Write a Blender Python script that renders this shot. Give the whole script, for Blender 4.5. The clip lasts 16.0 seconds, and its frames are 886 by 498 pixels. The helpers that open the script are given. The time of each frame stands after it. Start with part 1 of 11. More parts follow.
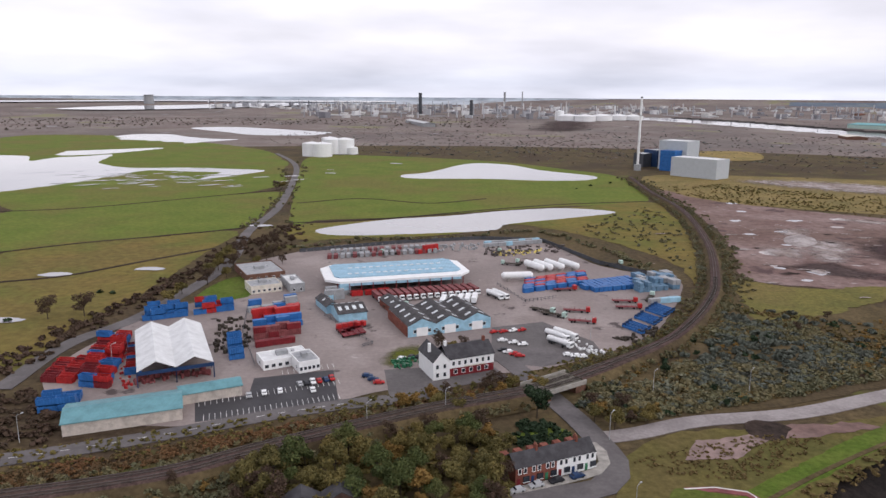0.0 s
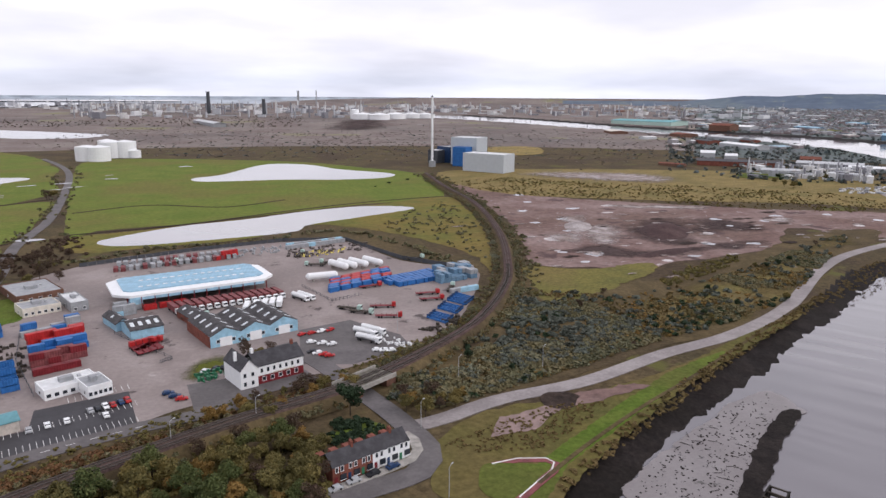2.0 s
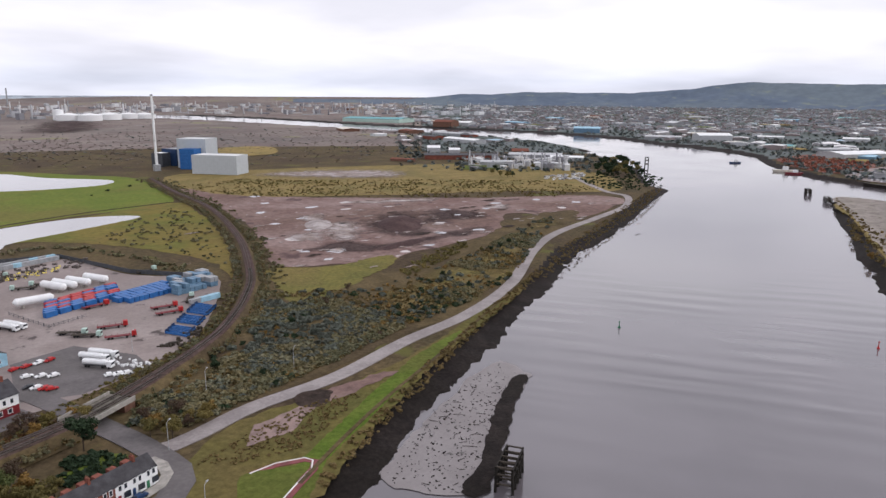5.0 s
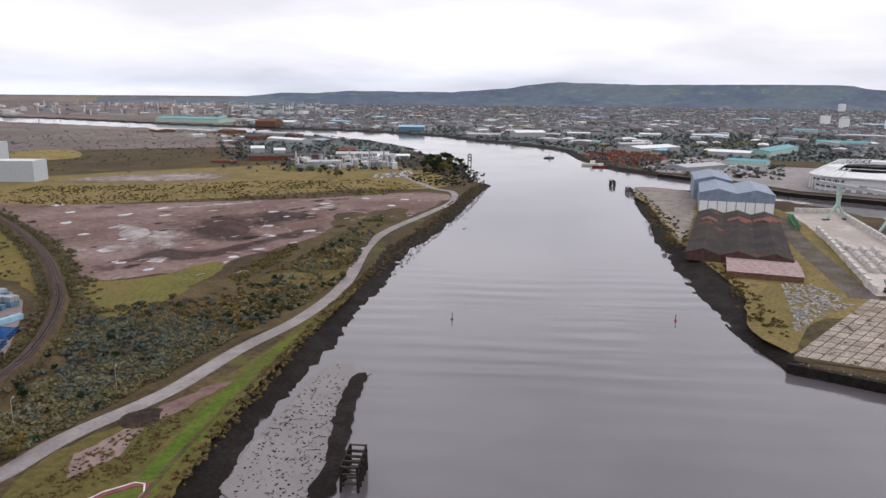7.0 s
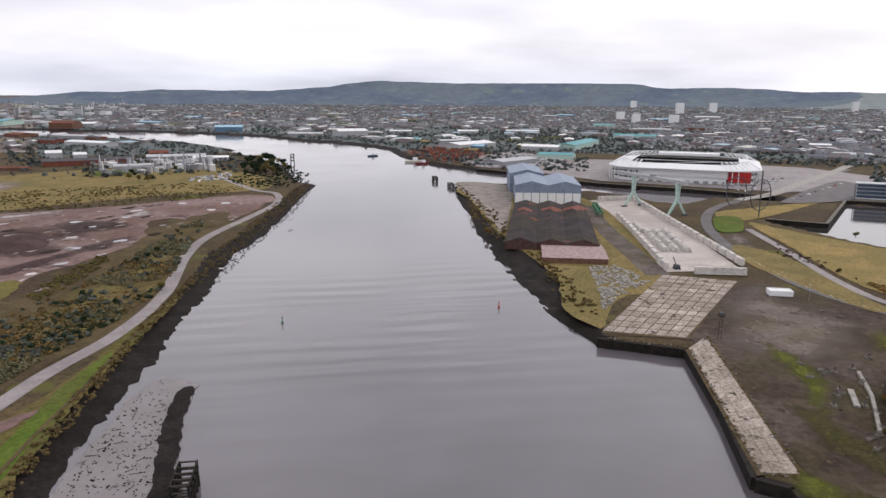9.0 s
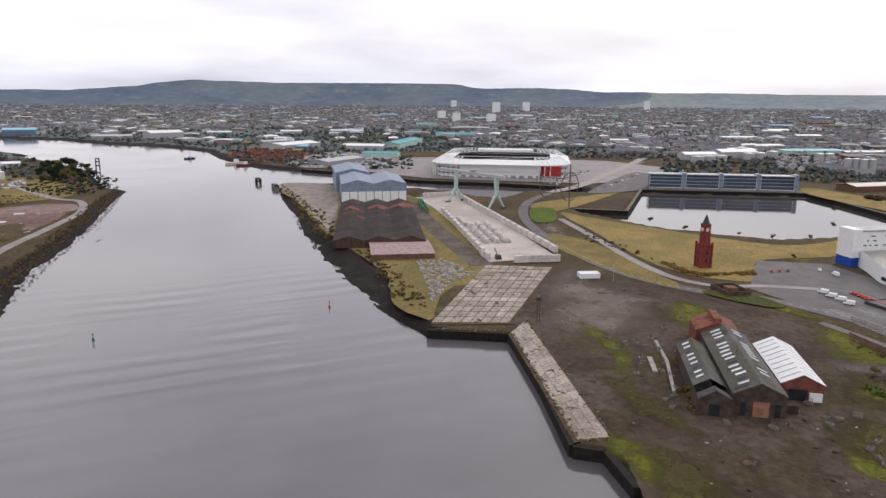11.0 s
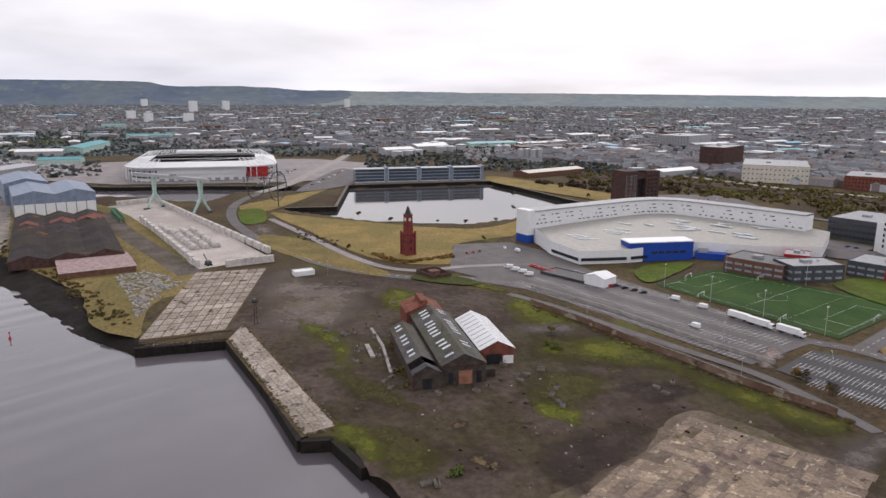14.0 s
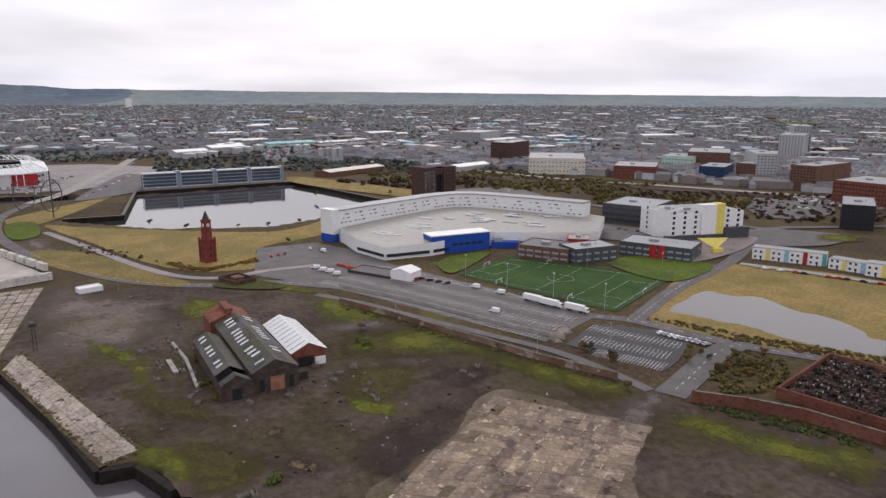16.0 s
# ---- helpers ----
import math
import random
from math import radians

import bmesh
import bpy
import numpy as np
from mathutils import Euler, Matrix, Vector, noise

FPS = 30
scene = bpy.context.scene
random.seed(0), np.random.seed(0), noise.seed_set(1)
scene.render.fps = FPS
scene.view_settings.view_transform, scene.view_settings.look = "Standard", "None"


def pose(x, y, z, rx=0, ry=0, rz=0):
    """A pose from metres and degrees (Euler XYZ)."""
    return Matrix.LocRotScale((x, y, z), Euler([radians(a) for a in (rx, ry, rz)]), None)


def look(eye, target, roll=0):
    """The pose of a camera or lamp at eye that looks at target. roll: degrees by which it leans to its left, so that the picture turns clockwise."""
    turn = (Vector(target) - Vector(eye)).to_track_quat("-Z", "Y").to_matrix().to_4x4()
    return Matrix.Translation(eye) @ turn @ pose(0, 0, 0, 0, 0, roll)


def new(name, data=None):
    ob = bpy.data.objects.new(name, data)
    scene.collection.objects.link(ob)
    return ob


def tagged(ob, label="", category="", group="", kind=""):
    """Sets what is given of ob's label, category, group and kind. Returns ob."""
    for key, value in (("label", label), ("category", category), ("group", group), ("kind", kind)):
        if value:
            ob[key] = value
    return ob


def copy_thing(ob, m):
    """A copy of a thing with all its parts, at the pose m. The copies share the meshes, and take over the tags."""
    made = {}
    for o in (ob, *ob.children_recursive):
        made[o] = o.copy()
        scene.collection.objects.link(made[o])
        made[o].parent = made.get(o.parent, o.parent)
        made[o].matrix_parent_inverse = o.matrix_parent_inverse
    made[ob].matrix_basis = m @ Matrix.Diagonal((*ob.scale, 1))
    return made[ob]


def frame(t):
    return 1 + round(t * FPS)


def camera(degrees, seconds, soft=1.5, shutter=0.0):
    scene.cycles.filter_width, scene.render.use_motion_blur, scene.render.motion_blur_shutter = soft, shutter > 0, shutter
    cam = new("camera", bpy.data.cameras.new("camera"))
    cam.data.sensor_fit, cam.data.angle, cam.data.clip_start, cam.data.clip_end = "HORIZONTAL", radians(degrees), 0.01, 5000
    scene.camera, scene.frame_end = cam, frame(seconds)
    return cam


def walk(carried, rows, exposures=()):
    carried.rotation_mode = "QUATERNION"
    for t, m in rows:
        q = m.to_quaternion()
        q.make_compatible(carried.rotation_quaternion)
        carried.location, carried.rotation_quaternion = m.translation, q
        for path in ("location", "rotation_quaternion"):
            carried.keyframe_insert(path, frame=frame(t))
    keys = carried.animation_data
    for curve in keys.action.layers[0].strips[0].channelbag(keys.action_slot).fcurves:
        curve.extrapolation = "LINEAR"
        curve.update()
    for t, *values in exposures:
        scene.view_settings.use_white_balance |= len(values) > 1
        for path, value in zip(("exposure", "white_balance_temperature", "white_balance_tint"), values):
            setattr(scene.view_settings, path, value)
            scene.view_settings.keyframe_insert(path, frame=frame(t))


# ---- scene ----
# the camera hangs high over a river and turns to its right, drifting slowly back
cam = camera(64.56, 16.0)
PATH = [
    (0, (0.00, -0.00, 104.99), -2.26, -12.37, 0.37),
    (0.5, (-0.06, -0.57, 105.11), -6.53, -12.37, 0.30),
    (1, (-0.13, -1.12, 105.25), -10.46, -12.39, 0.30),
    (1.5, (-0.25, -1.61, 105.37), -14.67, -12.39, 0.32),
    (2, (-0.29, -2.00, 105.46), -18.59, -12.37, 0.38),
    (2.5, (-0.28, -2.38, 105.56), -22.74, -12.36, 0.42),
    (3, (-0.25, -2.73, 105.68), -26.14, -12.37, 0.40),
    (3.5, (-0.30, -3.21, 105.83), -29.64, -12.35, 0.42),
    (4, (-0.49, -3.66, 106.00), -32.93, -12.35, 0.33),
    (6.5, (-2.87, -5.39, 106.92), -50.49, -12.40, 0.51),
    (7, (-3.27, -5.64, 107.12), -53.87, -12.40, 0.46),
    (7.5, (-3.62, -5.93, 107.33), -57.52, -12.42, 0.39),
    (8, (-4.00, -6.42, 107.48), -60.87, -12.42, 0.35),
    (8.5, (-4.40, -6.97, 107.52), -64.48, -12.43, 0.32),
    (11, (-6.17, -9.98, 106.80), -82.09, -12.37, 0.35),
    (11.5, (-6.67, -10.37, 106.81), -85.86, -12.37, 0.35),
    (12, (-7.24, -10.58, 106.94), -89.66, -12.37, 0.31),
    (12.5, (-7.94, -10.77, 107.10), -93.79, -12.38, 0.35),
    (13, (-8.71, -11.04, 107.22), -97.63, -12.37, 0.35),
    (13.5, (-9.66, -11.21, 107.45), -101.75, -12.38, 0.28),
    (14, (-10.57, -11.29, 107.68), -105.57, -12.39, 0.31),
    (14.5, (-11.34, -11.18, 107.93), -109.72, -12.39, 0.31),
    (15, (-11.93, -10.98, 108.14), -113.60, -12.40, 0.27),
    (15.5, (-12.52, -10.87, 108.28), -117.74, -12.43, 0.26),
    (16, (-13.04, -10.81, 108.34), -121.63, -12.44, 0.22),
]


def aim(eye, yaw, pitch, roll):
    y, p = radians(yaw), radians(pitch)
    way = Vector((-math.sin(y) * math.cos(p), math.cos(y) * math.cos(p), math.sin(p)))
    return look(eye, Vector(eye) + way * 100, roll)


walk(cam, [(t, aim(eye, yaw, pitch, roll)) for t, eye, yaw, pitch, roll in PATH], ((0, 0.12, 6350, 15), (2.5, 0.22, 6300, 15), (7, 0.16, 6400, 13), (12.5, 0.12, 6500, 14), (16, 0.0, 6450, 15)))

# ---- overcast daylight ----
EYE = 106.0
SUN_AZ, SUN_EL = 118.0, 32.0
world = bpy.data.worlds.new("sky")
scene.world = world
world.use_nodes = True
nt = world.node_tree
nt.nodes.clear()


def node(tree, kind, **sets):
    n = tree.nodes.new(kind)
    for k, v in sets.items():
        n.inputs[k].default_value = v
    return n


def link(tree, a, b):
    tree.links.new(a, b)


def ramp(tree, fac, stops):
    n = tree.nodes.new("ShaderNodeValToRGB")
    e = n.color_ramp.elements
    while len(e) < len(stops):
        e.new(0.5)
    for el, (pos, c) in zip(e, stops):
        el.position, el.color = pos, (*c, 1) if len(c) == 3 else c
    link(tree, fac, n.inputs[0])
    return n.outputs[0]


def mix(tree, fac, a, b, mode="MIX"):
    n = tree.nodes.new("ShaderNodeMix")
    n.data_type, n.blend_type = "RGBA", mode
    for sock, v in ((n.inputs[0], fac), (n.inputs[6], a), (n.inputs[7], b)):
        if isinstance(v, (int, float)):
            sock.default_value = v
        elif isinstance(v, tuple):
            sock.default_value = (*v, 1)
        else:
            link(tree, v, sock)
    return n.outputs[2]


def maths(tree, op, a, b=0.0):
    n = tree.nodes.new("ShaderNodeMath")
    n.operation = op
    for sock, v in ((n.inputs[0], a), (n.inputs[1], b)):
        if isinstance(v, (int, float)):
            sock.default_value = v
        else:
            link(tree, v, sock)
    return n.outputs[0]


def noise_tex(tree, vec, scale, detail=4.0, rough=0.55, stretch=None):
    if stretch:
        m = tree.nodes.new("ShaderNodeMapping")
        m.inputs["Scale"].default_value = stretch
        link(tree, vec, m.inputs[0])
        vec = m.outputs[0]
    n = tree.nodes.new("ShaderNodeTexNoise")
    n.inputs["Scale"].default_value, n.inputs["Detail"].default_value, n.inputs["Roughness"].default_value = scale, detail, rough
    link(tree, vec, n.inputs["Vector"])
    return n.outputs["Fac"]


# a thick cloud cover over a pale sky: layers that lie flat, so they crowd towards the horizon
co = nt.nodes.new("ShaderNodeTexCoord")
sep = nt.nodes.new("ShaderNodeSeparateXYZ")
link(nt, co.outputs["Generated"], sep.inputs[0])
up = maths(nt, "MAXIMUM", sep.outputs[2], 0.0)
high = maths(nt, "ADD", up, 0.16)
flat = nt.nodes.new("ShaderNodeCombineXYZ")
link(nt, maths(nt, "DIVIDE", sep.outputs[0], high), flat.inputs[0])
link(nt, maths(nt, "DIVIDE", sep.outputs[1], high), flat.inputs[1])
big = noise_tex(nt, flat.outputs[0], 0.55, 5, 0.45)
fine = noise_tex(nt, flat.outputs[0], 1.5, 5, 0.5)
sky = nt.nodes.new("ShaderNodeTexSky")
sky.sky_type, sky.sun_disc = "NISHITA", False
sky.sun_elevation, sky.sun_rotation = radians(SUN_EL), radians(SUN_AZ)
cover = ramp(nt, big, [(0.35, (0.72, 0.715, 0.755)), (0.49, (0.9, 0.885, 0.92)), (0.62, (1.05, 1.03, 1.045))])
cover = mix(nt, 0.16, cover, ramp(nt, fine, [(0.35, (0.7, 0.71, 0.76)), (0.62, (1.04, 1.02, 1.04))]), "MULTIPLY")
bank = ramp(nt, up, [(0.0, (0.83, 0.87, 0.92)), (0.018, (0.74, 0.79, 0.86)), (0.045, (0.82, 0.84, 0.88)), (0.075, (1, 1, 1))])
cover = mix(nt, 1.0, cover, bank, "MULTIPLY")
bg_cloud = node(nt, "ShaderNodeBackground", Strength=1.14)
link(nt, cover, bg_cloud.inputs[0])
bg_sky = node(nt, "ShaderNodeBackground", Strength=0.08)
link(nt, sky.outputs[0], bg_sky.inputs[0])
both = nt.nodes.new("ShaderNodeMixShader")
both.inputs[0].default_value = 0.88
link(nt, bg_sky.outputs[0], both.inputs[1])
link(nt, bg_cloud.outputs[0], both.inputs[2])
out = nt.nodes.new("ShaderNodeOutputWorld")
link(nt, both.outputs[0], out.inputs[0])

sun = new("sun", bpy.data.lights.new("sun", "SUN"))
sun.data.energy, sun.data.angle, sun.data.color = 0.85, radians(25), (1.0, 0.96, 0.9)
sun.matrix_world = look((math.sin(radians(SUN_AZ)) * 900, math.cos(radians(SUN_AZ)) * 900, 900 * math.tan(radians(SUN_EL))), (0, 0, 0))

# ---- materials ----
MATS = {}
THIN = set()


def shader(name):
    m = bpy.data.materials.new(name)
    m.use_nodes = True
    t = m.node_tree
    return m, t, t.nodes["Principled BSDF"]


def ground_mat(name, a, b, c, s1=0.05, s2=0.6, s3=0.015, rough=0.95, bump=0.4, lo=0.42, hi=0.58, far=0.6, spot=None, spec=0.08, thin=0.0, grain=0.75):
    """Three colours mixed by noise at two scales (per metre), the third in large patches; spot: (colour, scale, from)."""
    m, t, p = shader(name)
    pos = t.nodes.new("ShaderNodeNewGeometry").outputs["Position"]
    n1, n2, n3 = noise_tex(t, pos, s1, 8, 0.6), noise_tex(t, pos, s2, 6, 0.65), noise_tex(t, pos, s3, 6, 0.55)
    col = mix(t, ramp(t, n1, [(lo, (0, 0, 0)), (hi, (1, 1, 1))]), a, b)
    col = mix(t, maths(t, "MULTIPLY", ramp(t, n3, [(0.47, (0, 0, 0)), (0.6, (1, 1, 1))]), far), col, c)
    col = mix(t, grain, col, ramp(t, n2, [(0.3, (0.4, 0.4, 0.4)), (0.5, (0.95, 0.95, 0.95)), (0.7, (1.55, 1.55, 1.55))]), "MULTIPLY")
    for spot in (spot if isinstance(spot, list) else [spot] if spot else []):
        sp = noise_tex(t, pos, spot[1], 5, 0.6)
        col = mix(t, ramp(t, sp, [(spot[2], (0, 0, 0)), (spot[2] + 0.05, (1, 1, 1))]), col, spot[0])
    link(t, col, p.inputs["Base Color"])
    p.inputs["Roughness"].default_value, p.inputs["Specular IOR Level"].default_value = rough, spec
    b2 = t.nodes.new("ShaderNodeBump")
    b2.inputs["Strength"].default_value, b2.inputs["Distance"].default_value = bump, 0.6
    link(t, n2, b2.inputs["Height"])
    link(t, b2.outputs[0], p.inputs["Normal"])
    MATS[name] = m
    if thin:
        # growth that thins out towards the rim of its patch (attribute "cover": 0 at the rim, 1 inside)
        cover_ = t.nodes.new("ShaderNodeAttribute")
        cover_.attribute_name = "cover"
        n4 = maths(t, "MULTIPLY", maths(t, "SUBTRACT", noise_tex(t, pos, thin, 9, 0.72), 0.5), 2.4)
        n4 = maths(t, "ADD", n4, cover_.outputs["Fac"])
        link(t, ramp(t, n4, [(0.15, (0, 0, 0)), (1.0, (0.95, 0.95, 0.95))]), p.inputs["Alpha"])
        THIN.add(name)
    return m


def plain_mat(name, colour, rough=0.6, metal=0.0, dirt=0.25, scale=0.4, vary=0.0, bump=0.1, spec=0.18):
    """Paint, brick, sheet: one colour with stains at two scales; vary: how far single pieces or islands differ."""
    m, t, p = shader(name)
    pos = t.nodes.new("ShaderNodeNewGeometry")
    n1, n2 = noise_tex(t, pos.outputs["Position"], scale, 6, 0.6), noise_tex(t, pos.outputs["Position"], scale * 9, 4, 0.6)
    lo = tuple(v * (1 - dirt) for v in colour)
    hi = tuple(min(1, v * (1 + dirt * 0.4)) for v in colour)
    col = ramp(t, n1, [(0.35, lo), (0.62, hi)])
    col = mix(t, 0.5, col, ramp(t, n2, [(0.3, (1 - dirt,) * 3), (0.6, (1.05,) * 3)]), "MULTIPLY")
    if vary:
        v = ramp(t, pos.outputs["Random Per Island"], [(0, (1 - vary,) * 3), (1, (1 + vary,) * 3)])
        col = mix(t, 1.0, col, v, "MULTIPLY")
    link(t, col, p.inputs["Base Color"])
    p.inputs["Roughness"].default_value, p.inputs["Metallic"].default_value, p.inputs["Specular IOR Level"].default_value = rough, metal, spec
    if bump:
        b2 = t.nodes.new("ShaderNodeBump")
        b2.inputs["Strength"].default_value, b2.inputs["Distance"].default_value = bump, 0.1
        link(t, n2, b2.inputs["Height"])
        link(t, b2.outputs[0], p.inputs["Normal"])
    MATS[name] = m
    return m


def sheet_mat(name, colour, pitch=1.0, angle=0.0, rough=0.5, dirt=0.25, depth=0.12):
    """Profiled sheeting: ribs along one plan direction, with stains."""
    m = plain_mat(name, colour, rough, 0.0, dirt, 0.25)
    t = m.node_tree
    p = t.nodes["Principled BSDF"]
    mp = t.nodes.new("ShaderNodeMapping")
    mp.inputs["Rotation"].default_value = (0, 0, radians(angle))
    link(t, t.nodes.new("ShaderNodeNewGeometry").outputs["Position"], mp.inputs[0])
    w = t.nodes.new("ShaderNodeTexWave")
    w.inputs["Scale"].default_value = 0.314 / pitch
    link(t, mp.outputs[0], w.inputs[0])
    b2 = t.nodes.new("ShaderNodeBump")
    b2.inputs["Strength"].default_value, b2.inputs["Distance"].default_value = 0.5, depth
    link(t, w.outputs["Fac"], b2.inputs["Height"])
    link(t, b2.outputs[0], p.inputs["Normal"])
    return m


def water_mat(name, colour, rough, swell, size):
    m, t, p = shader(name)
    pos = t.nodes.new("ShaderNodeNewGeometry").outputs["Position"]
    n1 = noise_tex(t, pos, size, 3, 0.5)
    n2 = noise_tex(t, pos, 0.012, 4, 0.5)
    lo = tuple(v * 0.8 for v in colour)
    link(t, ramp(t, n2, [(0.4, lo), (0.6, colour)]), p.inputs["Base Color"])
    link(t, ramp(t, n2, [(0.4, (rough * 0.7,) * 3), (0.65, (rough * 1.5,) * 3)]), p.inputs["Roughness"])
    p.inputs["IOR"].default_value = 1.75
    b2 = t.nodes.new("ShaderNodeBump")
    b2.inputs["Strength"].default_value, b2.inputs["Distance"].default_value = 1.0, swell
    if name == "river_water":
        # long low swell running up the river: slow crests, in patches that fade out
        mp = t.nodes.new("ShaderNodeMapping")
        mp.inputs["Rotation"].default_value = (0, 0, radians(-32))
        link(t, pos, mp.inputs[0])
        n1 = maths(t, "MULTIPLY", n1, 0.7)
        # strongest in the wake between the buoys, dying away outwards
        away = t.nodes.new("ShaderNodeVectorMath")
        away.operation = "DISTANCE"
        away.inputs[1].default_value = (262, 118, -4)
        link(t, pos, away.inputs[0])
        wake = ramp(t, maths(t, "DIVIDE", away.outputs["Value"], 250.0), [(0.1, (1, 1, 1)), (0.5, (0.45, 0.45, 0.45)), (1.0, (0.03, 0.03, 0.03))])
        for scale, size_, cut, high_ in ((0.0185, 0.014, 0.42, 6.0), (0.041, 0.02, 0.46, 1.5)):
            w = t.nodes.new("ShaderNodeTexWave")
            w.inputs["Scale"].default_value, w.inputs["Distortion"].default_value, w.inputs["Detail"].default_value, w.inputs["Detail Scale"].default_value = scale, 4.2, 3.0, 0.5
            link(t, mp.outputs[0], w.inputs[0])
            where = ramp(t, noise_tex(t, pos, size_, 2, 0.5), [(cut, (0, 0, 0)), (cut + 0.2, (1, 1, 1))])
            n1 = maths(t, "ADD", n1, maths(t, "MULTIPLY", maths(t, "MULTIPLY", w.outputs["Fac"], maths(t, "MULTIPLY", where, wake)), high_))
    link(t, n1, b2.inputs["Height"])
    link(t, b2.outputs[0], p.inputs["Normal"])
    MATS[name] = m
    return m


ground_mat("rough_land", (0.1, 0.074, 0.038), (0.066, 0.053, 0.029), (0.055, 0.037, 0.028), 0.03, 0.35, 0.012, lo=0.38, hi=0.62, spot=((0.095, 0.092, 0.03), 0.02, 0.6))
ground_mat("grass", (0.1, 0.138, 0.024), (0.135, 0.158, 0.032), (0.15, 0.122, 0.042), 0.03, 0.25, 0.008, lo=0.35, hi=0.65, grain=0.42)
ground_mat("pasture", (0.16, 0.132, 0.036), (0.115, 0.12, 0.03), (0.155, 0.105, 0.04), 0.025, 0.2, 0.008, grain=0.5)
ground_mat("bright_grass", (0.075, 0.115, 0.017), (0.1, 0.132, 0.024), (0.09, 0.09, 0.026), 0.06, 0.5, 0.02, grain=0.5)
ground_mat("dry_grass", (0.28, 0.205, 0.08), (0.23, 0.172, 0.064), (0.16, 0.135, 0.05), 0.06, 0.5, 0.02, grain=0.6, spot=[((0.15, 0.112, 0.06), 0.05, 0.64)])
ground_mat("scrub_floor", (0.08, 0.06, 0.03), (0.11, 0.082, 0.042), (0.058, 0.043, 0.028), 0.06, 0.5, 0.02, grain=0.6)
# moor browns lightened and greyed to carry distance haze in the colour
ground_mat("moor", (0.165, 0.13, 0.12), (0.215, 0.185, 0.165), (0.12, 0.106, 0.1), 0.006, 0.1, 0.002, lo=0.4, hi=0.6, grain=0.4, spot=[((0.2, 0.19, 0.11), 0.003, 0.6), ((0.34, 0.33, 0.34), 0.008, 0.66)])
ground_mat("brown_earth", (0.168, 0.11, 0.098), (0.24, 0.175, 0.16), (0.13, 0.085, 0.068), 0.016, 0.2, 0.009, grain=0.55, spot=[((0.09, 0.059, 0.058), 0.03, 0.6), ((0.45, 0.41, 0.4), 0.09, 0.65), ((0.33, 0.28, 0.27), 0.05, 0.66)])
ground_mat("dark_earth", (0.035, 0.026, 0.022), (0.05, 0.035, 0.028), (0.03, 0.02, 0.018), 0.05, 0.4, 0.02)
ground_mat("pale_rubble", (0.42, 0.38, 0.37), (0.26, 0.21, 0.19), (0.2, 0.15, 0.13), 0.08, 0.5, 0.03, thin=0.13)
ground_mat("dark_heap", (0.06, 0.042, 0.04), (0.085, 0.06, 0.055), (0.05, 0.035, 0.034), 0.05, 0.4, 0.02, thin=0.03)
ground_mat("cinder_ground", (0.054, 0.039, 0.031), (0.09, 0.069, 0.056), (0.056, 0.049, 0.021), 0.035, 0.3, 0.02, far=0.6, rough=0.9, spec=0.06, grain=0.65, spot=[((0.028, 0.021, 0.018), 0.05, 0.61), ((0.14, 0.102, 0.056), 0.05, 0.65), ((0.2, 0.165, 0.13), 0.2, 0.67)])
ground_mat("moss_ground", (0.055, 0.07, 0.016), (0.075, 0.09, 0.02), (0.06, 0.045, 0.028), 0.06, 0.5, 0.03)
ground_mat("yard_concrete", (0.225, 0.187, 0.175), (0.29, 0.247, 0.232), (0.165, 0.135, 0.128), 0.04, 0.5, 0.02, bump=0.1, rough=0.75, spec=0.16, spot=[((0.075, 0.06, 0.058), 0.06, 0.62), ((0.36, 0.32, 0.3), 0.09, 0.66)], grain=0.22)
ground_mat("weed_green", (0.092, 0.102, 0.018), (0.125, 0.128, 0.022), (0.07, 0.066, 0.026), 0.07, 0.6, 0.05, far=0.55, thin=0.09)
ground_mat("weed_olive", (0.06, 0.055, 0.018), (0.074, 0.066, 0.022), (0.058, 0.044, 0.026), 0.07, 0.6, 0.05, far=0.4, thin=0.1)

ground_mat("works_track", (0.14, 0.118, 0.105), (0.1, 0.084, 0.072), (0.09, 0.08, 0.045), 0.06, 0.5, 0.03, grain=0.5)
ground_mat("slope_straw", (0.19, 0.145, 0.055), (0.14, 0.122, 0.042), (0.11, 0.082, 0.04), 0.05, 0.5, 0.02, thin=0.02)
ground_mat("floor_bed", (0.12, 0.094, 0.072), (0.16, 0.128, 0.098), (0.085, 0.074, 0.036), 0.1, 0.7, 0.04, grain=0.5)
ground_mat("worn_cinder", (0.15, 0.122, 0.106), (0.19, 0.158, 0.138), (0.12, 0.1, 0.062), 0.05, 0.4, 0.03, grain=0.5, thin=0.04, spot=[((0.07, 0.055, 0.047), 0.06, 0.62)])
ground_mat("bank_grass", (0.115, 0.098, 0.032), (0.088, 0.084, 0.027), (0.13, 0.095, 0.04), 0.04, 0.4, 0.02, grain=0.55)
ground_mat("slope_olive", (0.15, 0.132, 0.04), (0.115, 0.11, 0.034), (0.17, 0.125, 0.05), 0.04, 0.4, 0.02, grain=0.55)
ground_mat("heap_earth", (0.06, 0.038, 0.037), (0.085, 0.055, 0.052), (0.05, 0.034, 0.034), 0.06, 0.5, 0.03, grain=0.5)
ground_mat("pale_heap", (0.26, 0.225, 0.215), (0.38, 0.345, 0.335), (0.2, 0.165, 0.155), 0.08, 0.5, 0.03, grain=0.5)
# matte puddle colour with the mirrored sky's brightness put in
ground_mat("pale_spill", (0.5, 0.47, 0.465), (0.62, 0.59, 0.58), (0.42, 0.38, 0.37), 0.1, 0.6, 0.03, grain=0.25)
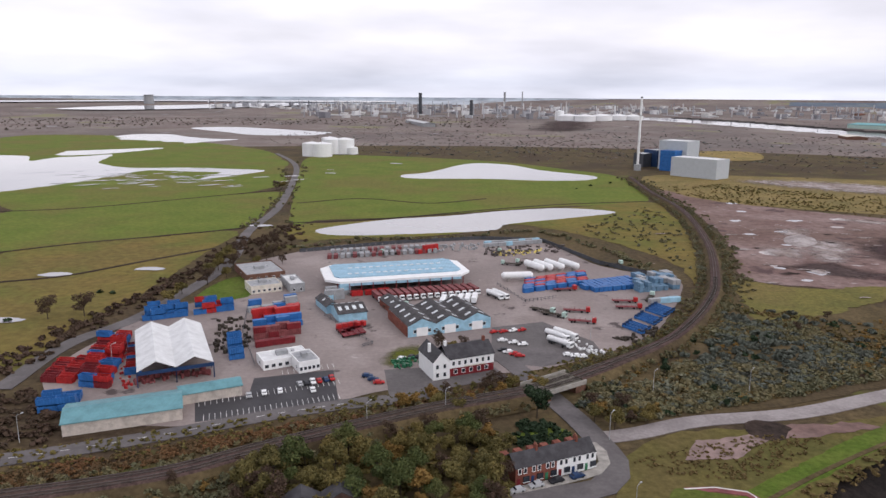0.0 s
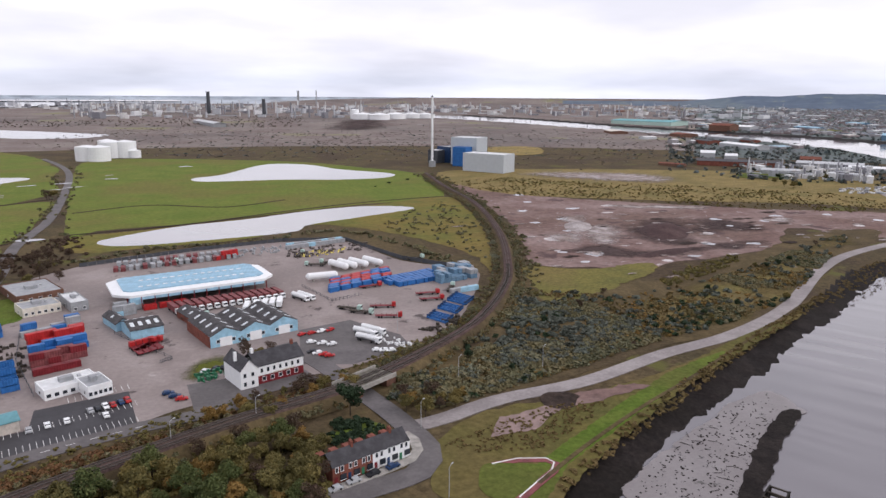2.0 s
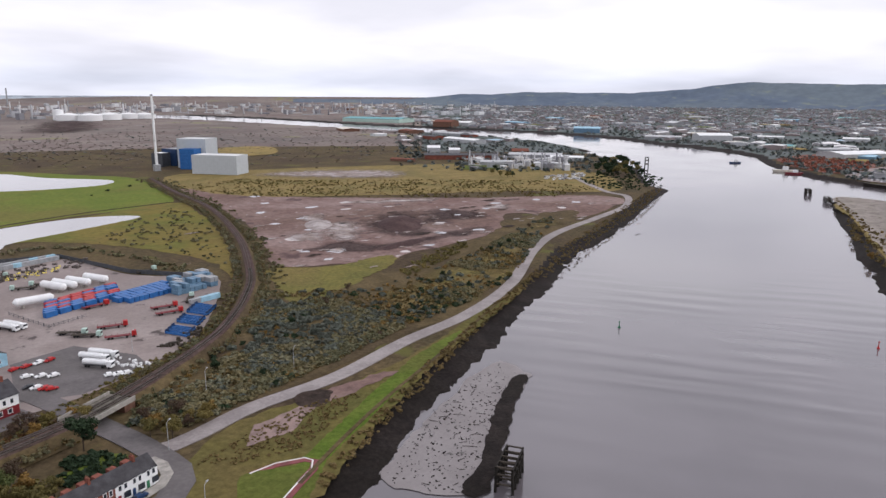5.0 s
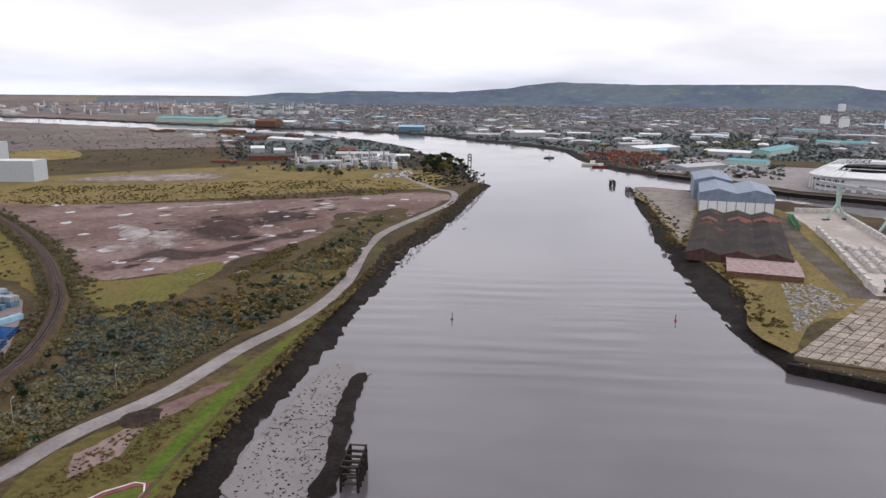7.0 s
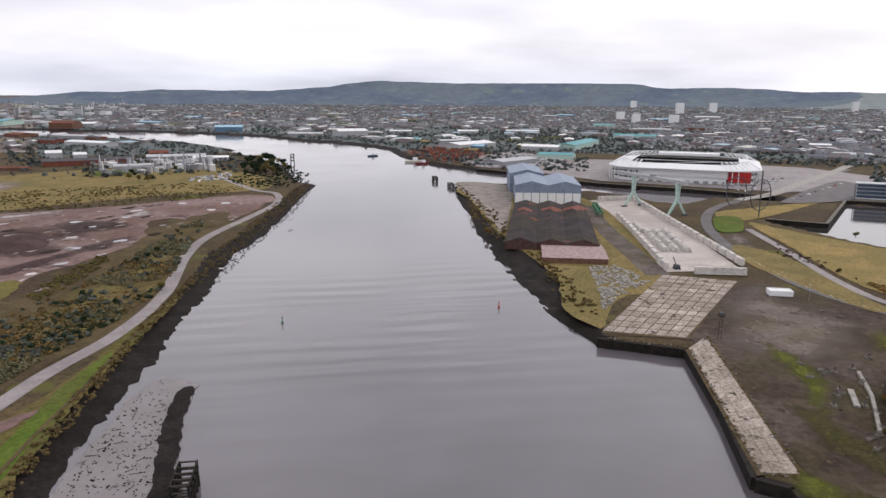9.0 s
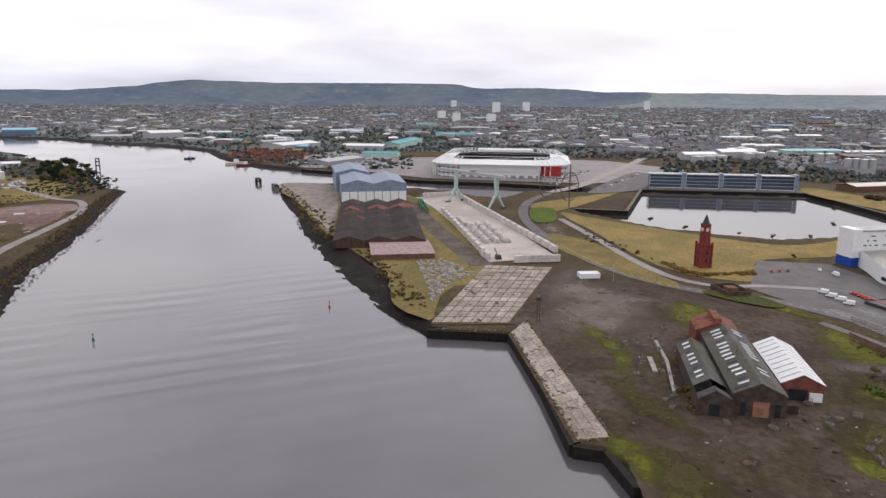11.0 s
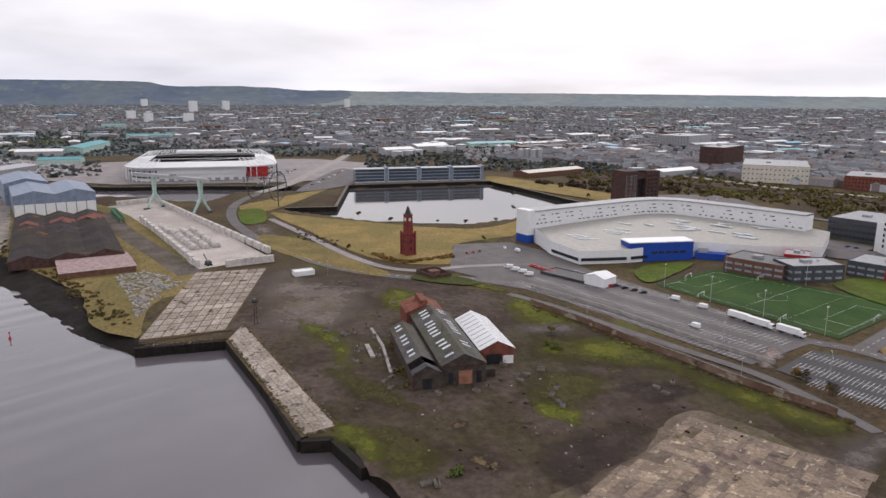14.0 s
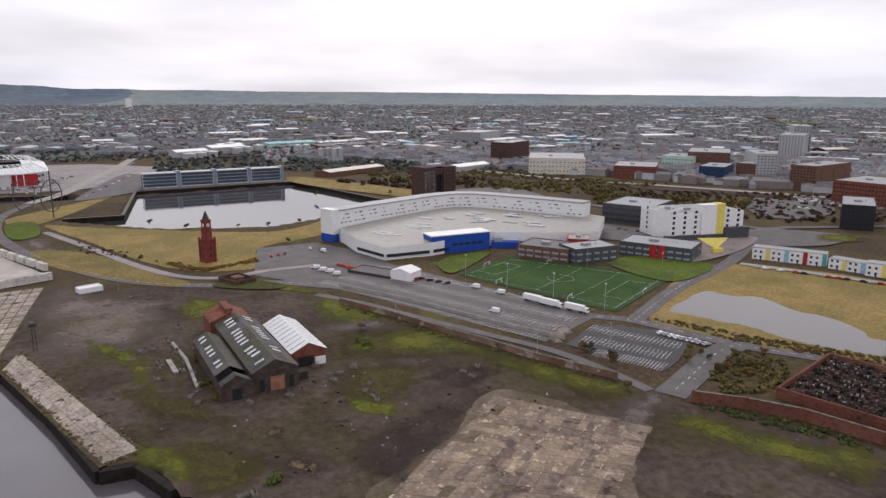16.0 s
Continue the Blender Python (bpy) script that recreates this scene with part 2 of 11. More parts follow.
ground_mat("patched_brick", (0.17, 0.105, 0.075), (0.23, 0.165, 0.12), (0.12, 0.065, 0.048), 0.09, 0.8, 0.05, bump=0.2, grain=0.4, spot=[((0.32, 0.27, 0.215), 0.12, 0.57), ((0.07, 0.05, 0.04), 0.2, 0.62)])
ground_mat("new_tarmac", (0.04, 0.038, 0.042), (0.052, 0.05, 0.054), (0.046, 0.044, 0.046), 0.08, 0.7, 0.03, bump=0.05, rough=0.75, spec=0.3, grain=0.2)
ground_mat("works_brick", (0.16, 0.066, 0.047), (0.2, 0.09, 0.064), (0.11, 0.05, 0.038), 0.09, 0.8, 0.05, bump=0.2, grain=0.5, spot=[((0.26, 0.19, 0.155), 0.2, 0.66), ((0.06, 0.045, 0.03), 0.2, 0.62)])

ground_mat("soot_ground", (0.043, 0.032, 0.028), (0.058, 0.043, 0.038), (0.066, 0.05, 0.04), 0.06, 0.5, 0.03, thin=0.05)
ground_mat("stained_pad", (0.1, 0.086, 0.077), (0.15, 0.13, 0.118), (0.08, 0.066, 0.058), 0.1, 0.7, 0.05, thin=0.06)
ground_mat("pale_yard", (0.42, 0.38, 0.345), (0.5, 0.455, 0.415), (0.35, 0.31, 0.28), 0.05, 0.5, 0.02, bump=0.1, grain=0.25)
ground_mat("meadow", (0.18, 0.137, 0.055), (0.225, 0.17, 0.068), (0.13, 0.115, 0.044), 0.06, 0.5, 0.025, grain=0.65, spot=[((0.11, 0.082, 0.05), 0.06, 0.63)])
ground_mat("sheet_roof_old", (0.085, 0.08, 0.078), (0.115, 0.106, 0.102), (0.07, 0.068, 0.04), 0.12, 0.9, 0.05, bump=0.1, rough=0.7, spot=((0.05, 0.036, 0.03), 0.2, 0.62), grain=0.35)
ground_mat("roof_weathered", (0.06, 0.05, 0.05), (0.042, 0.037, 0.038), (0.058, 0.05, 0.034), 0.08, 0.8, 0.03, bump=0.2, spot=[((0.17, 0.065, 0.045), 0.07, 0.63), ((0.03, 0.026, 0.025), 0.2, 0.62)])
ground_mat("slab_concrete", (0.22, 0.19, 0.165), (0.28, 0.245, 0.215), (0.15, 0.13, 0.105), 0.1, 0.6, 0.03, bump=0.1, rough=0.7, spec=0.16, spot=[((0.06, 0.05, 0.04), 0.15, 0.6), ((0.08, 0.08, 0.03), 0.07, 0.62)], grain=0.4)
ground_mat("tarmac", (0.1, 0.091, 0.091), (0.132, 0.12, 0.12), (0.112, 0.103, 0.1), 0.08, 0.7, 0.03, bump=0.05, rough=0.75, spec=0.16, grain=0.25)
ground_mat("old_road", (0.228, 0.202, 0.198), (0.285, 0.257, 0.25), (0.196, 0.173, 0.17), 0.1, 0.8, 0.03, bump=0.06, rough=0.7, spec=0.2, grain=0.25)
ground_mat("ballast", (0.066, 0.044, 0.04), (0.09, 0.06, 0.054), (0.06, 0.047, 0.034), 0.2, 1.0, 0.03)
ground_mat("bank_mud", (0.014, 0.011, 0.01), (0.024, 0.019, 0.017), (0.012, 0.01, 0.008), 0.12, 0.7, 0.03, rough=0.85, spec=0.1)
ground_mat("silt", (0.165, 0.145, 0.142), (0.195, 0.175, 0.172), (0.135, 0.115, 0.112), 0.05, 0.8, 0.02, rough=0.4, bump=0.06, spec=0.5, grain=0.15,
           spot=[((0.025, 0.02, 0.018), 0.4, 0.63), ((0.03, 0.025, 0.02), 0.09, 0.64)])
ground_mat("artificial_turf", (0.036, 0.074, 0.021), (0.048, 0.09, 0.026), (0.03, 0.062, 0.018), 0.05, 0.5, 0.02, bump=0.05, grain=0.3)
# ground under the far town, greyed and cooled with painted distance haze
ground_mat("hazed_ground", (0.13, 0.145, 0.148), (0.105, 0.128, 0.118), (0.088, 0.104, 0.098), 0.012, 0.1, 0.004, grain=0.5)
# far sea, drawn as a pale blue part of the land sheet
ground_mat("far_sea", (0.3, 0.34, 0.38), (0.33, 0.37, 0.41), (0.3, 0.34, 0.38), 0.002, 0.01, 0.001, rough=0.4, bump=0)
water_mat("river_water", (0.12, 0.108, 0.117), 0.08, 0.03, 0.35)
water_mat("dock_water", (0.045, 0.043, 0.04), 0.04, 0.012, 0.5)
water_mat("pool_water", (0.09, 0.078, 0.062), 0.05, 0.006, 0.3)
# pale base colour stands for the bright sky that pools mirror
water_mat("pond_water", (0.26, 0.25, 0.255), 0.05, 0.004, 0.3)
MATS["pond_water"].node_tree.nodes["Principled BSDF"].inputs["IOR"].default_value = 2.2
from mathutils import geometry

# ---- helpers for shapes ----
NEAR_R, SPAN = 1500.0, 3200.0


def warp(x, y):
    """Plan to place: beyond NEAR_R the land draws together and rises, so that it meets the horizon within 4.7 km."""
    r = math.hypot(x, y)
    if r <= NEAR_R:
        return x, y, 0.0, 1.0
    q = NEAR_R + SPAN * (1 - math.exp(-(r - NEAR_R) / SPAN))
    k = q / r
    return x * k, y * k, EYE * (1 - k), k


def obj(name, verts, faces, mats, parent=None, mi=None, smooth=False):
    me = bpy.data.meshes.new(name)
    me.from_pydata([tuple(v) for v in verts], [], faces)
    for m in mats if isinstance(mats, (list, tuple)) else [mats]:
        me.materials.append(MATS[m] if isinstance(m, str) else m)
    if mi is not None:
        me.polygons.foreach_set("material_index", list(mi))
    if smooth:
        me.polygons.foreach_set("use_smooth", [True] * len(me.polygons))
    me.update()
    ob = new(name, me)
    ob.parent = parent
    return ob


def bm_obj(name, bm, mats, parent=None):
    me = bpy.data.meshes.new(name)
    bm.to_mesh(me)
    bm.free()
    for m in mats if isinstance(mats, (list, tuple)) else [mats]:
        me.materials.append(MATS[m] if isinstance(m, str) else m)
    ob = new(name, me)
    ob.parent = parent
    return ob


def part(name, bm, material, parent, label=""):
    ob = bm_obj(name, bm, material, parent)
    if label:
        ob["label"] = label
    return ob


def smooth_line(pts, step=6.0, closed=False):
    """A Catmull-Rom line through the points, resampled every step metres or so."""
    n = len(pts)
    res = []
    for i in range(n if closed else n - 1):
        p1, p2 = Vector(pts[i]), Vector(pts[(i + 1) % n])
        p0 = Vector(pts[i - 1]) if closed or i else p1 * 2 - p2
        p3 = Vector(pts[(i + 2) % n]) if closed or i + 2 < n else p2 * 2 - p1
        k = max(1, int((p2 - p1).length / step))
        for j in range(k):
            t = j / k
            res.append(0.5 * ((2 * p1) + (p2 - p0) * t + (2 * p0 - 5 * p1 + 4 * p2 - p3) * t * t + (3 * p1 - p0 - 3 * p2 + p3) * t ** 3))
    if not closed:
        res.append(Vector(pts[-1]))
    return res


LAYER = [0.0]


def patch(name, pts, material, z=0.06, label="", ragged=0.0, step=None, kind="structure", category="ground", smooth=None, far=False):
    """A piece of ground cover: an outline in plan, laid just above the land, each a little over the last; ragged: how far its edge wanders."""
    LAYER[0] += 0.0022
    z = z + LAYER[0] if z < 0 else 0.05 + LAYER[0]
    smooth = ragged > 0 if smooth is None else smooth
    c = sum((Vector(p) for p in pts), Vector((0, 0))) / len(pts)
    if smooth:
        d = max((Vector(p) - c).length for p in pts)
        line = smooth_line(pts, step or max(2.0, d / 40), True)
    else:
        line = [Vector(p) for p in pts]
    if ragged:
        s = 1 / (ragged * 5)
        line = [p + Vector((noise.noise((p.x * s, p.y * s, 3.1)), noise.noise((p.x * s, p.y * s, 9.7)))) * ragged * 1.6
                + Vector((noise.noise((p.x * s * 4, p.y * s * 4, 5.1)), noise.noise((p.x * s * 4, p.y * s * 4, 1.7)))) * ragged * 0.6 for p in line]
    n = len(line)
    rim, fade = [], 0.0
    if material in THIN:
        # points inside, so that the growth can thin out towards the rim
        ax, ay = np.array([p.x for p in line]), np.array([p.y for p in line])
        area = abs(0.5 * np.sum(ax * np.roll(ay, -1) - ay * np.roll(ax, -1)))
        fade = 1.15 * area / np.hypot(np.roll(ax, -1) - ax, np.roll(ay, -1) - ay).sum()
        gx, gy = np.meshgrid(np.arange(ax.min(), ax.max(), fade / 2.5), np.arange(ay.min(), ay.max(), fade / 2.5))
        for px_, py_ in zip(gx.ravel(), gy.ravel()):
            odd = ((ay > py_) != (np.roll(ay, -1) > py_)) & (px_ < (np.roll(ax, -1) - ax) * (py_ - ay) / np.where(np.roll(ay, -1) == ay, 1e-9, np.roll(ay, -1) - ay) + ax)
            if odd.sum() % 2 and np.hypot(ax - px_, ay - py_).min() > fade * 0.2:
                rim.append(Vector((px_, py_)))
    flat_v, _, flat_f, *_ = geometry.delaunay_2d_cdt(line + rim, [(i, (i + 1) % n) for i in range(n)], [list(range(n))], 1, 0.001)
    bm = bmesh.new()
    vs = [bm.verts.new((p.x, p.y, 0)) for p in flat_v]
    for f in flat_f:
        bm.faces.new([vs[i] for i in f])
    if far:
        for _ in range(3):
            long_edges = [e for e in bm.edges if e.calc_length() > 60 + 0.04 * e.verts[0].co.length]
            if long_edges:
                bmesh.ops.subdivide_edges(bm, edges=long_edges, cuts=1)
                bmesh.ops.triangulate(bm, faces=bm.faces[:])
    bm.normal_update()
    for f in bm.faces:
        if f.normal.z < 0:
            f.normal_flip()
    for v in bm.verts:
        x, y, h, k = warp(v.co.x, v.co.y)
        v.co = (x, y, h + z + (0.0012 * math.hypot(x, y) if far else 0))
    ob = bm_obj(name, bm, material)
    if fade:
        att = ob.data.attributes.new("cover", "FLOAT", "POINT")
        att.data.foreach_set("value", [min(1.0, float(np.hypot(ax - p.x, ay - p.y).min()) / fade) if len(flat_v) == len(ob.data.vertices) else 0.6 for p in flat_v])
    return tagged(ob, label, category, "", kind)


def ribbon(name, pts, width, material, z=0.1, label="", category="road", step=5.0, kind="structure", kerb=0.0, parent=None):
    """A strip along a line in plan, with a low edge all round so that it has thickness."""
    LAYER[0] += 0.0022
    z = 0.06 + LAYER[0] + (z - 0.1 if z > 0.3 else 0)
    line = smooth_line(pts, step)
    verts, faces = [], []
    for i, p in enumerate(line):
        d = (line[min(i + 1, len(line) - 1)] - line[max(i - 1, 0)]).normalized()
        n = Vector((-d.y, d.x)) * width / 2
        for s, dz in ((-1.0, -0.25), (-1.0, 0), (1.0, 0), (1.0, -0.25)):
            q = p + n * s
            x, y, h, k = warp(q.x, q.y)
            verts.append((x, y, h + z + dz))
    for i in range(len(line) - 1):
        a = i * 4
        for j in range(3):
            faces.append((a + j, a + 4 + j, a + 5 + j, a + 1 + j))
    ob = obj(name, verts, [f[::-1] for f in faces], material, parent)
    return tagged(ob, label, category, "", kind) if not parent else ob


def box(bm, cx, cy, cz, sx, sy, sz, rot=0.0, mat_index=0, top=1.0):
    """A box with its base at cz; top narrows the upper face."""
    c, s = math.cos(rot), math.sin(rot)
    vs = []
    for zz, k in ((0, 1.0), (sz, top)):
        for ux, uy in ((-1, -1), (1, -1), (1, 1), (-1, 1)):
            x, y = ux * sx / 2 * k, uy * sy / 2 * k
            vs.append(bm.verts.new((cx + x * c - y * s, cy + x * s + y * c, cz + zz)))
    for f in ((3, 2, 1, 0), (4, 5, 6, 7), (0, 1, 5, 4), (1, 2, 6, 5), (2, 3, 7, 6), (3, 0, 4, 7)):
        bm.faces.new([vs[i] for i in f]).material_index = mat_index
    return vs


def tube(bm, a, b, r0, r1=None, seg=8, mat_index=0):
    """A tapered round bar from a to b."""
    a, b = Vector(a), Vector(b)
    r1 = r0 if r1 is None else r1
    d = (b - a).normalized()
    u = d.orthogonal().normalized()
    w = d.cross(u)
    rings = [[bm.verts.new(p + (u * math.cos(2 * math.pi * i / seg) + w * math.sin(2 * math.pi * i / seg)) * r) for i in range(seg)] for p, r in ((a, r0), (b, r1))]
    for i in range(seg):
        bm.faces.new((rings[0][i], rings[0][(i + 1) % seg], rings[1][(i + 1) % seg], rings[1][i])).material_index = mat_index
    bm.faces.new(rings[0][::-1]).material_index = mat_index
    bm.faces.new(rings[1]).material_index = mat_index


def beam(bm, a, b, w, mat_index=0):
    """A square bar from a to b."""
    tube(bm, a, b, w * 0.7, w * 0.7, 4, mat_index)


# ---- the land: one sheet, cut by the river and the dock, out to the horizon ----
WATER_Z = -4.0
# shore outlines with, for each side, how wide the slope above it is
RIVER = [((-1500, 120), 14), ((-300, 90), 14), ((40, 118), 17)] + [(p, 17) for p in [(103.3, 148.8), (145.1, 176.6), (171.3, 190.9), (212.7, 210), (239.5, 228.5), (309.1, 262), (375.2, 302.5), (471.5, 337.5), (663.7, 429.1), (747.4, 464.4)]] \
    + [((760, 500), 15), ((930, 640), 12), ((1051, 797), 12), ((1120, 905), 12)] + [(p, 14) for p in [(1146.6, 899.6), (1216.9, 1019.5), (1290.8, 1172.0), (1308.3, 1285.4), (1329.6, 1524.9), (1295.1, 1729.8), (1276.9, 1985.1), (1235.4, 2238.5), (1210.5, 2564.0), (1159.4, 2886.1), (1048.7, 3378.6)]] \
    + [(p, 14) for p in [(1250.9, 4020.3), (1364.1, 3389.6), (1439.8, 3044.8), (1450.7, 2625.3), (1459.9, 2267.8), (1492.8, 1992.5), (1522.3, 1745.2), (1573.0, 1545.2), (1573.2, 1318.6), (1535.0, 1120.3), (1429.8, 931.6), (1408.3, 839.3), (1351.6, 720.4), (1286.8, 634.2)]] + [((1149, 543), 10),
       ((1031, 429), 6), ((979, 335), 4), ((953, 269), 4), ((877, 145), 4), ((866, 40), 4), ((840, -60), 4), ((812, -70), 4), ((815, 5), 6), ((788, 18), 8), ((752, 36), 8), ((760, 58), 8), ((790, 88), 6), ((806, 118), 5), ((816, 150), 4), ((838, 243), 4), ((830, 300), 8)] \
    + [(p, w) for p, w in (((796, 302), 10), ((663.5, 242.8), 12), ((604.4, 210.3), 12), ((522.6, 176.4), 14), ((492.9, 157.2), 20), ((435.3, 130.7), 27), ((382, 98.5), 24), ((349.1, 79), 15), ((329.6, 65.3), 12), ((318, 54.2), 7), ((308.6, 45.7), 4))] \
    + [((300, 39), 2), ((301, 1), 2), ((246, -14), 2), ((198, -24), 2), ((196, -34), 2), ((176, -41), 3), ((130, -58), 10), ((60, -90), 12), ((-300, -110), 12), ((-1500, -60), 12)]
DOCK = [((677, -44), 3), ((672, -92), 3), ((836, -127), 3), ((838, -312), 3), ((661, -338), 3), ((600, -352), 4), ((587, -265), 6), ((561, -188), 6), ((600, -110), 6)]


def shore(outline, x, y):
    """For arrays of places: whether inside the outline, and how far up its slope (0 at the water, 1 at the top)."""
    inside = np.zeros(x.shape, bool)
    up_ = np.full(x.shape, 1e6)
    n = len(outline)
    for i in range(n):
        (ax, ay), w = outline[i]
        (bx, by), _ = outline[(i + 1) % n]
        dx, dy = bx - ax, by - ay
        t = np.clip(((x - ax) * dx + (y - ay) * dy) / (dx * dx + dy * dy), 0, 1)
        up_ = np.minimum(up_, np.hypot(x - ax - t * dx, y - ay - t * dy) / w)
        if dy:
            inside ^= ((ay > y) != (by > y)) & (x < dx * (y - ay) / dy + ax)
    return inside, up_


def wobble(x, y, s, k):
    """Cheap smooth unevenness for arrays."""
    return (np.sin(x * s + 1.7 * k) * np.cos(y * s * 1.13 + k) + 0.5 * np.sin(x * s * 2.3 + y * s * 1.9 + 2.2 * k) + 0.3 * np.cos(x * s * 4.7 - y * s * 5.1 + k)) / 1.8


def land_height(x, y):
    ri, ru = shore(RIVER, x, y)
    di, du = shore(DOCK, x, y)
    soft = 0.18 * wobble(x, y, 0.25, 1) + 0.1 * wobble(x, y, 0.7, 4)
    up_ = np.where(ru < 1.2, np.clip(ru + soft * (ru > 0.02), 0, 2), ru)
    z = np.where(ri, -4.4 - 3 * np.clip(ru, 0, 1), -4.4 + 4.4 * np.clip(up_, 0, 1))
    zd = np.where(di, -4.4 - 2 * np.clip(du, 0, 1), -4.4 + 4.4 * np.clip(du, 0, 1))
    return np.minimum(z, zd), ru, ri


def build_land():
    az = np.radians(np.concatenate([np.arange(-180, -45, 2.0), np.arange(-45, 172, 0.28), np.arange(172, 180, 2.0)]))
    r = [0.0, 25.0]
    while r[-1] < 30000:
        r.append(r[-1] * (1.014 if r[-1] < 1500 else 1.03) + 0.3)
    r = np.array(r[1:])
    A, R = np.meshgrid(az, r)
    X, Y = np.sin(A) * R, np.cos(A) * R
    Z, ru, ri = land_height(X, Y)
    q = np.where(R > NEAR_R, NEAR_R + SPAN * (1 - np.exp(-(R - NEAR_R) / SPAN)), R)
    k = q / R
    near = np.where(ri | (ru < 1.3), 1.0, np.clip((2200 - R) / 700, 0, 1))
    Z = Z * near + EYE * (1 - k) + np.where(ri | (ru < 2), 0, 0.12 * wobble(X, Y, 0.05, 2) - 0.12)
    verts = np.stack([X * k, Y * k, Z], -1).reshape(-1, 3).tolist()
    na, nr = len(az), len(r)
    i, j = np.meshgrid(np.arange(nr - 1), np.arange(na), indexing="ij")
    a, b = (i * na + j).ravel(), (i * na + (j + 1) % na).ravel()
    faces = np.stack([a, b, b + na, a + na], -1)[:, ::-1]
    bankf = (np.minimum(ru, np.where(ri, 0, 9))[:-1] < 0.92).ravel()
    Xc, Yc, Rc = X[:-1].ravel(), Y[:-1].ravel(), R[:-1].ravel()
    azd = np.degrees(A[:-1].ravel())
    mi = np.zeros(len(faces), int)
    # moor and town ground far out, both with haze in their colour
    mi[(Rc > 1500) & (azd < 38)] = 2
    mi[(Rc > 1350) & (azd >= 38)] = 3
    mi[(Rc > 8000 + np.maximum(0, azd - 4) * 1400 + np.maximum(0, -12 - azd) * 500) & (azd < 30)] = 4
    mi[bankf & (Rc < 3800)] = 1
    ob = obj("ground", verts, faces.tolist(), ["rough_land", "bank_mud", "moor", "hazed_ground", "far_sea"], None, mi, True)
    tagged(ob, "wide flat estuary land of rough grass and mud banks", "ground", "", "structure")


build_land()
# the water: one sheet that draws together with the land far out
rings = [30.0 * 1.12 ** i for i in range(44)]
wv, wf, turns = [(0.0, 0.0, WATER_Z)], [], 90
for r in rings:
    for i in range(turns):
        x, y, h, k = warp(math.sin(2 * math.pi * i / turns) * r, math.cos(2 * math.pi * i / turns) * r)
        wv.append((x, y, h + WATER_Z * k))
for i in range(turns):
    wf.append((0, 1 + (i + 1) % turns, 1 + i))
    for j in range(len(rings) - 1):
        a, b = 1 + j * turns + i, 1 + j * turns + (i + 1) % turns
        wf.append((a, b, b + turns, a + turns))
tagged(obj("water", wv, wf, "river_water", None, None, True), "calm grey tidal river with faint ripples", "river", "", "structure")

# ---- ground cover ----
patch("field_west", [(-392.8, 671.5), (-169.8, 796), (-190.5, 1011.7), (-210.2, 1143.3), (-351.4, 1452.6), (-767.5, 1829.9), (-972.4, 1696.9)], "grass", 0.05, "flat green grazing marsh with flood pools", 3, category="field")
patch("field_middle", [(-281.1, 474), (-187.9, 532.5), (-139.6, 562.8), (-138.8, 672.1), (-149.6, 772.5), (-247.4, 708.6), (-369, 629.4)], "grass", 0.08, "green pasture between ditches", 1.5, category="field")
patch("field_south", [(-162.7, 264.4), (-157.5, 308.2), (-147.3, 368.1), (-142.3, 463.9), (-139.4, 543.6), (-185.7, 525.9), (-276.2, 465.3)], "pasture", 0.08, "yellowing rough pasture beside a hedge", 1.5, category="field")
patch("field_east", [(-102, 567.7), (-85, 594.1), (-17.9, 608.2), (59.5, 638.8), (145.5, 672.8), (236.3, 702.9), (271.2, 914.2), (218.5, 1021.1), (115.2, 1153.4), (-116, 1255.6), (-181.8, 1196.2), (-148.2, 876.8), (-121.4, 690.2)], "grass", 0.08, "bright green pasture with a pool", 2, category="field")
patch("field_pool_edge", [(-102, 567.7), (-91.8, 521), (-73.4, 510.3), (27.9, 531.2), (77, 572.1), (121.7, 537.5), (153.2, 478.9), (166.8, 428.2), (163.1, 386.8), (209.2, 518.9), (234.1, 638.8), (235, 699), (143.3, 662.2), (-17.7, 599.6)], "pasture", 0.06, "rough yellow grass round a long pool", 2, category="field")
for pts in ([(-710.3, 1233.4), (-654.0, 1212.8), (-604.8, 1131.3), (-595.8, 1192.9), (-564.9, 1216.0), (-528.1, 1252.1), (-489.2, 1106.3), (-412.3, 1030.4), (-332.4, 1032.4), (-271.9, 1017.8), (-211.2, 996.0), (-236.4, 938.4), (-272.7, 886.9), (-265.8, 965.5), (-315.6, 978.9), (-374.2, 992.4), (-391.6, 922.4), (-405.2, 873.1), (-425.1, 818.4), (-448.5, 770.1), (-470.6, 748.0), (-765.6, 1231.3)], [(-615.5, 1237.0), (-651.7, 1349.4), (-744.2, 1569.7), (-697.1, 1572.5), (-587.0, 1506.8), (-500.0, 1414.4), (-508.1, 1355.9), (-552.2, 1263.1)], [(-728.2, 1649.4), (-747.6, 1782.1), (-732.3, 1885.5), (-647.1, 1892.2), (-572.4, 1794.8), (-478.8, 1708.4), (-418.4, 1690.5), (-462.9, 1605.6), (-506.3, 1546.6), (-628.6, 1615.2)], [(-699.4, 2242.2), (-614.5, 2330.4), (-491.2, 2263.2), (-287.5, 2070.3), (-233.3, 1982.2), (-288.9, 1866.4), (-424.2, 1882.6), (-532.8, 2017.4)]):
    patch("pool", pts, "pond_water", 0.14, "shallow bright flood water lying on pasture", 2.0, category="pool")
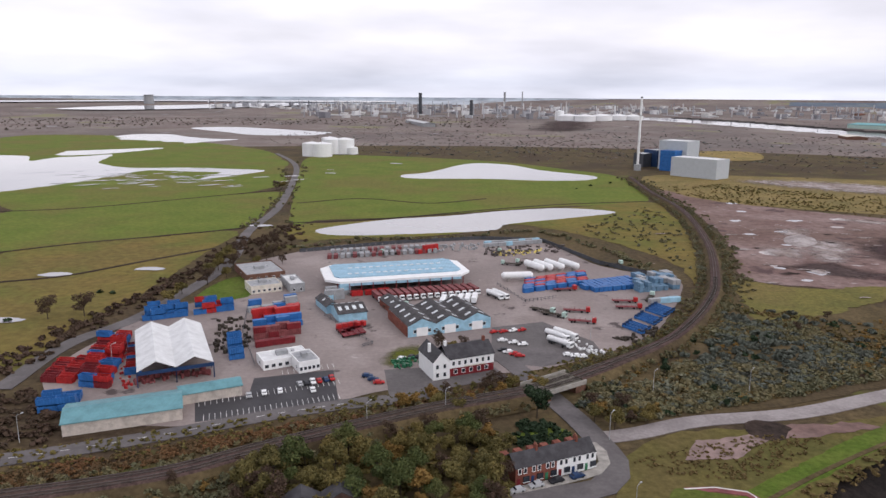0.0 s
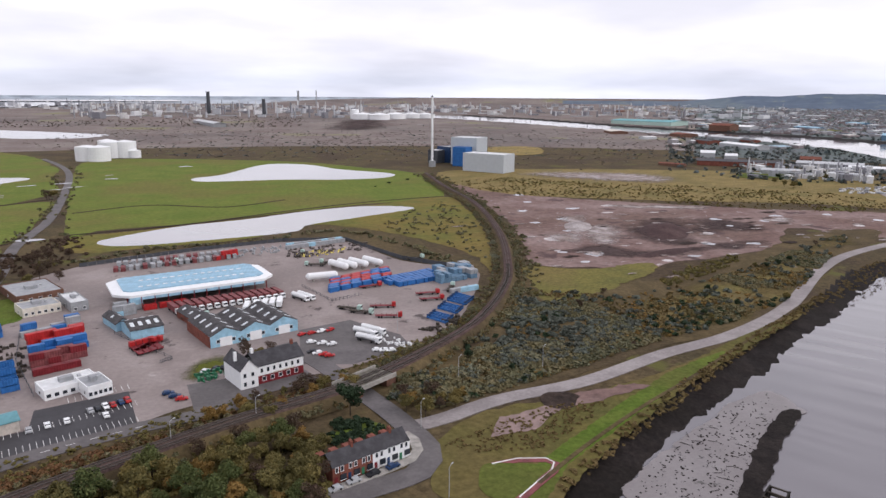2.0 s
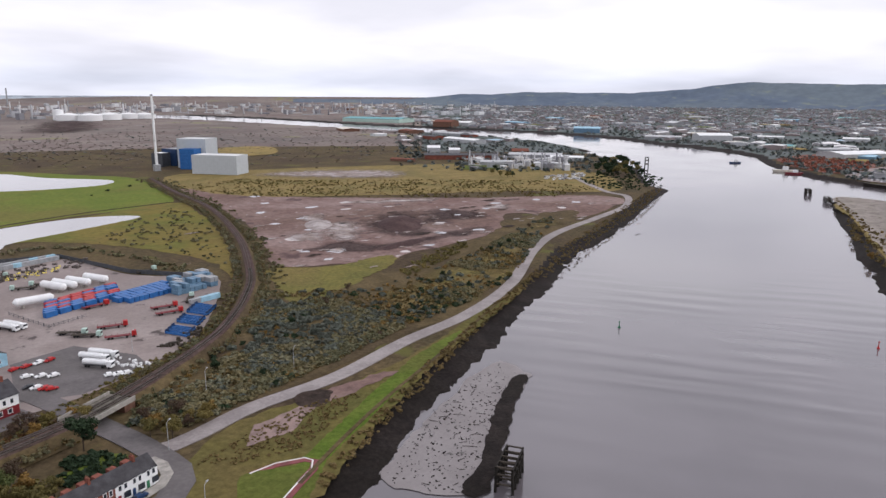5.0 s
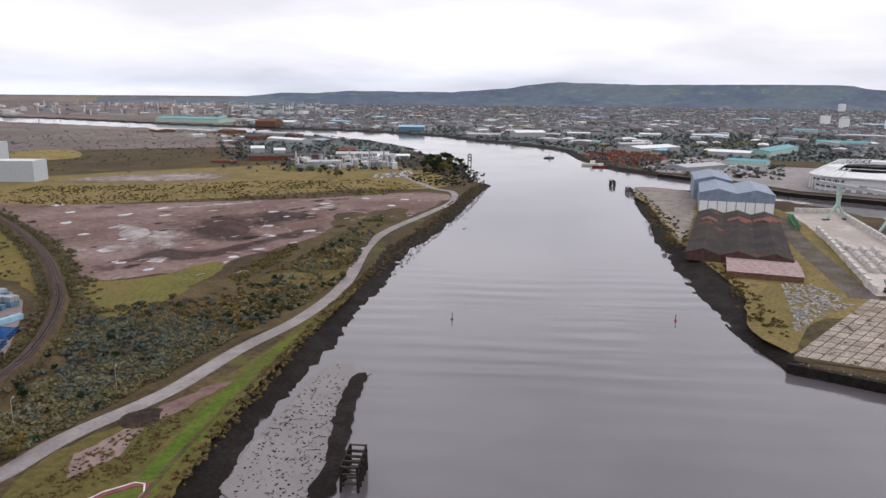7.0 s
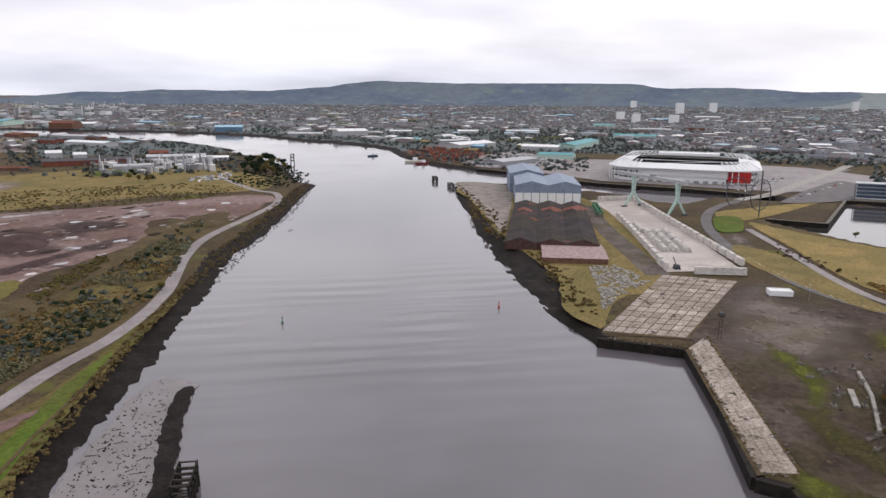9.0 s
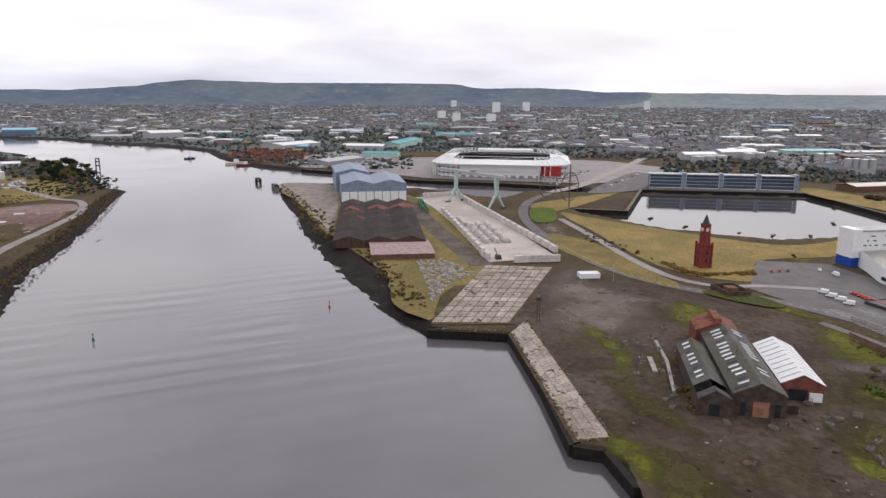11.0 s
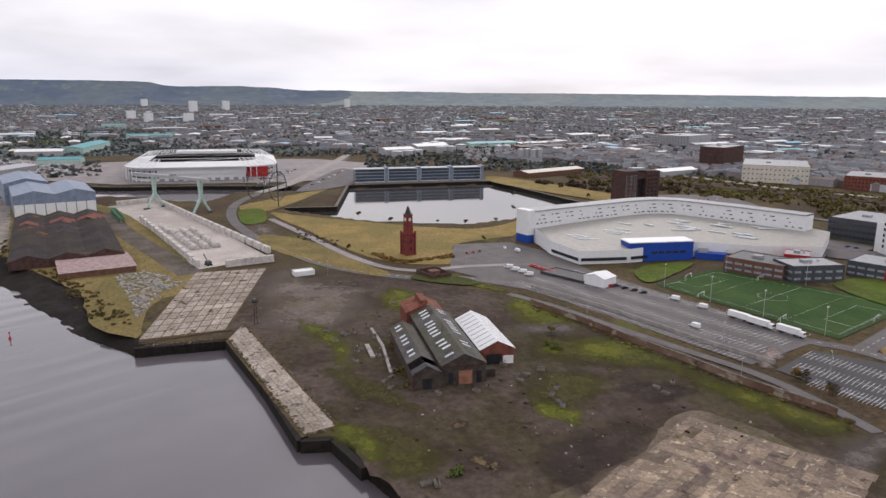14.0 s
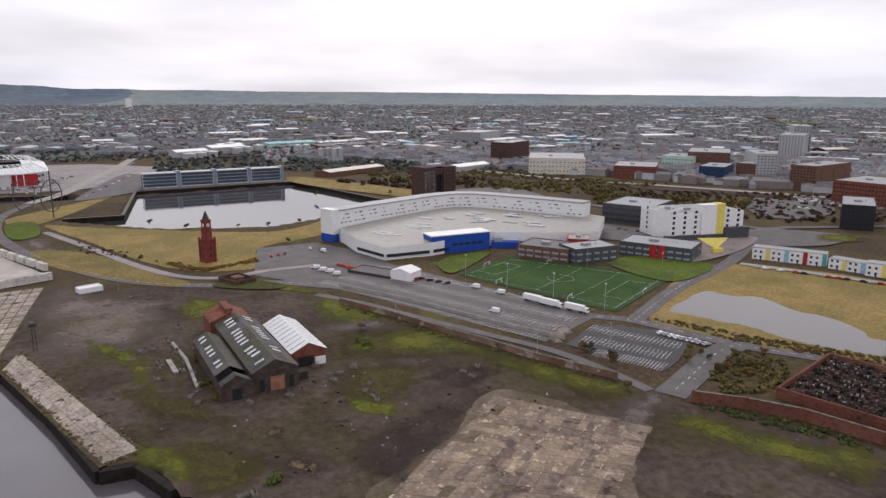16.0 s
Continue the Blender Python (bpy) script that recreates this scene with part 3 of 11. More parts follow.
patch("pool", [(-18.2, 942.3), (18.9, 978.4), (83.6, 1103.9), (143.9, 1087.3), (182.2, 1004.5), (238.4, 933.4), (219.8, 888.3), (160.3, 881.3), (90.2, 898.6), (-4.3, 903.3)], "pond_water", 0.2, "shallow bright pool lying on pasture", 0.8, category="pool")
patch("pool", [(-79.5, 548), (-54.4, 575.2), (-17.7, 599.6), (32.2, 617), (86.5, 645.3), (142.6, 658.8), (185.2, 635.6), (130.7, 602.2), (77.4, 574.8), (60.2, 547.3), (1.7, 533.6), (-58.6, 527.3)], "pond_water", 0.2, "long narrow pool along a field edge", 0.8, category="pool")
patch("yard", [(-137.8, 247.4), (-141.5, 269.9), (-135.6, 303.9), (-128.6, 332.9), (-112.5, 351.8), (-91.8, 361.8), (-104.9, 431.5), (-82.7, 466.7), (-58.7, 490.3), (-14.9, 499.7), (47.8, 509.4), (92.4, 498.8), (116.1, 428.8), (150.6, 393.4), (144.4, 363.4), (108.6, 299), (84.5, 277.9), (64.8, 265.4), (47.2, 256.8), (35.8, 254.2), (-9.6, 239.3), (-27.1, 230), (-58.8, 215.5), (-79.6, 212), (-111.4, 218.9)],
      "yard_concrete", 0.12, "pale worn concrete industrial yard", 0.4, category="yard")
patch("car_park_yard", [(-72.3, 214.6), (-27, 229.1), (-32.3, 258.6), (-61.2, 250.9), (-59.8, 235.5), (-77.1, 230.3)], "new_tarmac", 0.17, "dark tarmac car park with white bays", category="car park", smooth=False)
patch("pub_yard", [(-9.4, 231.9), (30.6, 247.7), (35.2, 249.8), (28.2, 266.2), (7.4, 260.6), (-12.5, 258.2)], "tarmac", 0.17, "tarmac forecourt of a public house", category="yard", smooth=False)
patch("lorry_park", [(30.4, 266.1), (50, 259.7), (78, 271.4), (77.5, 288.5), (60, 316.2), (34.9, 308.4)], "tarmac", 0.17, "dark tarmac lorry park", category="yard", smooth=False)
patch("garden", [(-112.6, 356.9), (-88.8, 361.8), (-99.4, 400.8), (-109.9, 397.1), (-115.9, 373.2)], "bright_grass", 0.15, "bright green lawn beside the yard", 0.4, category="lawn")
patch("pub_garden", [(-15.6, 267.2), (-11.2, 282.6), (0.8, 287.9), (8.5, 282.2), (3.5, 266.7), (-10.3, 258.1)], "weed_green", 0.17, "rough lawn behind a public house", 0.5, category="lawn")
patch("back_garden", [(30, 202.6), (45.5, 208.4), (48.5, 201), (33.7, 197.4)], "bright_grass", 0.15, "green back garden of a terrace", 0.4, category="lawn")
patch("moor_front", [(309.9, 931.7), (494.4, 926.9), (798.6, 789.5), (801.4, 622.8), (669.8, 485.3), (567, 556.1), (406.2, 631.8), (290, 730.9)], "meadow", 0.08, "rough olive grass behind cleared ground", 3, category="grass")
patch("brownfield", [(280, 800), (300, 722), (349, 660), (405, 614), (459, 570), (512, 529), (569, 504), (617, 471), (610, 432), (529, 400), (488, 396), (475, 420), (454, 447), (382, 391), (338, 378), (285, 372), (256, 362), (223, 374), (197, 389), (209, 434), (236, 518), (258, 626)], "brown_earth", 0.1, "bare brown cleared ground with pale rubble", 3, category="waste ground")
patch("stripped_earth", [(239, 435), (269, 442), (286, 414), (321, 411), (376, 423), (412, 423), (377, 393), (315, 388), (263, 388), (237, 407)], "dark_heap", 0.2, "dark stripped earth", 5, category="waste ground")
patch("stripped_earth", [(397, 512), (432, 506), (447, 460), (431, 431), (402, 444), (370, 458)], "dark_heap", 0.2, "dark stripped earth", 5, category="waste ground")
patch("stripped_earth", [(306, 480), (350, 520), (392, 522), (385, 470), (352, 420), (312, 410), (298, 436)], "dark_heap", 0.2, "dark stripped earth round a heap", 4, category="waste ground")


def mound(name, x, y, rx, ry, h, turn, material, label):
    """A low tipped heap with an uneven top."""
    bm = bmesh.new()
    rows = []
    for i in range(9):
        r = 1 - i / 8.0
        row = []
        for j in range(36):
            a = j * math.tau / 36
            k = r * (1 + 0.16 * noise.noise((math.cos(a) * 1.7, math.sin(a) * 1.7, rx)))
            u, v = rx * k * math.cos(a), ry * k * math.sin(a)
            z = h * (0.5 + 0.5 * math.cos(math.pi * min(1, r))) * (1 + 0.3 * noise.noise((u * 0.12, v * 0.12, h)))
            px_, py_, g_, k_ = warp(x + u * math.cos(turn) - v * math.sin(turn), y + u * math.sin(turn) + v * math.cos(turn))
            row.append(bm.verts.new((px_, py_, g_ + z - (0.3 if i == 0 else 0))))
        rows.append(row)
    for a_, b_ in zip(rows, rows[1:]):
        for j in range(36):
            bm.faces.new((a_[j], a_[(j + 1) % 36], b_[(j + 1) % 36], b_[j]))
    bm.faces.new(rows[-1])
    for f in bm.faces:
        f.smooth = True
    return tagged(bm_obj(name, bm, material), label, "mound")


mound("earth_mound", 346, 467, 44, 21, 4.5, 0.95, "heap_earth", "dark brown heap of stripped earth on cleared ground")
mound("earth_mound", 296, 398, 30, 9, 2.0, 0.25, "heap_earth", "long low bank of dark stripped earth")
mound("rubble_mound", 288, 505, 28, 13, 2.4, 1.0, "pale_heap", "pale grey heap of crushed concrete on cleared ground")
rng_p = random.Random(77)
base_layer = LAYER[0]
# rain water standing on the cleared ground
for x, y, r in ((296, 540, 9), (249, 465, 12), (246, 408, 8), (330, 590, 7), (318, 690, 8), (422, 500, 8), (372, 447, 6), (346, 414, 6), (458, 480, 5), (262, 366, 5), (309, 383, 5), (379, 405, 6), (283, 378, 4), (488, 500, 7), (540, 492, 7), (372, 596, 8), (440, 566, 9), (228, 420, 4), (262, 530, 6), (276, 590, 6), (350, 560, 6), (392, 548, 5), (322, 438, 4), (412, 470, 4), (520, 440, 6), (560, 455, 6), (505, 416, 5), (306, 640, 6), (230, 390, 4), (270, 490, 5)):
    q = rng_p.uniform(0, 3)
    # nearly half the puddles are matte, their sky brightness put into colour
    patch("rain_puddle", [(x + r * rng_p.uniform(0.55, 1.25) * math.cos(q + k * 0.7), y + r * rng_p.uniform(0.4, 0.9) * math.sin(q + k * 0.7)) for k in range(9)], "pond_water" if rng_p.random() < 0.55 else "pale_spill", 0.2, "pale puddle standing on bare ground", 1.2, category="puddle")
    LAYER[0] = base_layer + 0.0022 * (int(x) % 3)
LAYER[0] = base_layer + 0.0066
for pts in ([(294.6, 552.9), (324.8, 551.6), (298.5, 511.4), (286.0, 524.1)], [(244.1, 482.3), (275.7, 476.5), (261.5, 443.2), (237.9, 453.1)], [(245.5, 419.8), (257.2, 415.8), (249.5, 400.9), (240.7, 407.6)], [(287.9, 507.6), (321.0, 506.1), (305.4, 455.8), (269.9, 424.7), (262.0, 452.6)], [(374.3, 602.0), (465.3, 569.5), (447.7, 547.7), (374.3, 580.7)], [(466.3, 494.2), (495.8, 486.8), (476.1, 467.0), (454.8, 477.9)]):
    patch("rubble_patch", pts, "pale_rubble", 0.24, "pale crushed concrete lying on bare ground", 3, category="rubble")
patch("shrub_land", [(69.8, 245.7), (107.3, 268.8), (151.1, 333.5), (183, 375.1), (211.2, 335.6), (291, 349.4), (454, 423.7), (514.3, 414.9), (397.4, 343.9), (330, 303.7), (280.6, 271.4), (225.6, 247.3), (181.4, 239.5), (136.2, 225.6), (89.4, 212.7), (66.5, 207.2), (55.2, 223.8)], "scrub_floor", 0.09, "rough brown grass below dense shrubs", 2, category="scrub")
patch("slope_green", [(187, 388), (222, 370), (267, 376), (258, 356), (223, 336), (181, 312), (163, 310), (170, 345)], "slope_olive", 0.1, "green and straw grass below cleared ground", 3, category="grass")
patch("slope_grass", [(186, 278), (240, 296), (289, 302), (330, 306), (352, 312), (293, 279), (243, 259), (208, 254), (194, 262)], "slope_straw", 0.1, "yellow grass above a riverside road", 5, category="grass")
patch("slope_grass", [(205, 300), (245, 318), (330, 352), (420, 392), (490, 412), (420, 366), (340, 316), (285, 279), (232, 256), (196, 252)], "slope_straw", 0.1, "olive and straw grass on a slope", 8, category="grass")
patch("river_meadow", [(60.4, 182.8), (70.8, 196.6), (90.4, 204.8), (125.1, 206.4), (171.5, 218.1), (217.2, 237.5), (276.7, 267.3), (274.5, 257.4), (202.1, 220), (154.2, 194.8), (113.6, 169.1), (90.7, 153.4), (80.6, 147.7), (53.9, 158.5)], "bank_grass", 0.09, "weedy grass slope above the river", 1, category="grass")
patch("river_lawn", [(71.2, 153), (87.4, 167.5), (112.7, 183.2), (144.8, 202.4), (172.3, 216.9), (203, 226.9), (183.5, 213.6), (155.5, 198.7), (117.9, 177.2), (94.7, 163.4), (78.8, 147.9)], "bright_grass", 0.14, "bright mown grass bank beside a path", 0.5, category="grass")
patch("silt_flat", [(103.8, 148.2), (127.8, 165.9), (152, 178.7), (181.2, 191.8), (197.8, 195.4), (195, 176.7), (176.2, 166.8), (153.3, 151.7), (132.7, 136.2), (119.5, 127.3)], "silt", -3.85, "grey tidal silt strewn with debris", 1.5, category="mud flat")
patch("gravel_spit", [(117.6, 129.9), (134.5, 139.3), (156.6, 157.7), (182.7, 175.9), (194.5, 179.3), (192.4, 174.3), (169.7, 159.2), (146.5, 141.2), (132.4, 131.2), (121.9, 124.2)], "bank_mud", -3.7, "dark stony spit at low water", 0.8, category="mud flat")

# south shore
patch("works_ground", [(306.6, 39.1), (314.7, 2.2), (301.6, -4.6), (208.4, -35.9), (170, -42.9), (155.8, -82.7), (146.9, -154.9), (193.8, -193.2), (238.7, -187.4), (324.7, -152.4), (381.1, -102.2), (432.5, -17.4), (328.4, 6.8)], "cinder_ground", 0.08, "dark cinder ground of a cleared works", 1.0, category="waste ground")
patch("works_ground_far", [(141.2, -90.8), (201.5, -174.5), (161.5, -197.5), (143.6, -207.8), (109.1, -222.3), (84.7, -233.6), (71.1, -206.5)], "cinder_ground", 0.07, "dark cinder ground of a cleared works", 1.0, category="waste ground")
patch("works_ground_near", [(179.8, -43.8), (186.5, -65.4), (157.8, -99.6), (136.4, -98.8), (130.2, -85), (150.5, -51.5), (164.1, -46.3)], "cinder_ground", 0.07, "dark cinder ground of a cleared works", 0.6, category="waste ground")
patch("apron", [(308.4, 39.5), (316.2, 1.5), (438.7, -18.5), (439.7, 23.5)], "scrub_floor", 0.15, "dark weedy joints of an old concrete apron", category="apron", smooth=False)
patch("quay_top", [(300.5, 2.2), (324.5, -6.4), (204.8, -35.9), (200.6, -23.4)], "scrub_floor", 0.12, "dark weedy bed of a quay top", category="quay", smooth=False)
patch("precast_yard", [(724.4, 121.6), (777, 82.4), (464, -22.6), (439.7, 23.5)], "pale_yard", 0.13, "pale concrete casting yard", category="yard", smooth=False)
patch("point_land", [(764.2, 284.1), (800.9, 227.7), (724.4, 121.6), (439.7, 23.5), (367.1, 40.8), (314.9, 40.2), (319.2, 46.7), (336.9, 62.4), (365.6, 71.8), (397, 80), (425.2, 96), (458, 117), (505, 147), (537, 165), (598, 197), (680, 238)], "meadow", 0.1, "rough yellow grass on the point", 1, category="grass")
ribbon("point_track", [(690.0, 120.8), (570.1, 80.6), (490.9, 49.4), (429.6, 25.2)], 16, "works_track", 0.2, "dark gritty track between a works and a casting yard", "track")
patch("point_floor", [(811.1, 303.5), (809.9, 236.8), (683.1, 194.2), (528.6, 154.3), (576.9, 182.2), (684.2, 237.5)], "slab_concrete", 0.1, "weedy broken concrete floors on the point", 1.5, category="old floor")
patch("dock_meadow", [(650.5, -29.9), (608.5, -76.5), (531.4, -183.7), (567.9, -252.8), (499.8, -214.5), (473.6, -156.5), (418, -135.6), (445.3, -89.5), (556.4, -54.9)], "dry_grass", 0.1, "dry yellow grass beside the dock", 1, category="grass")
patch("dock_meadow_far", [(698.1, -1.9), (747.8, -39), (822.6, -102.5), (887.2, -135), (689.6, -44.9), (660, -13.8)], "dry_grass", 0.1, "dry yellow grass beside the dock", 1, category="grass")
patch("college_ground", [(474.7, -154.8), (471.5, -198.6), (437.3, -210.6), (378.9, -216.2), (233.4, -255.1), (216.6, -206.3), (258.1, -192.9), (297.5, -180), (345.1, -162.1), (399.8, -130)], "tarmac", 0.14, "grey tarmac car park with painted bays", category="car park", smooth=False)
patch("sports_pitch", [(337.5, -237.4), (361, -293.9), (265, -345.9), (232.5, -265.9)], "artificial_turf", 0.2, "dark green artificial sports pitch with white lines", category="pitch", smooth=False)
patch("new_car_park", [(209.4, -212.2), (224.1, -243.6), (188.7, -272.9), (170.0, -238.8), (165.2, -225.0)], "new_tarmac", 0.2, "new dark tarmac car park with white bays", category="car park", smooth=False)
patch("wet_meadow", [(218.9, -275.8), (273.6, -393.6), (192.4, -447.4), (90, -400), (98, -322), (125, -308.6), (170.8, -276.8)], "dry_grass", 0.09, "dry yellow grass round a flooded hollow", 1, category="grass")
patch("pool", [(220.3, -291.7), (229.6, -315.9), (234.5, -336.0), (219.6, -343.2), (211.0, -353.3), (189.1, -347.6), (172.4, -349.8), (153.6, -345.8), (142.8, -337.7), (138.5, -340.4), (124.6, -346.7), (108.2, -329.3), (127.7, -318.9), (140.0, -311.6), (152.5, -307.1), (166.3, -303.1), (181.5, -304.0), (194.0, -299.7), (207.2, -295.2)], "pool_water", 0.15, "brown pool with sky in it", 1.0, category="pool")
patch("old_floor", [(140.5, -84), (155, -103), (162, -121), (169, -131), (182, -146), (184, -160), (165, -170), (150, -174), (136, -185), (126, -169), (114, -154), (102, -134)], "floor_bed", 0.14, "broken floor of a vanished building", 1.2, category="old floor", step=3)
patch("works_moss", [(294.7, -140.3), (271.8, -153.6), (253.7, -167.9), (226.7, -180.9), (198.2, -189.5), (172.2, -196.2), (158.9, -197.8), (152.2, -182.5), (170.7, -172.2), (196.7, -170.9), (216.1, -162.1), (228.2, -142.0), (237.9, -125.9), (257.4, -119.0)], "weed_olive", 0.12, "bright moss and weeds over cinders", 3, category="grass")
patch("works_moss", [(215.9, -97.4), (234.6, -119.4), (228.2, -142.0), (210.6, -147.7), (196.6, -129.4), (192.5, -104.6)], "weed_olive", 0.12, "thin olive moss over cinders", 3, category="grass")
patch("works_moss", [(262.1, -30.6), (258.9, -45.9), (214.6, -68.0), (210.0, -55.5), (236.1, -36.7)], "weed_olive", 0.12, "thin olive moss over cinders", 3, category="grass")
patch("works_moss", [(205.2, -41.4), (205.9, -54.6), (190.0, -66.4), (171.7, -64.2), (158.3, -58.4), (170.0, -41.7)], "weed_olive", 0.12, "thin olive moss over cinders", 3, category="grass")
patch("works_moss", [(355.5, -75.2), (376.5, -91.3), (342.0, -97.7), (318.7, -83.5), (330.0, -72.8)], "weed_green", 0.12, "bright moss and weeds over cinders", 3, category="grass")
patch("works_moss", [(140.4, -203.9), (122.9, -211.5), (104.8, -221.7), (84.7, -233.5), (72.9, -210.0), (94.0, -198.6), (116.2, -188.4), (133.4, -190.0)], "weed_green", 0.12, "bright moss and weeds over cinders", 3, category="grass")
patch("works_moss", [(330.7, -136.4), (336.5, -158.4), (284.4, -166.3), (269.9, -141.0), (296.3, -129.2)], "weed_green", 0.12, "bright moss and weeds over cinders", 3, category="grass")
patch("works_moss", [(259, -143), (266, -164), (256, -176), (230, -182), (208, -189), (190, -197), (174, -202.5), (161, -204), (151, -192), (159, -182), (177, -175), (202, -171), (218, -168), (228, -152), (246, -141)], "weed_green", 0.12, "bright moss and weeds along the foot of a wall", 3, category="grass")
patch("works_soot", [(212, -142), (214, -156), (205, -168), (196, -169), (190, -153), (196, -140)], "soot_ground", 0.12, "dark wet cinders", 4, category="waste ground")
patch("works_soot", [(183.0, -100.2), (186.2, -128.1), (170.5, -136.9), (154.8, -117.7), (148.4, -91.0), (163.6, -83.7)], "soot_ground", 0.12, "dark wet cinders", 4, category="waste ground")
patch("worn_ground", [(425, -12), (444, -38), (405, -56), (374, -80), (330, -76), (296, -52), (304, -14), (319, -5), (360, -2), (403, -8)], "worn_cinder", 0.12, "worn grey-brown cinder ground", 4, category="waste ground")
patch("gravel_park", [(584, -5), (597, -25), (515, -43), (473, -61), (438, -72), (430, -60), (456, -39), (515, -23)], "worn_cinder", 0.12, "gritty grey ground beside a dock road", 3, category="waste ground")
patch("works_lane", [(149.6, -180), (155.9, -206.7), (148.1, -209.9), (133.5, -182), (124.7, -167.4)], "stained_pad", 0.12, "pale gritty lane out of the works", 1.5, category="lane")
tagged(obj("dock_water", [(550, -360, WATER_Z + 0.15), (815, -360, WATER_Z + 0.15), (815, -30, WATER_Z + 0.15), (550, -30, WATER_Z + 0.15)], [(0, 1, 2, 3)], "dock_water"), "still dark dock water mirroring the quay", "dock", "", "structure")

# roads and tracks
ribbon("river_road", [(52.9, 215), (57.1, 202.1), (69.1, 203), (93.2, 211.2), (131, 216.6), (175.9, 231.9), (222.8, 243.9), (280.6, 271.4), (356.2, 324.4), (416.4, 356.3), (498.9, 381.2), (575.4, 406.5), (636.3, 448.5), (653.1, 491.4), (725, 591.8)], 7.5, "old_road", 0.2, "pale worn riverside road")
ribbon("estate_road", [(-121.5, 191.6), (-101.7, 197.8), (-74.7, 208), (-48.5, 219.4), (-22.9, 227.6), (-3.4, 231.8), (11, 238.8)], 8, "tarmac", 0.2, "grey two-lane road beside the railway")
ribbon("marsh_road", [(-150.4, 242.6), (-148.7, 289.6), (-131.4, 332.9), (-118.9, 431.7), (-130.7, 543.6), (-130.1, 655), (-145.7, 821.4), (-170.5, 1012.2), (-201.2, 1143.6), (-251.3, 1287.1)], 8, "tarmac", 0.2, "grey country road across the marsh")

ribbon("dock_road", [(329.4, -182.5), (350.2, -162.7), (377.5, -135.4), (392.1, -97.8), (427.8, -60.7), (482.1, -34.4), (548.6, -10.6), (632.1, 4.5), (720.2, 0.4), (807.3, -31), (917.3, -86.1), (1210.7, -179.3)], 9, "tarmac", 0.2, "grey dock road")
patch("works_moss", [(259.9, -131.3), (264.3, -138.4), (258.3, -141.1), (247.6, -138.1), (248, -132), (252.6, -129.6)], "weed_green", 0.12, "bright weeds over a low mound", 1.5, category="grass")
patch("works_moss", [(209.4, -103.5), (209.6, -112.7), (196.8, -117.9), (186.4, -114.7), (188.8, -105), (197.6, -100.6)], "weed_green", 0.12, "moss and weeds over cinders", 3, category="grass")
patch("works_moss", [(324.3, -29.3), (304.9, -46.8), (260.9, -51.2), (249.5, -45), (290.4, -34.9)], "weed_green", 0.12, "moss and weeds beside a quay", 3, category="grass")
patch("works_moss", [(213.6, -34.7), (202.5, -46.6), (187.3, -51.3), (174.6, -42.3), (188.1, -35.6), (203.3, -31.8)], "weed_green", 0.12, "moss and weeds beside a quay", 3, category="grass")
patch("old_pad", [(288.2, -129.4), (292.3, -139.3), (289.3, -154.7), (278, -161.4), (270.4, -155.9), (268.5, -140.3), (276.7, -129.8)], "stained_pad", 0.14, "pale stained concrete pad", 1.2, category="pad")
patch("rubble_patch", [(226.7, -213), (234.1, -227.9), (225.4, -231), (212.6, -214.4), (210.6, -207.8)], "pale_rubble", 0.16, "pale rubble at the end of a car park", 0.8, category="rubble")
patch("kerb_lawn", [(384.2, -125.3), (372.1, -138.3), (338.1, -155.7), (326.4, -154), (344, -141.5), (366.4, -126.4)], "weed_green", 0.16, "green verge between roads", 0.4, category="grass")
patch("quay_waste", [(544.7, -18.1), (515, -50.9), (444.9, -76), (404.5, -91.2), (399.2, -80.8), (444, -50.3), (493.7, -22.7)], "meadow", 0.12, "weedy waste ground between roads", 1, category="grass")
ribbon("park_road", [(216.9, -261.7), (247.6, -330.4), (273, -410), (305.4, -480)], 9, "tarmac", 0.22, "tarmac access road")
ribbon("pool_road", [(233.5, -251.4), (215.5, -264.1), (173, -275.9), (147, -289.7), (120.1, -303.8), (97.6, -313.7)], 8, "tarmac", 0.22, "tarmac road beside a pool")
ribbon("gate_road", [(170.5, -284.4), (167.9, -261.4), (156.8, -231.5), (148.6, -209)], 12, "tarmac", 0.22, "wide tarmac junction by the works gate")
ribbon("wall_road", [(155.2, -205.9), (175.7, -205.8), (205.9, -202.1), (239, -189.6), (280.1, -173.6), (313.4, -161.4), (340.8, -146.8)], 5, "tarmac", 0.22, "tarmac road below the works wall")
ribbon("tower_road", [(617.4, -28.4), (534.9, -52.8), (464.3, -72.4), (419.7, -91.2), (403.1, -113.9), (407.2, -139.4), (405, -172.2)], 6, "old_road", 0.22, "pale dock road")

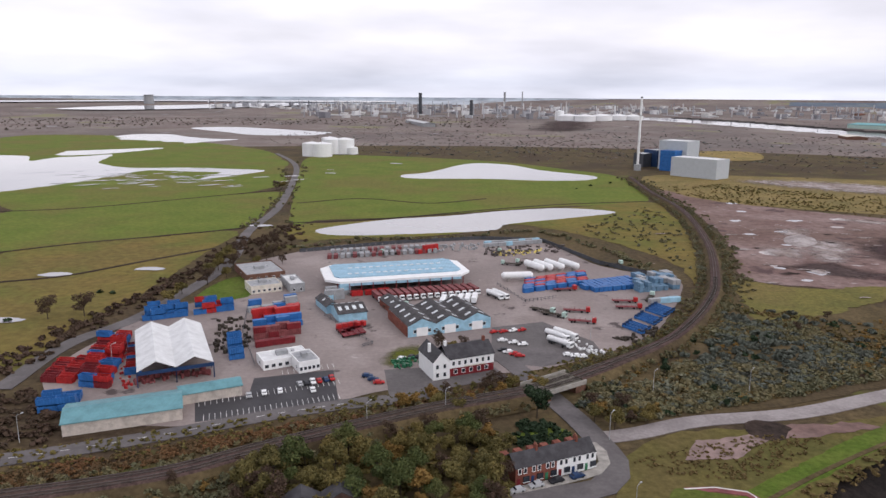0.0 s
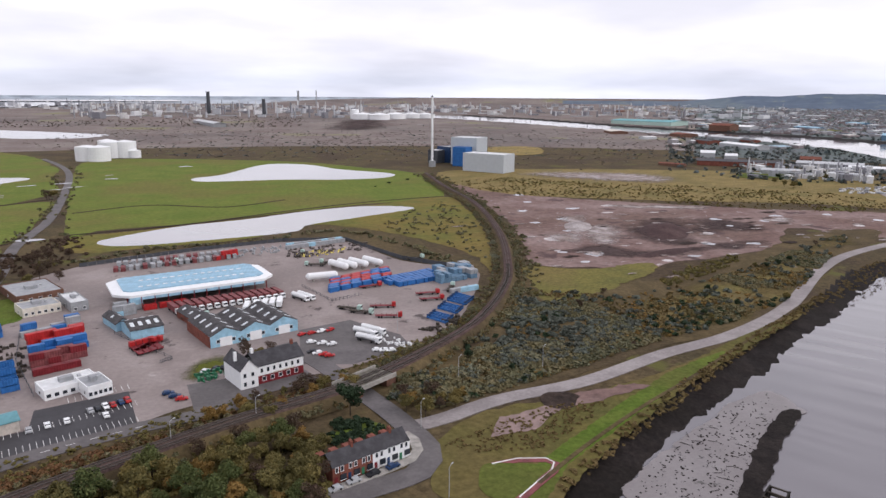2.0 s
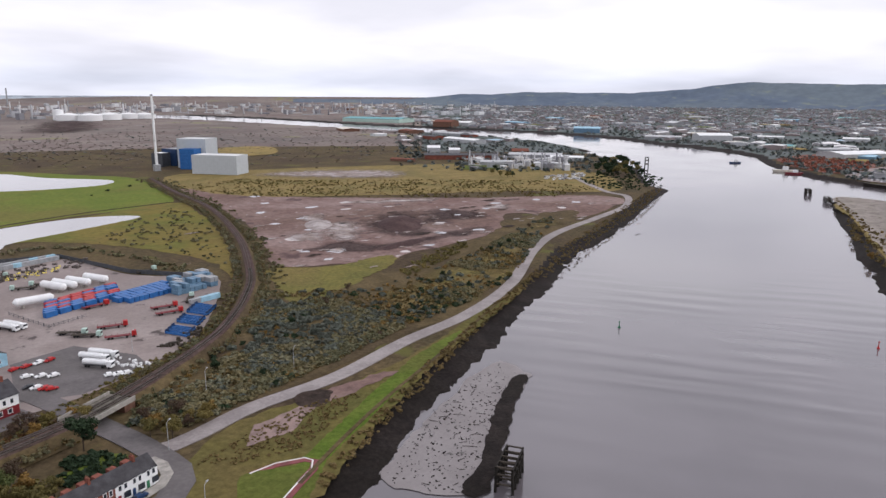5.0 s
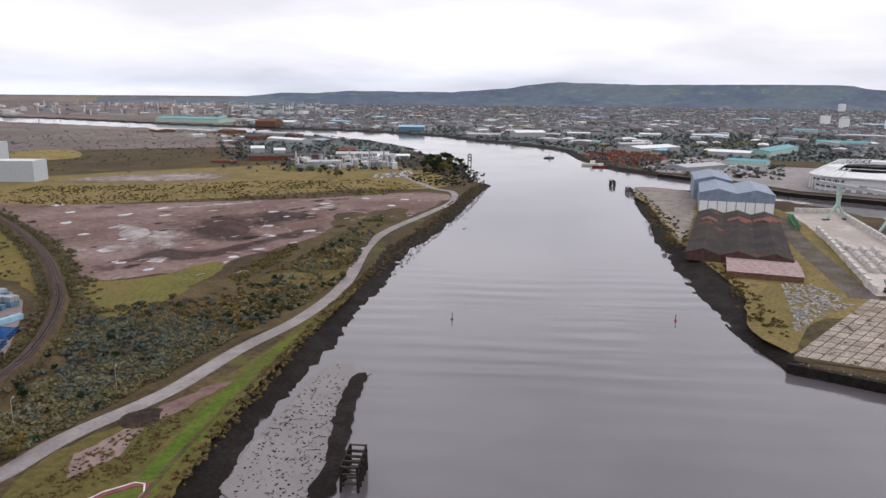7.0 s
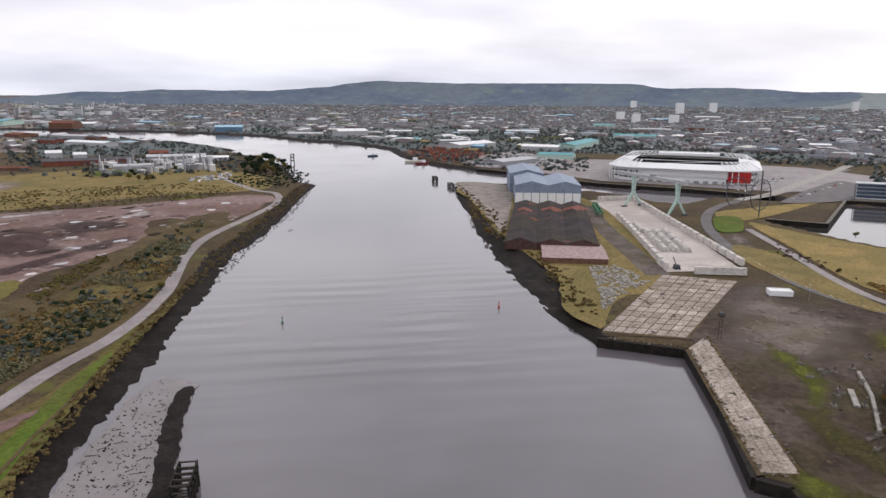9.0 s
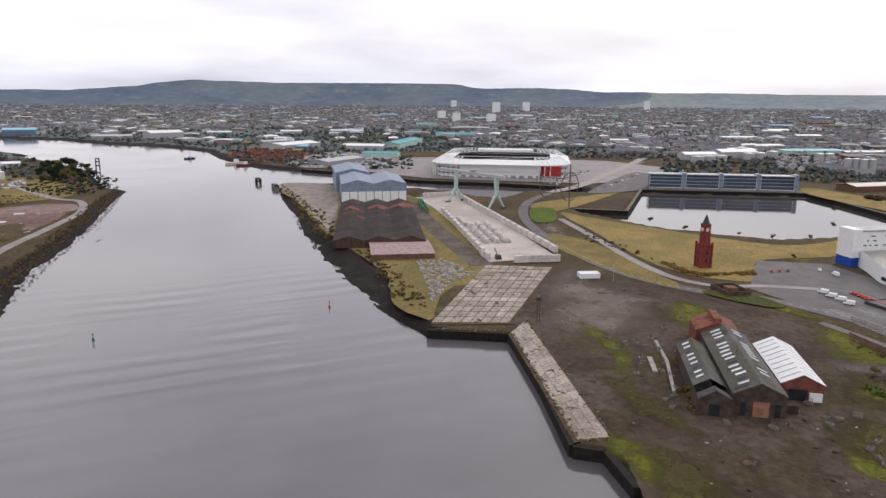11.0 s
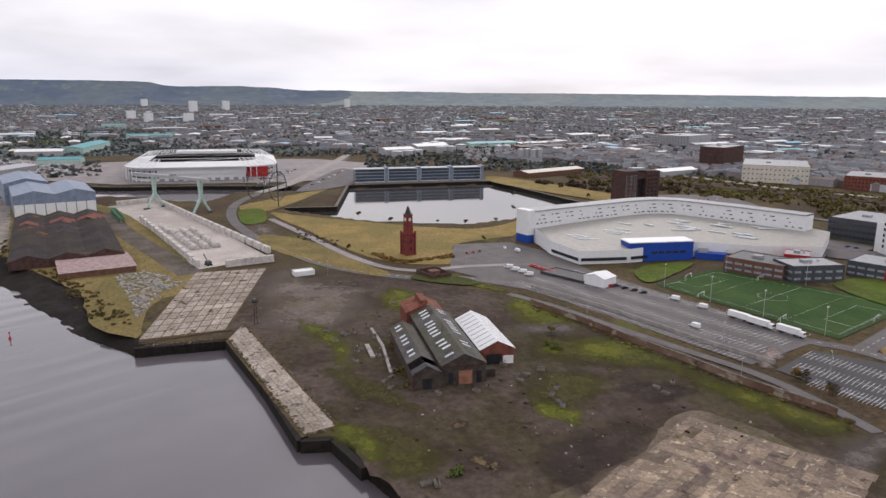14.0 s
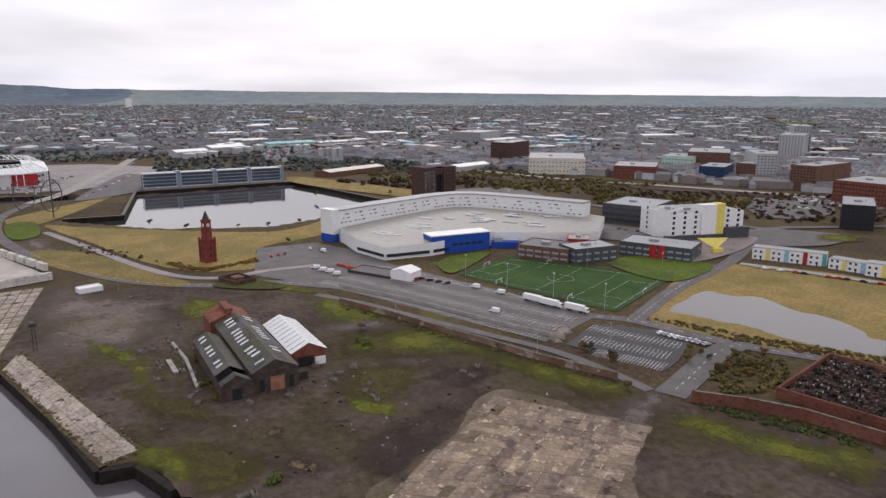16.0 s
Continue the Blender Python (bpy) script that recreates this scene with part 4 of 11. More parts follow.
# ---- paints and sheets for buildings and things ----
for nm, c, r, d in (("white_paint", (0.74, 0.75, 0.75), 0.5, 0.06), ("pale_concrete", (0.58, 0.55, 0.515), 0.8, 0.3), ("soot_stone", (0.075, 0.06, 0.05), 0.85, 0.4), ("cream_paint", (0.62, 0.58, 0.5), 0.6, 0.2), ("grey_paint", (0.3, 0.31, 0.32), 0.5, 0.2), ("dark_grey_paint", (0.07, 0.075, 0.085), 0.5, 0.2),
                    ("black_paint", (0.025, 0.026, 0.03), 0.4, 0.2), ("sky_blue_paint", (0.3, 0.5, 0.62), 0.5, 0.2), ("blue_paint", (0.03, 0.13, 0.36), 0.45, 0.25), ("royal_blue", (0.02, 0.07, 0.36), 0.4, 0.12),
                    ("navy_paint", (0.02, 0.045, 0.11), 0.4, 0.2), ("red_paint", (0.4, 0.026, 0.026), 0.45, 0.3), ("maroon_paint", (0.17, 0.02, 0.025), 0.5, 0.25), ("faded_red", (0.2, 0.06, 0.062), 0.6, 0.35), ("steel_blue_paint", (0.12, 0.21, 0.3), 0.5, 0.25),
                    ("yellow_paint", (0.72, 0.6, 0.14), 0.5, 0.1), ("pale_green_paint", (0.42, 0.56, 0.5), 0.5, 0.2), ("green_paint", (0.04, 0.17, 0.09), 0.5, 0.25), ("silver_paint", (0.38, 0.39, 0.4), 0.35, 0.1),
                    ("red_brick", (0.2, 0.07, 0.05), 0.85, 0.35), ("dark_brick", (0.085, 0.05, 0.042), 0.85, 0.35), ("tower_brick", (0.19, 0.045, 0.04), 0.85, 0.3), ("brown_brick", (0.16, 0.085, 0.06), 0.85, 0.3),
                    ("render_wall", (0.5, 0.45, 0.4), 0.8, 0.25), ("concrete", (0.34, 0.32, 0.29), 0.85, 0.3), ("old_concrete", (0.17, 0.155, 0.13), 0.9, 0.45), ("quay_stone", (0.02, 0.016, 0.014), 0.9, 0.5),
                    ("slate", (0.055, 0.053, 0.058), 0.6, 0.35), ("asbestos_roof", (0.07, 0.066, 0.068), 0.75, 0.4), ("rust_roof", (0.2, 0.07, 0.045), 0.8, 0.5), ("pink_roof", (0.36, 0.26, 0.25), 0.7, 0.35),
                    ("timber", (0.06, 0.05, 0.04), 0.85, 0.4), ("dark_timber", (0.022, 0.019, 0.016), 0.9, 0.4), ("pale_timber", (0.45, 0.38, 0.26), 0.8, 0.3), ("steel", (0.1, 0.082, 0.075), 0.5, 0.3),
                    ("tyre_rubber", (0.02, 0.02, 0.021), 0.8, 0.2), ("line_paint", (0.68, 0.68, 0.66), 0.7, 0.15), ("teal_paint", (0.1, 0.33, 0.36), 0.5, 0.2), ("orange_brick", (0.3, 0.145, 0.095), 0.85, 0.3)):
    plain_mat(nm, c, r, 0.0, d)
sheet_mat("white_sheet", (0.62, 0.63, 0.63), 1.4, 20, 0.5, 0.14, 0.02)
sheet_mat("grey_sheet", (0.44, 0.47, 0.49), 2.5, 20, 0.45, 0.05)
sheet_mat("teal_sheet", (0.12, 0.27, 0.3), 1.5, 12, 0.5, 0.2)
sheet_mat("blue_sheet", (0.22, 0.4, 0.52), 1.8, 10, 0.4, 0.2)
sheet_mat("slate_blue_sheet", (0.21, 0.26, 0.34), 1.8, 60, 0.45, 0.2)
sheet_mat("membrane_roof", (0.31, 0.3, 0.272), 6.0, 40, 0.55, 0.12)
plain_mat("window_glass", (0.03, 0.035, 0.045), 0.08, 0.0, 0.3, 0.8, 0.0, 0.0, 0.6)
plain_mat("blue_glass", (0.035, 0.06, 0.1), 0.08, 0.0, 0.3, 0.8, 0.0, 0.0, 0.6)
plain_mat("pale_glass", (0.3, 0.34, 0.38), 0.1, 0.0, 0.3, 0.8, 0.0, 0.0, 0.6)
plain_mat("rooflight", (0.62, 0.66, 0.68), 0.3, 0.0, 0.2)


def thing(name, x, y, rot=0.0, label="", category="", group="", z=0.0, kind=""):
    """The root of a thing, at its base; far out it is drawn together with the land."""
    ob = new(name)
    ob.empty_display_size = 0.5
    wx, wy, h, k = warp(x, y)
    ob.location, ob.rotation_euler, ob.scale = (wx, wy, h + z * k), (0, 0, rot), (k, k, k)
    return tagged(ob, label, category, group, kind)


def frame3(pts):
    """From three corners of a plan: origin, turn, width along the first side, depth across it."""
    a, b, c = (Vector(p) for p in pts)
    u = b - a
    w = u.length
    u = u / w
    d = (c - b).dot(Vector((-u.y, u.x)))
    if d < 0:
        a, u, d = b, -u, -d
    return a.x, a.y, math.atan2(u.y, u.x), w, d


def slab(parent, name, x0, y0, z0, x1, y1, z1, material, label=""):
    bm = bmesh.new()
    box(bm, (x0 + x1) / 2, (y0 + y1) / 2, z0, x1 - x0, y1 - y0, z1 - z0)
    return part(name, bm, material, parent, label)


def windows(parent, face, w, d, n, rows, z0, dz, ww, wh, material="window_glass", name="window", margin=0.0, frame_mat="white_paint"):
    """Rows of windows on one side of a plan w x d, each with a pane in a frame that stands a little proud."""
    side = w if face in "SN" else d
    bm = bmesh.new()
    box(bm, 0, 0, 0, ww, 0.14, wh)
    me = bpy.data.meshes.new(name)
    bm.to_mesh(me)
    bm.free()
    me.materials.append(MATS[material])
    bm = bmesh.new()
    for sx in (-1, 1):
        box(bm, sx * ww / 2, 0, -0.1, 0.12, 0.22, wh + 0.2)
    box(bm, 0, 0, wh, ww, 0.22, 0.12)
    box(bm, 0, 0, -0.12, ww + 0.2, 0.3, 0.12)
    fr = bpy.data.meshes.new("frame")
    bm.to_mesh(fr)
    bm.free()
    fr.materials.append(MATS[frame_mat if frame_mat != "none" else "white_paint"])
    for r in range(rows):
        for i in range(n):
            s = margin + (side - 2 * margin) * (i + 0.5) / n
            ob = new(name, me)
            ob.parent = parent
            at = {"S": (s, 0, 0), "N": (s, d, math.pi), "W": (0, s, -math.pi / 2), "E": (w, s, math.pi / 2)}[face]
            ob.location, ob.rotation_euler = (at[0], at[1], z0 + r * dz), (0, 0, at[2])
            if frame_mat != "none":
                f = new("frame", fr)
                f.parent = ob


def gable_roof(bm, x0, x1, y0, y1, ze, zr, over=0.4, thick=0.25, mi=0):
    """A pitched roof with thickness, its ridge along y."""
    xm = (x0 + x1) / 2
    sl = (zr - ze) / (xm - x0)
    pro = [(x0 - over, ze - over * sl), (xm, zr), (x1 + over, ze - over * sl)]
    vs = []
    for y in (y0 - over, y1 + over):
        vs.append([[bm.verts.new((x, y, z + dz)) for x, z in pro] for dz in (0.0, thick)])
    for i in range(2):
        for q in ((vs[0][1][i], vs[0][1][i + 1], vs[1][1][i + 1], vs[1][1][i]), (vs[0][0][i + 1], vs[0][0][i], vs[1][0][i], vs[1][0][i + 1]),
                  (vs[0][0][i], vs[0][0][i + 1], vs[0][1][i + 1], vs[0][1][i]), (vs[1][0][i + 1], vs[1][0][i], vs[1][1][i], vs[1][1][i + 1])):
            bm.faces.new(q).material_index = mi
    for i, o in ((0, 0), (2, 1)):
        bm.faces.new((vs[0][0][i], vs[0][1][i], vs[1][1][i], vs[1][0][i]) if o == 0 else (vs[1][0][i], vs[1][1][i], vs[0][1][i], vs[0][0][i])).material_index = mi


def gable_walls(bm, x0, x1, y0, y1, ze, zr, sides=True):
    """Walls with a pointed gable at both ends of the ridge, which runs along y."""
    xm = (x0 + x1) / 2
    pro = [(x0, 0), (x1, 0), (x1, ze), (xm, zr), (x0, ze)]
    rings = [[bm.verts.new((x, y, z)) for x, z in pro] for y in (y0, y1)]
    bm.faces.new(rings[0])
    bm.faces.new(rings[1][::-1])
    for i in (1, 4):
        bm.faces.new((rings[0][i], rings[1][i], rings[1][(i + 1) % 5], rings[0][(i + 1) % 5])[::-1])


def roof_light(parent, x0, xm, ze, zr, fx, y, lx, ly, material="rooflight", lift=0.36):
    """A sheet of clear roofing on one slope; fx: how far up from the eaves."""
    sl = (zr - ze) / (xm - x0)
    x = x0 + (xm - x0) * fx
    z = ze + (x - x0) * sl
    bm = bmesh.new()
    dx = lx / 2 * (1 if xm > x0 else -1)
    lo, hi = (x - dx, z - dx * sl), (x + dx, z + dx * sl)
    vs = [bm.verts.new((a, b, c + lift + t)) for t in (0, 0.08) for (a, c), b in ((lo, y - ly / 2), (hi, y - ly / 2), (hi, y + ly / 2), (lo, y + ly / 2))]
    for f in ((4, 5, 6, 7), (0, 1, 5, 4), (1, 2, 6, 5), (2, 3, 7, 6), (3, 0, 4, 7)):
        bm.faces.new([vs[i] for i in f])
    bmesh.ops.recalc_face_normals(bm, faces=bm.faces[:])
    return part("rooflight", bm, material, parent)


def shed(name, pts, ze, zr, wall, roof, label, category="shed", bays=1, lights=0, doors=0, door_mat="blue_paint", along=False, light_mat="rooflight", group="", open_sides=False, nwin=0):
    """A shed with one or more pitched bays side by side; ridges run away from the first side (along=True: with it)."""
    x, y, rot, w, d = frame3(pts)
    if along:
        x, y, rot, w, d = x + w * math.cos(rot), y + w * math.sin(rot), rot + math.pi / 2, d, w
    root = thing(name, x, y, rot, label, category, group)
    bw = w / bays
    for i in range(bays):
        bm = bmesh.new()
        if open_sides:
            gable_walls(bm, i * bw, (i + 1) * bw, 0, d, ze, zr)
            bmesh.ops.delete(bm, geom=[v for v in bm.verts if v.co.z < 0.1], context="VERTS")
            for yy in (0.0, d):
                box(bm, (i + 0.5) * bw, yy, ze - 1.4, bw, 0.3, 1.4)
            for xx in (i * bw, (i + 1) * bw):
                for j in range(6):
                    box(bm, xx, d * j / 5, 0, 0.4, 0.4, ze)
        else:
            gable_walls(bm, i * bw + 0.02 * (i > 0), (i + 1) * bw, 0, d, ze, zr)
        part("wall", bm, wall, root)
        bm = bmesh.new()
        gable_roof(bm, i * bw, (i + 1) * bw, 0, d, ze, zr, 0.4 if bays == 1 else 0.05)
        part("roof", bm, roof, root)
        for j in range(lights):
            for side in (0, 1):
                roof_light(root, i * bw if side == 0 else (i + 1) * bw, (i + 0.5) * bw, ze, zr, 0.5, d * (j + 0.5) / lights, bw * 0.2, min(1.6, d / lights * 0.5), light_mat)
        if doors:
            slab(root, "door", (i + 0.5) * bw - bw * 0.2, -0.12, 0, (i + 0.5) * bw + bw * 0.2, 0.0, ze * 0.8, door_mat)
    if nwin:
        windows(root, "S", w, d, nwin, 1, ze * 0.35, 1, 1.6, 1.4)
    return root


def block(name, pts, h, wall, roof, label, category="building", rows=0, cols=(0, 0, 0, 0), ww=1.4, wh=1.5, glass="window_glass", parapet=0.5, frame_mat="white_paint", z0=1.0, group="", dz=None, plant=True):
    """A flat-roofed building with a parapet, roof plant and rows of windows on its four sides (S, E, N, W)."""
    x, y, rot, w, d = frame3(pts)
    root = thing(name, x, y, rot, label, category, group)
    bm = bmesh.new()
    box(bm, w / 2, d / 2, 0, w, d, h)
    part("wall", bm, wall, root)
    bm = bmesh.new()
    t = 0.35
    for a in ((w / 2, t / 2, w, t), (w / 2, d - t / 2, w, t)):
        box(bm, a[0], a[1], h, a[2], a[3], parapet)
    for a in ((t / 2, d / 2, t, d - 2 * t), (w - t / 2, d / 2, t, d - 2 * t)):
        box(bm, a[0], a[1], h, a[2], a[3], parapet)
    part("parapet", bm, wall, root)
    slab(root, "roof", t, t, h, w - t, d - t, h + 0.12, roof)
    if plant and w > 8 and d > 8:
        slab(root, "roof_plant", w * 0.35, d * 0.4, h + 0.12, w * 0.35 + min(6, w / 4), d * 0.4 + min(4, d / 4), h + 1.8, "grey_paint")
        slab(root, "vent", w * 0.7, d * 0.55, h + 0.12, w * 0.7 + 1.2, d * 0.55 + 1.2, h + 1.0, "silver_paint")
    step = dz or ((h - z0) / rows if rows else 1)
    for f, n in zip("SENW", cols):
        if n and rows:
            windows(root, f, w, d, n, rows, z0, step, ww, wh, glass, frame_mat=frame_mat)
    return root


# ---- vehicles ----
def car(paint, long=4.3, wide=1.78, high=1.45, van=False):
    root = thing("van" if van else "car", 0, 0)
    bm = bmesh.new()
    if van:
        pro = [(-long / 2, 0.35), (long / 2, 0.35), (long / 2, 0.95), (long / 2 - 0.7, 1.15), (long / 2 - 1.5, high), (-long / 2, high)]
    else:
        pro = [(-long / 2, 0.3), (long / 2, 0.3), (long / 2, 0.72), (long * 0.26, 0.9), (long * 0.08, high), (-long * 0.3, high), (-long * 0.46, 0.95), (-long / 2, 0.85)]
    rings = [[bm.verts.new((x, s * wide / 2 * (0.82 if z > 1.0 and not van else 1), z)) for x, z in pro] for s in (-1, 1)]
    bm.faces.new(rings[0])
    bm.faces.new(rings[1][::-1])
    n = len(pro)
    for i in range(n):
        bm.faces.new((rings[0][i], rings[1][i], rings[1][(i + 1) % n], rings[0][(i + 1) % n]))
    bmesh.ops.recalc_face_normals(bm, faces=bm.faces[:])
    part("body", bm, paint, root)
    bm = bmesh.new()
    if van:
        box(bm, long / 2 - 1.08, 0, 1.2, 0.9, wide * 0.96, high - 1.32, 0, 0, 0.8)
    else:
        box(bm, -long * 0.1, 0, 0.93, long * 0.66, wide * 0.97, 0.4, 0, 0, 0.86)
    part("glazing", bm, "window_glass", root)
    for sx in (-0.3, 0.31):
        for sy in (-1, 1):
            bm = bmesh.new()
            tube(bm, (sx * long, sy * wide * 0.4, 0.32), (sx * long, sy * (wide * 0.5 + 0.02), 0.32), 0.32, 0.32, 10)
            part("wheel", bm, "tyre_rubber", root)
    return root


def lorry(cab, load, kind):
    """kind: flat, tank, box."""
    root = thing("lorry", 0, 0)
    bm = bmesh.new()
    box(bm, 5.6, 0, 0.7, 2.1, 2.4, 2.2, 0, 0, 0.94)
    part("cab", bm, cab, root)
    slab(root, "windscreen", 6.6, -1.05, 1.75, 6.66, 1.05, 2.6, "window_glass")
    slab(root, "chassis", -6.3, -0.5, 0.75, 4.6, 0.5, 1.05, "dark_grey_paint")
    bm = bmesh.new()
    if kind == "tank":
        tube(bm, (-6.2, 0, 2.2), (3.9, 0, 2.2), 1.15, 1.15, 16)
        for x in (-6.2, 3.9):
            tube(bm, (x, 0, 2.2), (x + (0.5 if x > 0 else -0.5), 0, 2.2), 1.15, 0.5, 16)
        box(bm, -1, 0, 3.3, 8, 0.5, 0.15)
        part("tank", bm, load, root)
    elif kind == "box":
        box(bm, -1.1, 0, 1.05, 10.8, 2.5, 2.7)
        part("body", bm, load, root)
    else:
        box(bm, -1.1, 0, 1.05, 10.8, 2.5, 0.25)
        for i in range(5):
            for s in (-1, 1):
                box(bm, -6 + i * 2.5, s * 1.2, 1.3, 0.12, 0.12, 0.7)
        part("flatbed", bm, load, root)
    for x in (5.5, 2.6, -3.4, -4.7):
        for s in (-1, 1):
            bm = bmesh.new()
            tube(bm, (x, s * 0.85, 0.5), (x, s * 1.22, 0.5), 0.5, 0.5, 10)
            part("wheel", bm, "tyre_rubber", root)
    return root


def container(paint, long=6.1, wide=2.44, high=2.6, open_top=False):
    root = thing("skip_container" if open_top else "container", 0, 0)
    bm = bmesh.new()
    ring = []
    n = int(long / 0.45)
    for s in (-1, 1):
        side = [(-long / 2 + long * i / n, s * (wide / 2 + (0.09 if i % 2 else 0.0))) for i in range(n + 1)]
        ring += side if s < 0 else side[::-1]
    lo, hi = ([bm.verts.new((x, y, z)) for x, y in ring] for z in (0.0, high))
    m = len(ring)
    for i in range(m):
        bm.faces.new((lo[i], lo[(i + 1) % m], hi[(i + 1) % m], hi[i]))
    bm.faces.new(lo[::-1])
    if open_top:
        rim, well = ([bm.verts.new((x * 0.96, math.copysign(wide / 2 - 0.12, y), z)) for x, y in ring] for z in (high, 0.3))
        for i in range(m):
            j = (i + 1) % m
            bm.faces.new((hi[i], hi[j], rim[j], rim[i]))
            bm.faces.new((rim[i], rim[j], well[j], well[i]))
        bm.faces.new(well)
    else:
        bm.faces.new(hi)
    part("body", bm, paint, root)
    if not open_top:
        slab(root, "door", long / 2, -wide * 0.48, 0.2, long / 2 + 0.06, wide * 0.48, high - 0.1, paint)
    else:
        slab(root, "floor", -long / 2 + 0.14, -wide / 2 + 0.14, 0.31, long / 2 - 0.14, wide / 2 - 0.14, 0.42, "rust_roof")
    return root


def scatter(proto, places, label="", group="", category="", z=0.2):
    """Copies of a thing at rows of (x, y, degrees[, height])."""
    for i, row in enumerate(places):
        x, y, a = row[:3]
        wx, wy, h, k = warp(x, y)
        ob = copy_thing(proto, pose(wx, wy, h + (row[3] if len(row) > 3 else z), 0, 0, a))
        tagged(ob, label, category, group)
    return places


def drop_proto(ob):
    for o in (*ob.children_recursive, ob):
        bpy.data.objects.remove(o)


def along_line(a, b, n, turn=0.0, jitter=0.0, skip=0.0, rng=random):
    """n places from a to b, turned by turn degrees from the line."""
    a, b = Vector(a), Vector(b)
    d = b - a
    ang = math.degrees(math.atan2(d.y, d.x)) + turn
    res = []
    for i in range(n):
        if rng.random() < skip:
            continue
        p = a + d * (i / max(1, n - 1))
        res.append((p.x + rng.uniform(-jitter, jitter), p.y + rng.uniform(-jitter, jitter), ang + rng.uniform(-3, 3) * (jitter > 0)))
    return res

# ---- north shore: haulage yard, public house, terrace, railway ----
def rail_line(pts, z, gap_at, gap):
    """A low embankment with ballast, sleepers and two pairs of rails; open where a road passes under."""
    line = smooth_line(pts, 5)
    prof = [(-8.5, 0.0), (-3.9, z - 0.45), (-3.3, z), (3.3, z), (3.9, z - 0.45), (8.5, 0.0)]
    root = tagged(new("railway"), "double-track railway on a low weedy embankment", "railway", "", "structure")
    gap_at = min(line, key=lambda p: (p - Vector(gap_at)).length)
    runs, cur = [], []
    for i, p in enumerate(line):
        if (p - Vector(gap_at)).length < gap:
            if len(cur) > 1:
                runs.append(cur)
            cur = []
        else:
            cur.append(i)
    runs.append(cur)
    nor = []
    for i in range(len(line)):
        d = (line[min(i + 1, len(line) - 1)] - line[max(i - 1, 0)]).normalized()
        nor.append(Vector((-d.y, d.x)))
    for run in runs:
        verts, faces, mi = [], [], []
        for i in run:
            slim = 1.0 if line[i].x < 60 else max(0.72, 1 - (line[i].x - 60) / 150)
            for off, h in prof:
                q = line[i] + nor[i] * off * slim
                verts.append((q.x, q.y, h + 0.15))
        n = len(prof)
        for k in range(len(run) - 1):
            for j in range(n - 1):
                faces.append((k * n + j + 1, k * n + j, (k + 1) * n + j, (k + 1) * n + j + 1))
                mi.append(0 if j in (1, 2, 3) else 1)
        for k in (0, len(run) - 1):
            faces.append(tuple(k * n + j for j in range(n)))
            mi.append(1)
        obj("embankment", verts, faces, ["ballast", "scrub_floor"], root, mi)
    for off in (-2.55, -1.1, 1.1, 2.55):
        verts, faces = [], []
        for i, p in enumerate(line):
            if abs(off) > 2 and p.x > 75:
                break
            q = p + nor[i] * (off if p.x < 75 else math.copysign(0.75, off))
            for s, h in ((-0.08, 0), (-0.08, 0.2), (0.08, 0.2), (0.08, 0)):
                verts.append((q.x + nor[i].x * s, q.y + nor[i].y * s, z + 0.25 + h))
        for k in range(len(verts) // 4 - 1):
            for j in range(3):
                faces.append((k * 4 + j, k * 4 + 4 + j, k * 4 + 5 + j, k * 4 + 1 + j))
        obj("rail", verts, faces, "steel", root)
    bm = bmesh.new()
    for i in range(len(line) - 1):
        if line[i].length > 420:
            continue
        for t in np.arange(0, 1, 0.16):
            p = line[i].lerp(line[i + 1], t)
            a = math.atan2(nor[i].y, nor[i].x)
            for off in (-1.82, 1.82) if p.x < 75 else (0.0,):
                box(bm, p.x + nor[i].x * off, p.y + nor[i].y * off, z + 0.13, 2.4, 0.28, 0.14, a)
    tagged(bm_obj("sleepers", bm, "timber", root), "", "", "", "stuff")
    return line, nor


BRIDGE = (49.1, 234.9)
RAIL_LINE, RAIL_NOR = rail_line([(-121.6, 163), (-107.1, 166.9), (-87.9, 171.8), (-66.3, 178.9), (-48.9, 189.2), (-22.4, 203.2), (4.4, 216.3), (23.9, 223.9), (45.1, 232.9), (67.2, 247.8), (81.1, 258.5), (96.5, 270.9), (117.4, 291.8), (144.8, 330.8), (169.7, 378.7), (209, 485.2), (244.4, 627.1), (257.6, 759.4), (277, 896.7)], 3.5, BRIDGE, 8)


def rail_bridge():
    i = min(range(len(RAIL_LINE)), key=lambda k: (RAIL_LINE[k] - Vector(BRIDGE)).length)
    n = RAIL_NOR[i]
    rot = math.atan2(-n.x, n.y)
    root = thing("rail_bridge", *RAIL_LINE[i], rot, "low railway bridge with pale parapet over the road", "bridge")
    slab(root, "deck", -11, -5.5, 2.9, 11, 5.5, 3.45, "old_concrete")
    for s in (-1, 1):
        slab(root, "parapet", -11, s * 5.5 - 0.2, 2.7, 11, s * 5.5 + 0.2, 4.4, "concrete", "pale concrete parapet")
        slab(root, "abutment", s * 8.5 - 2.5, -5.4, 0, s * 8.5 + 2.5, 5.4, 2.9, "brown_brick")


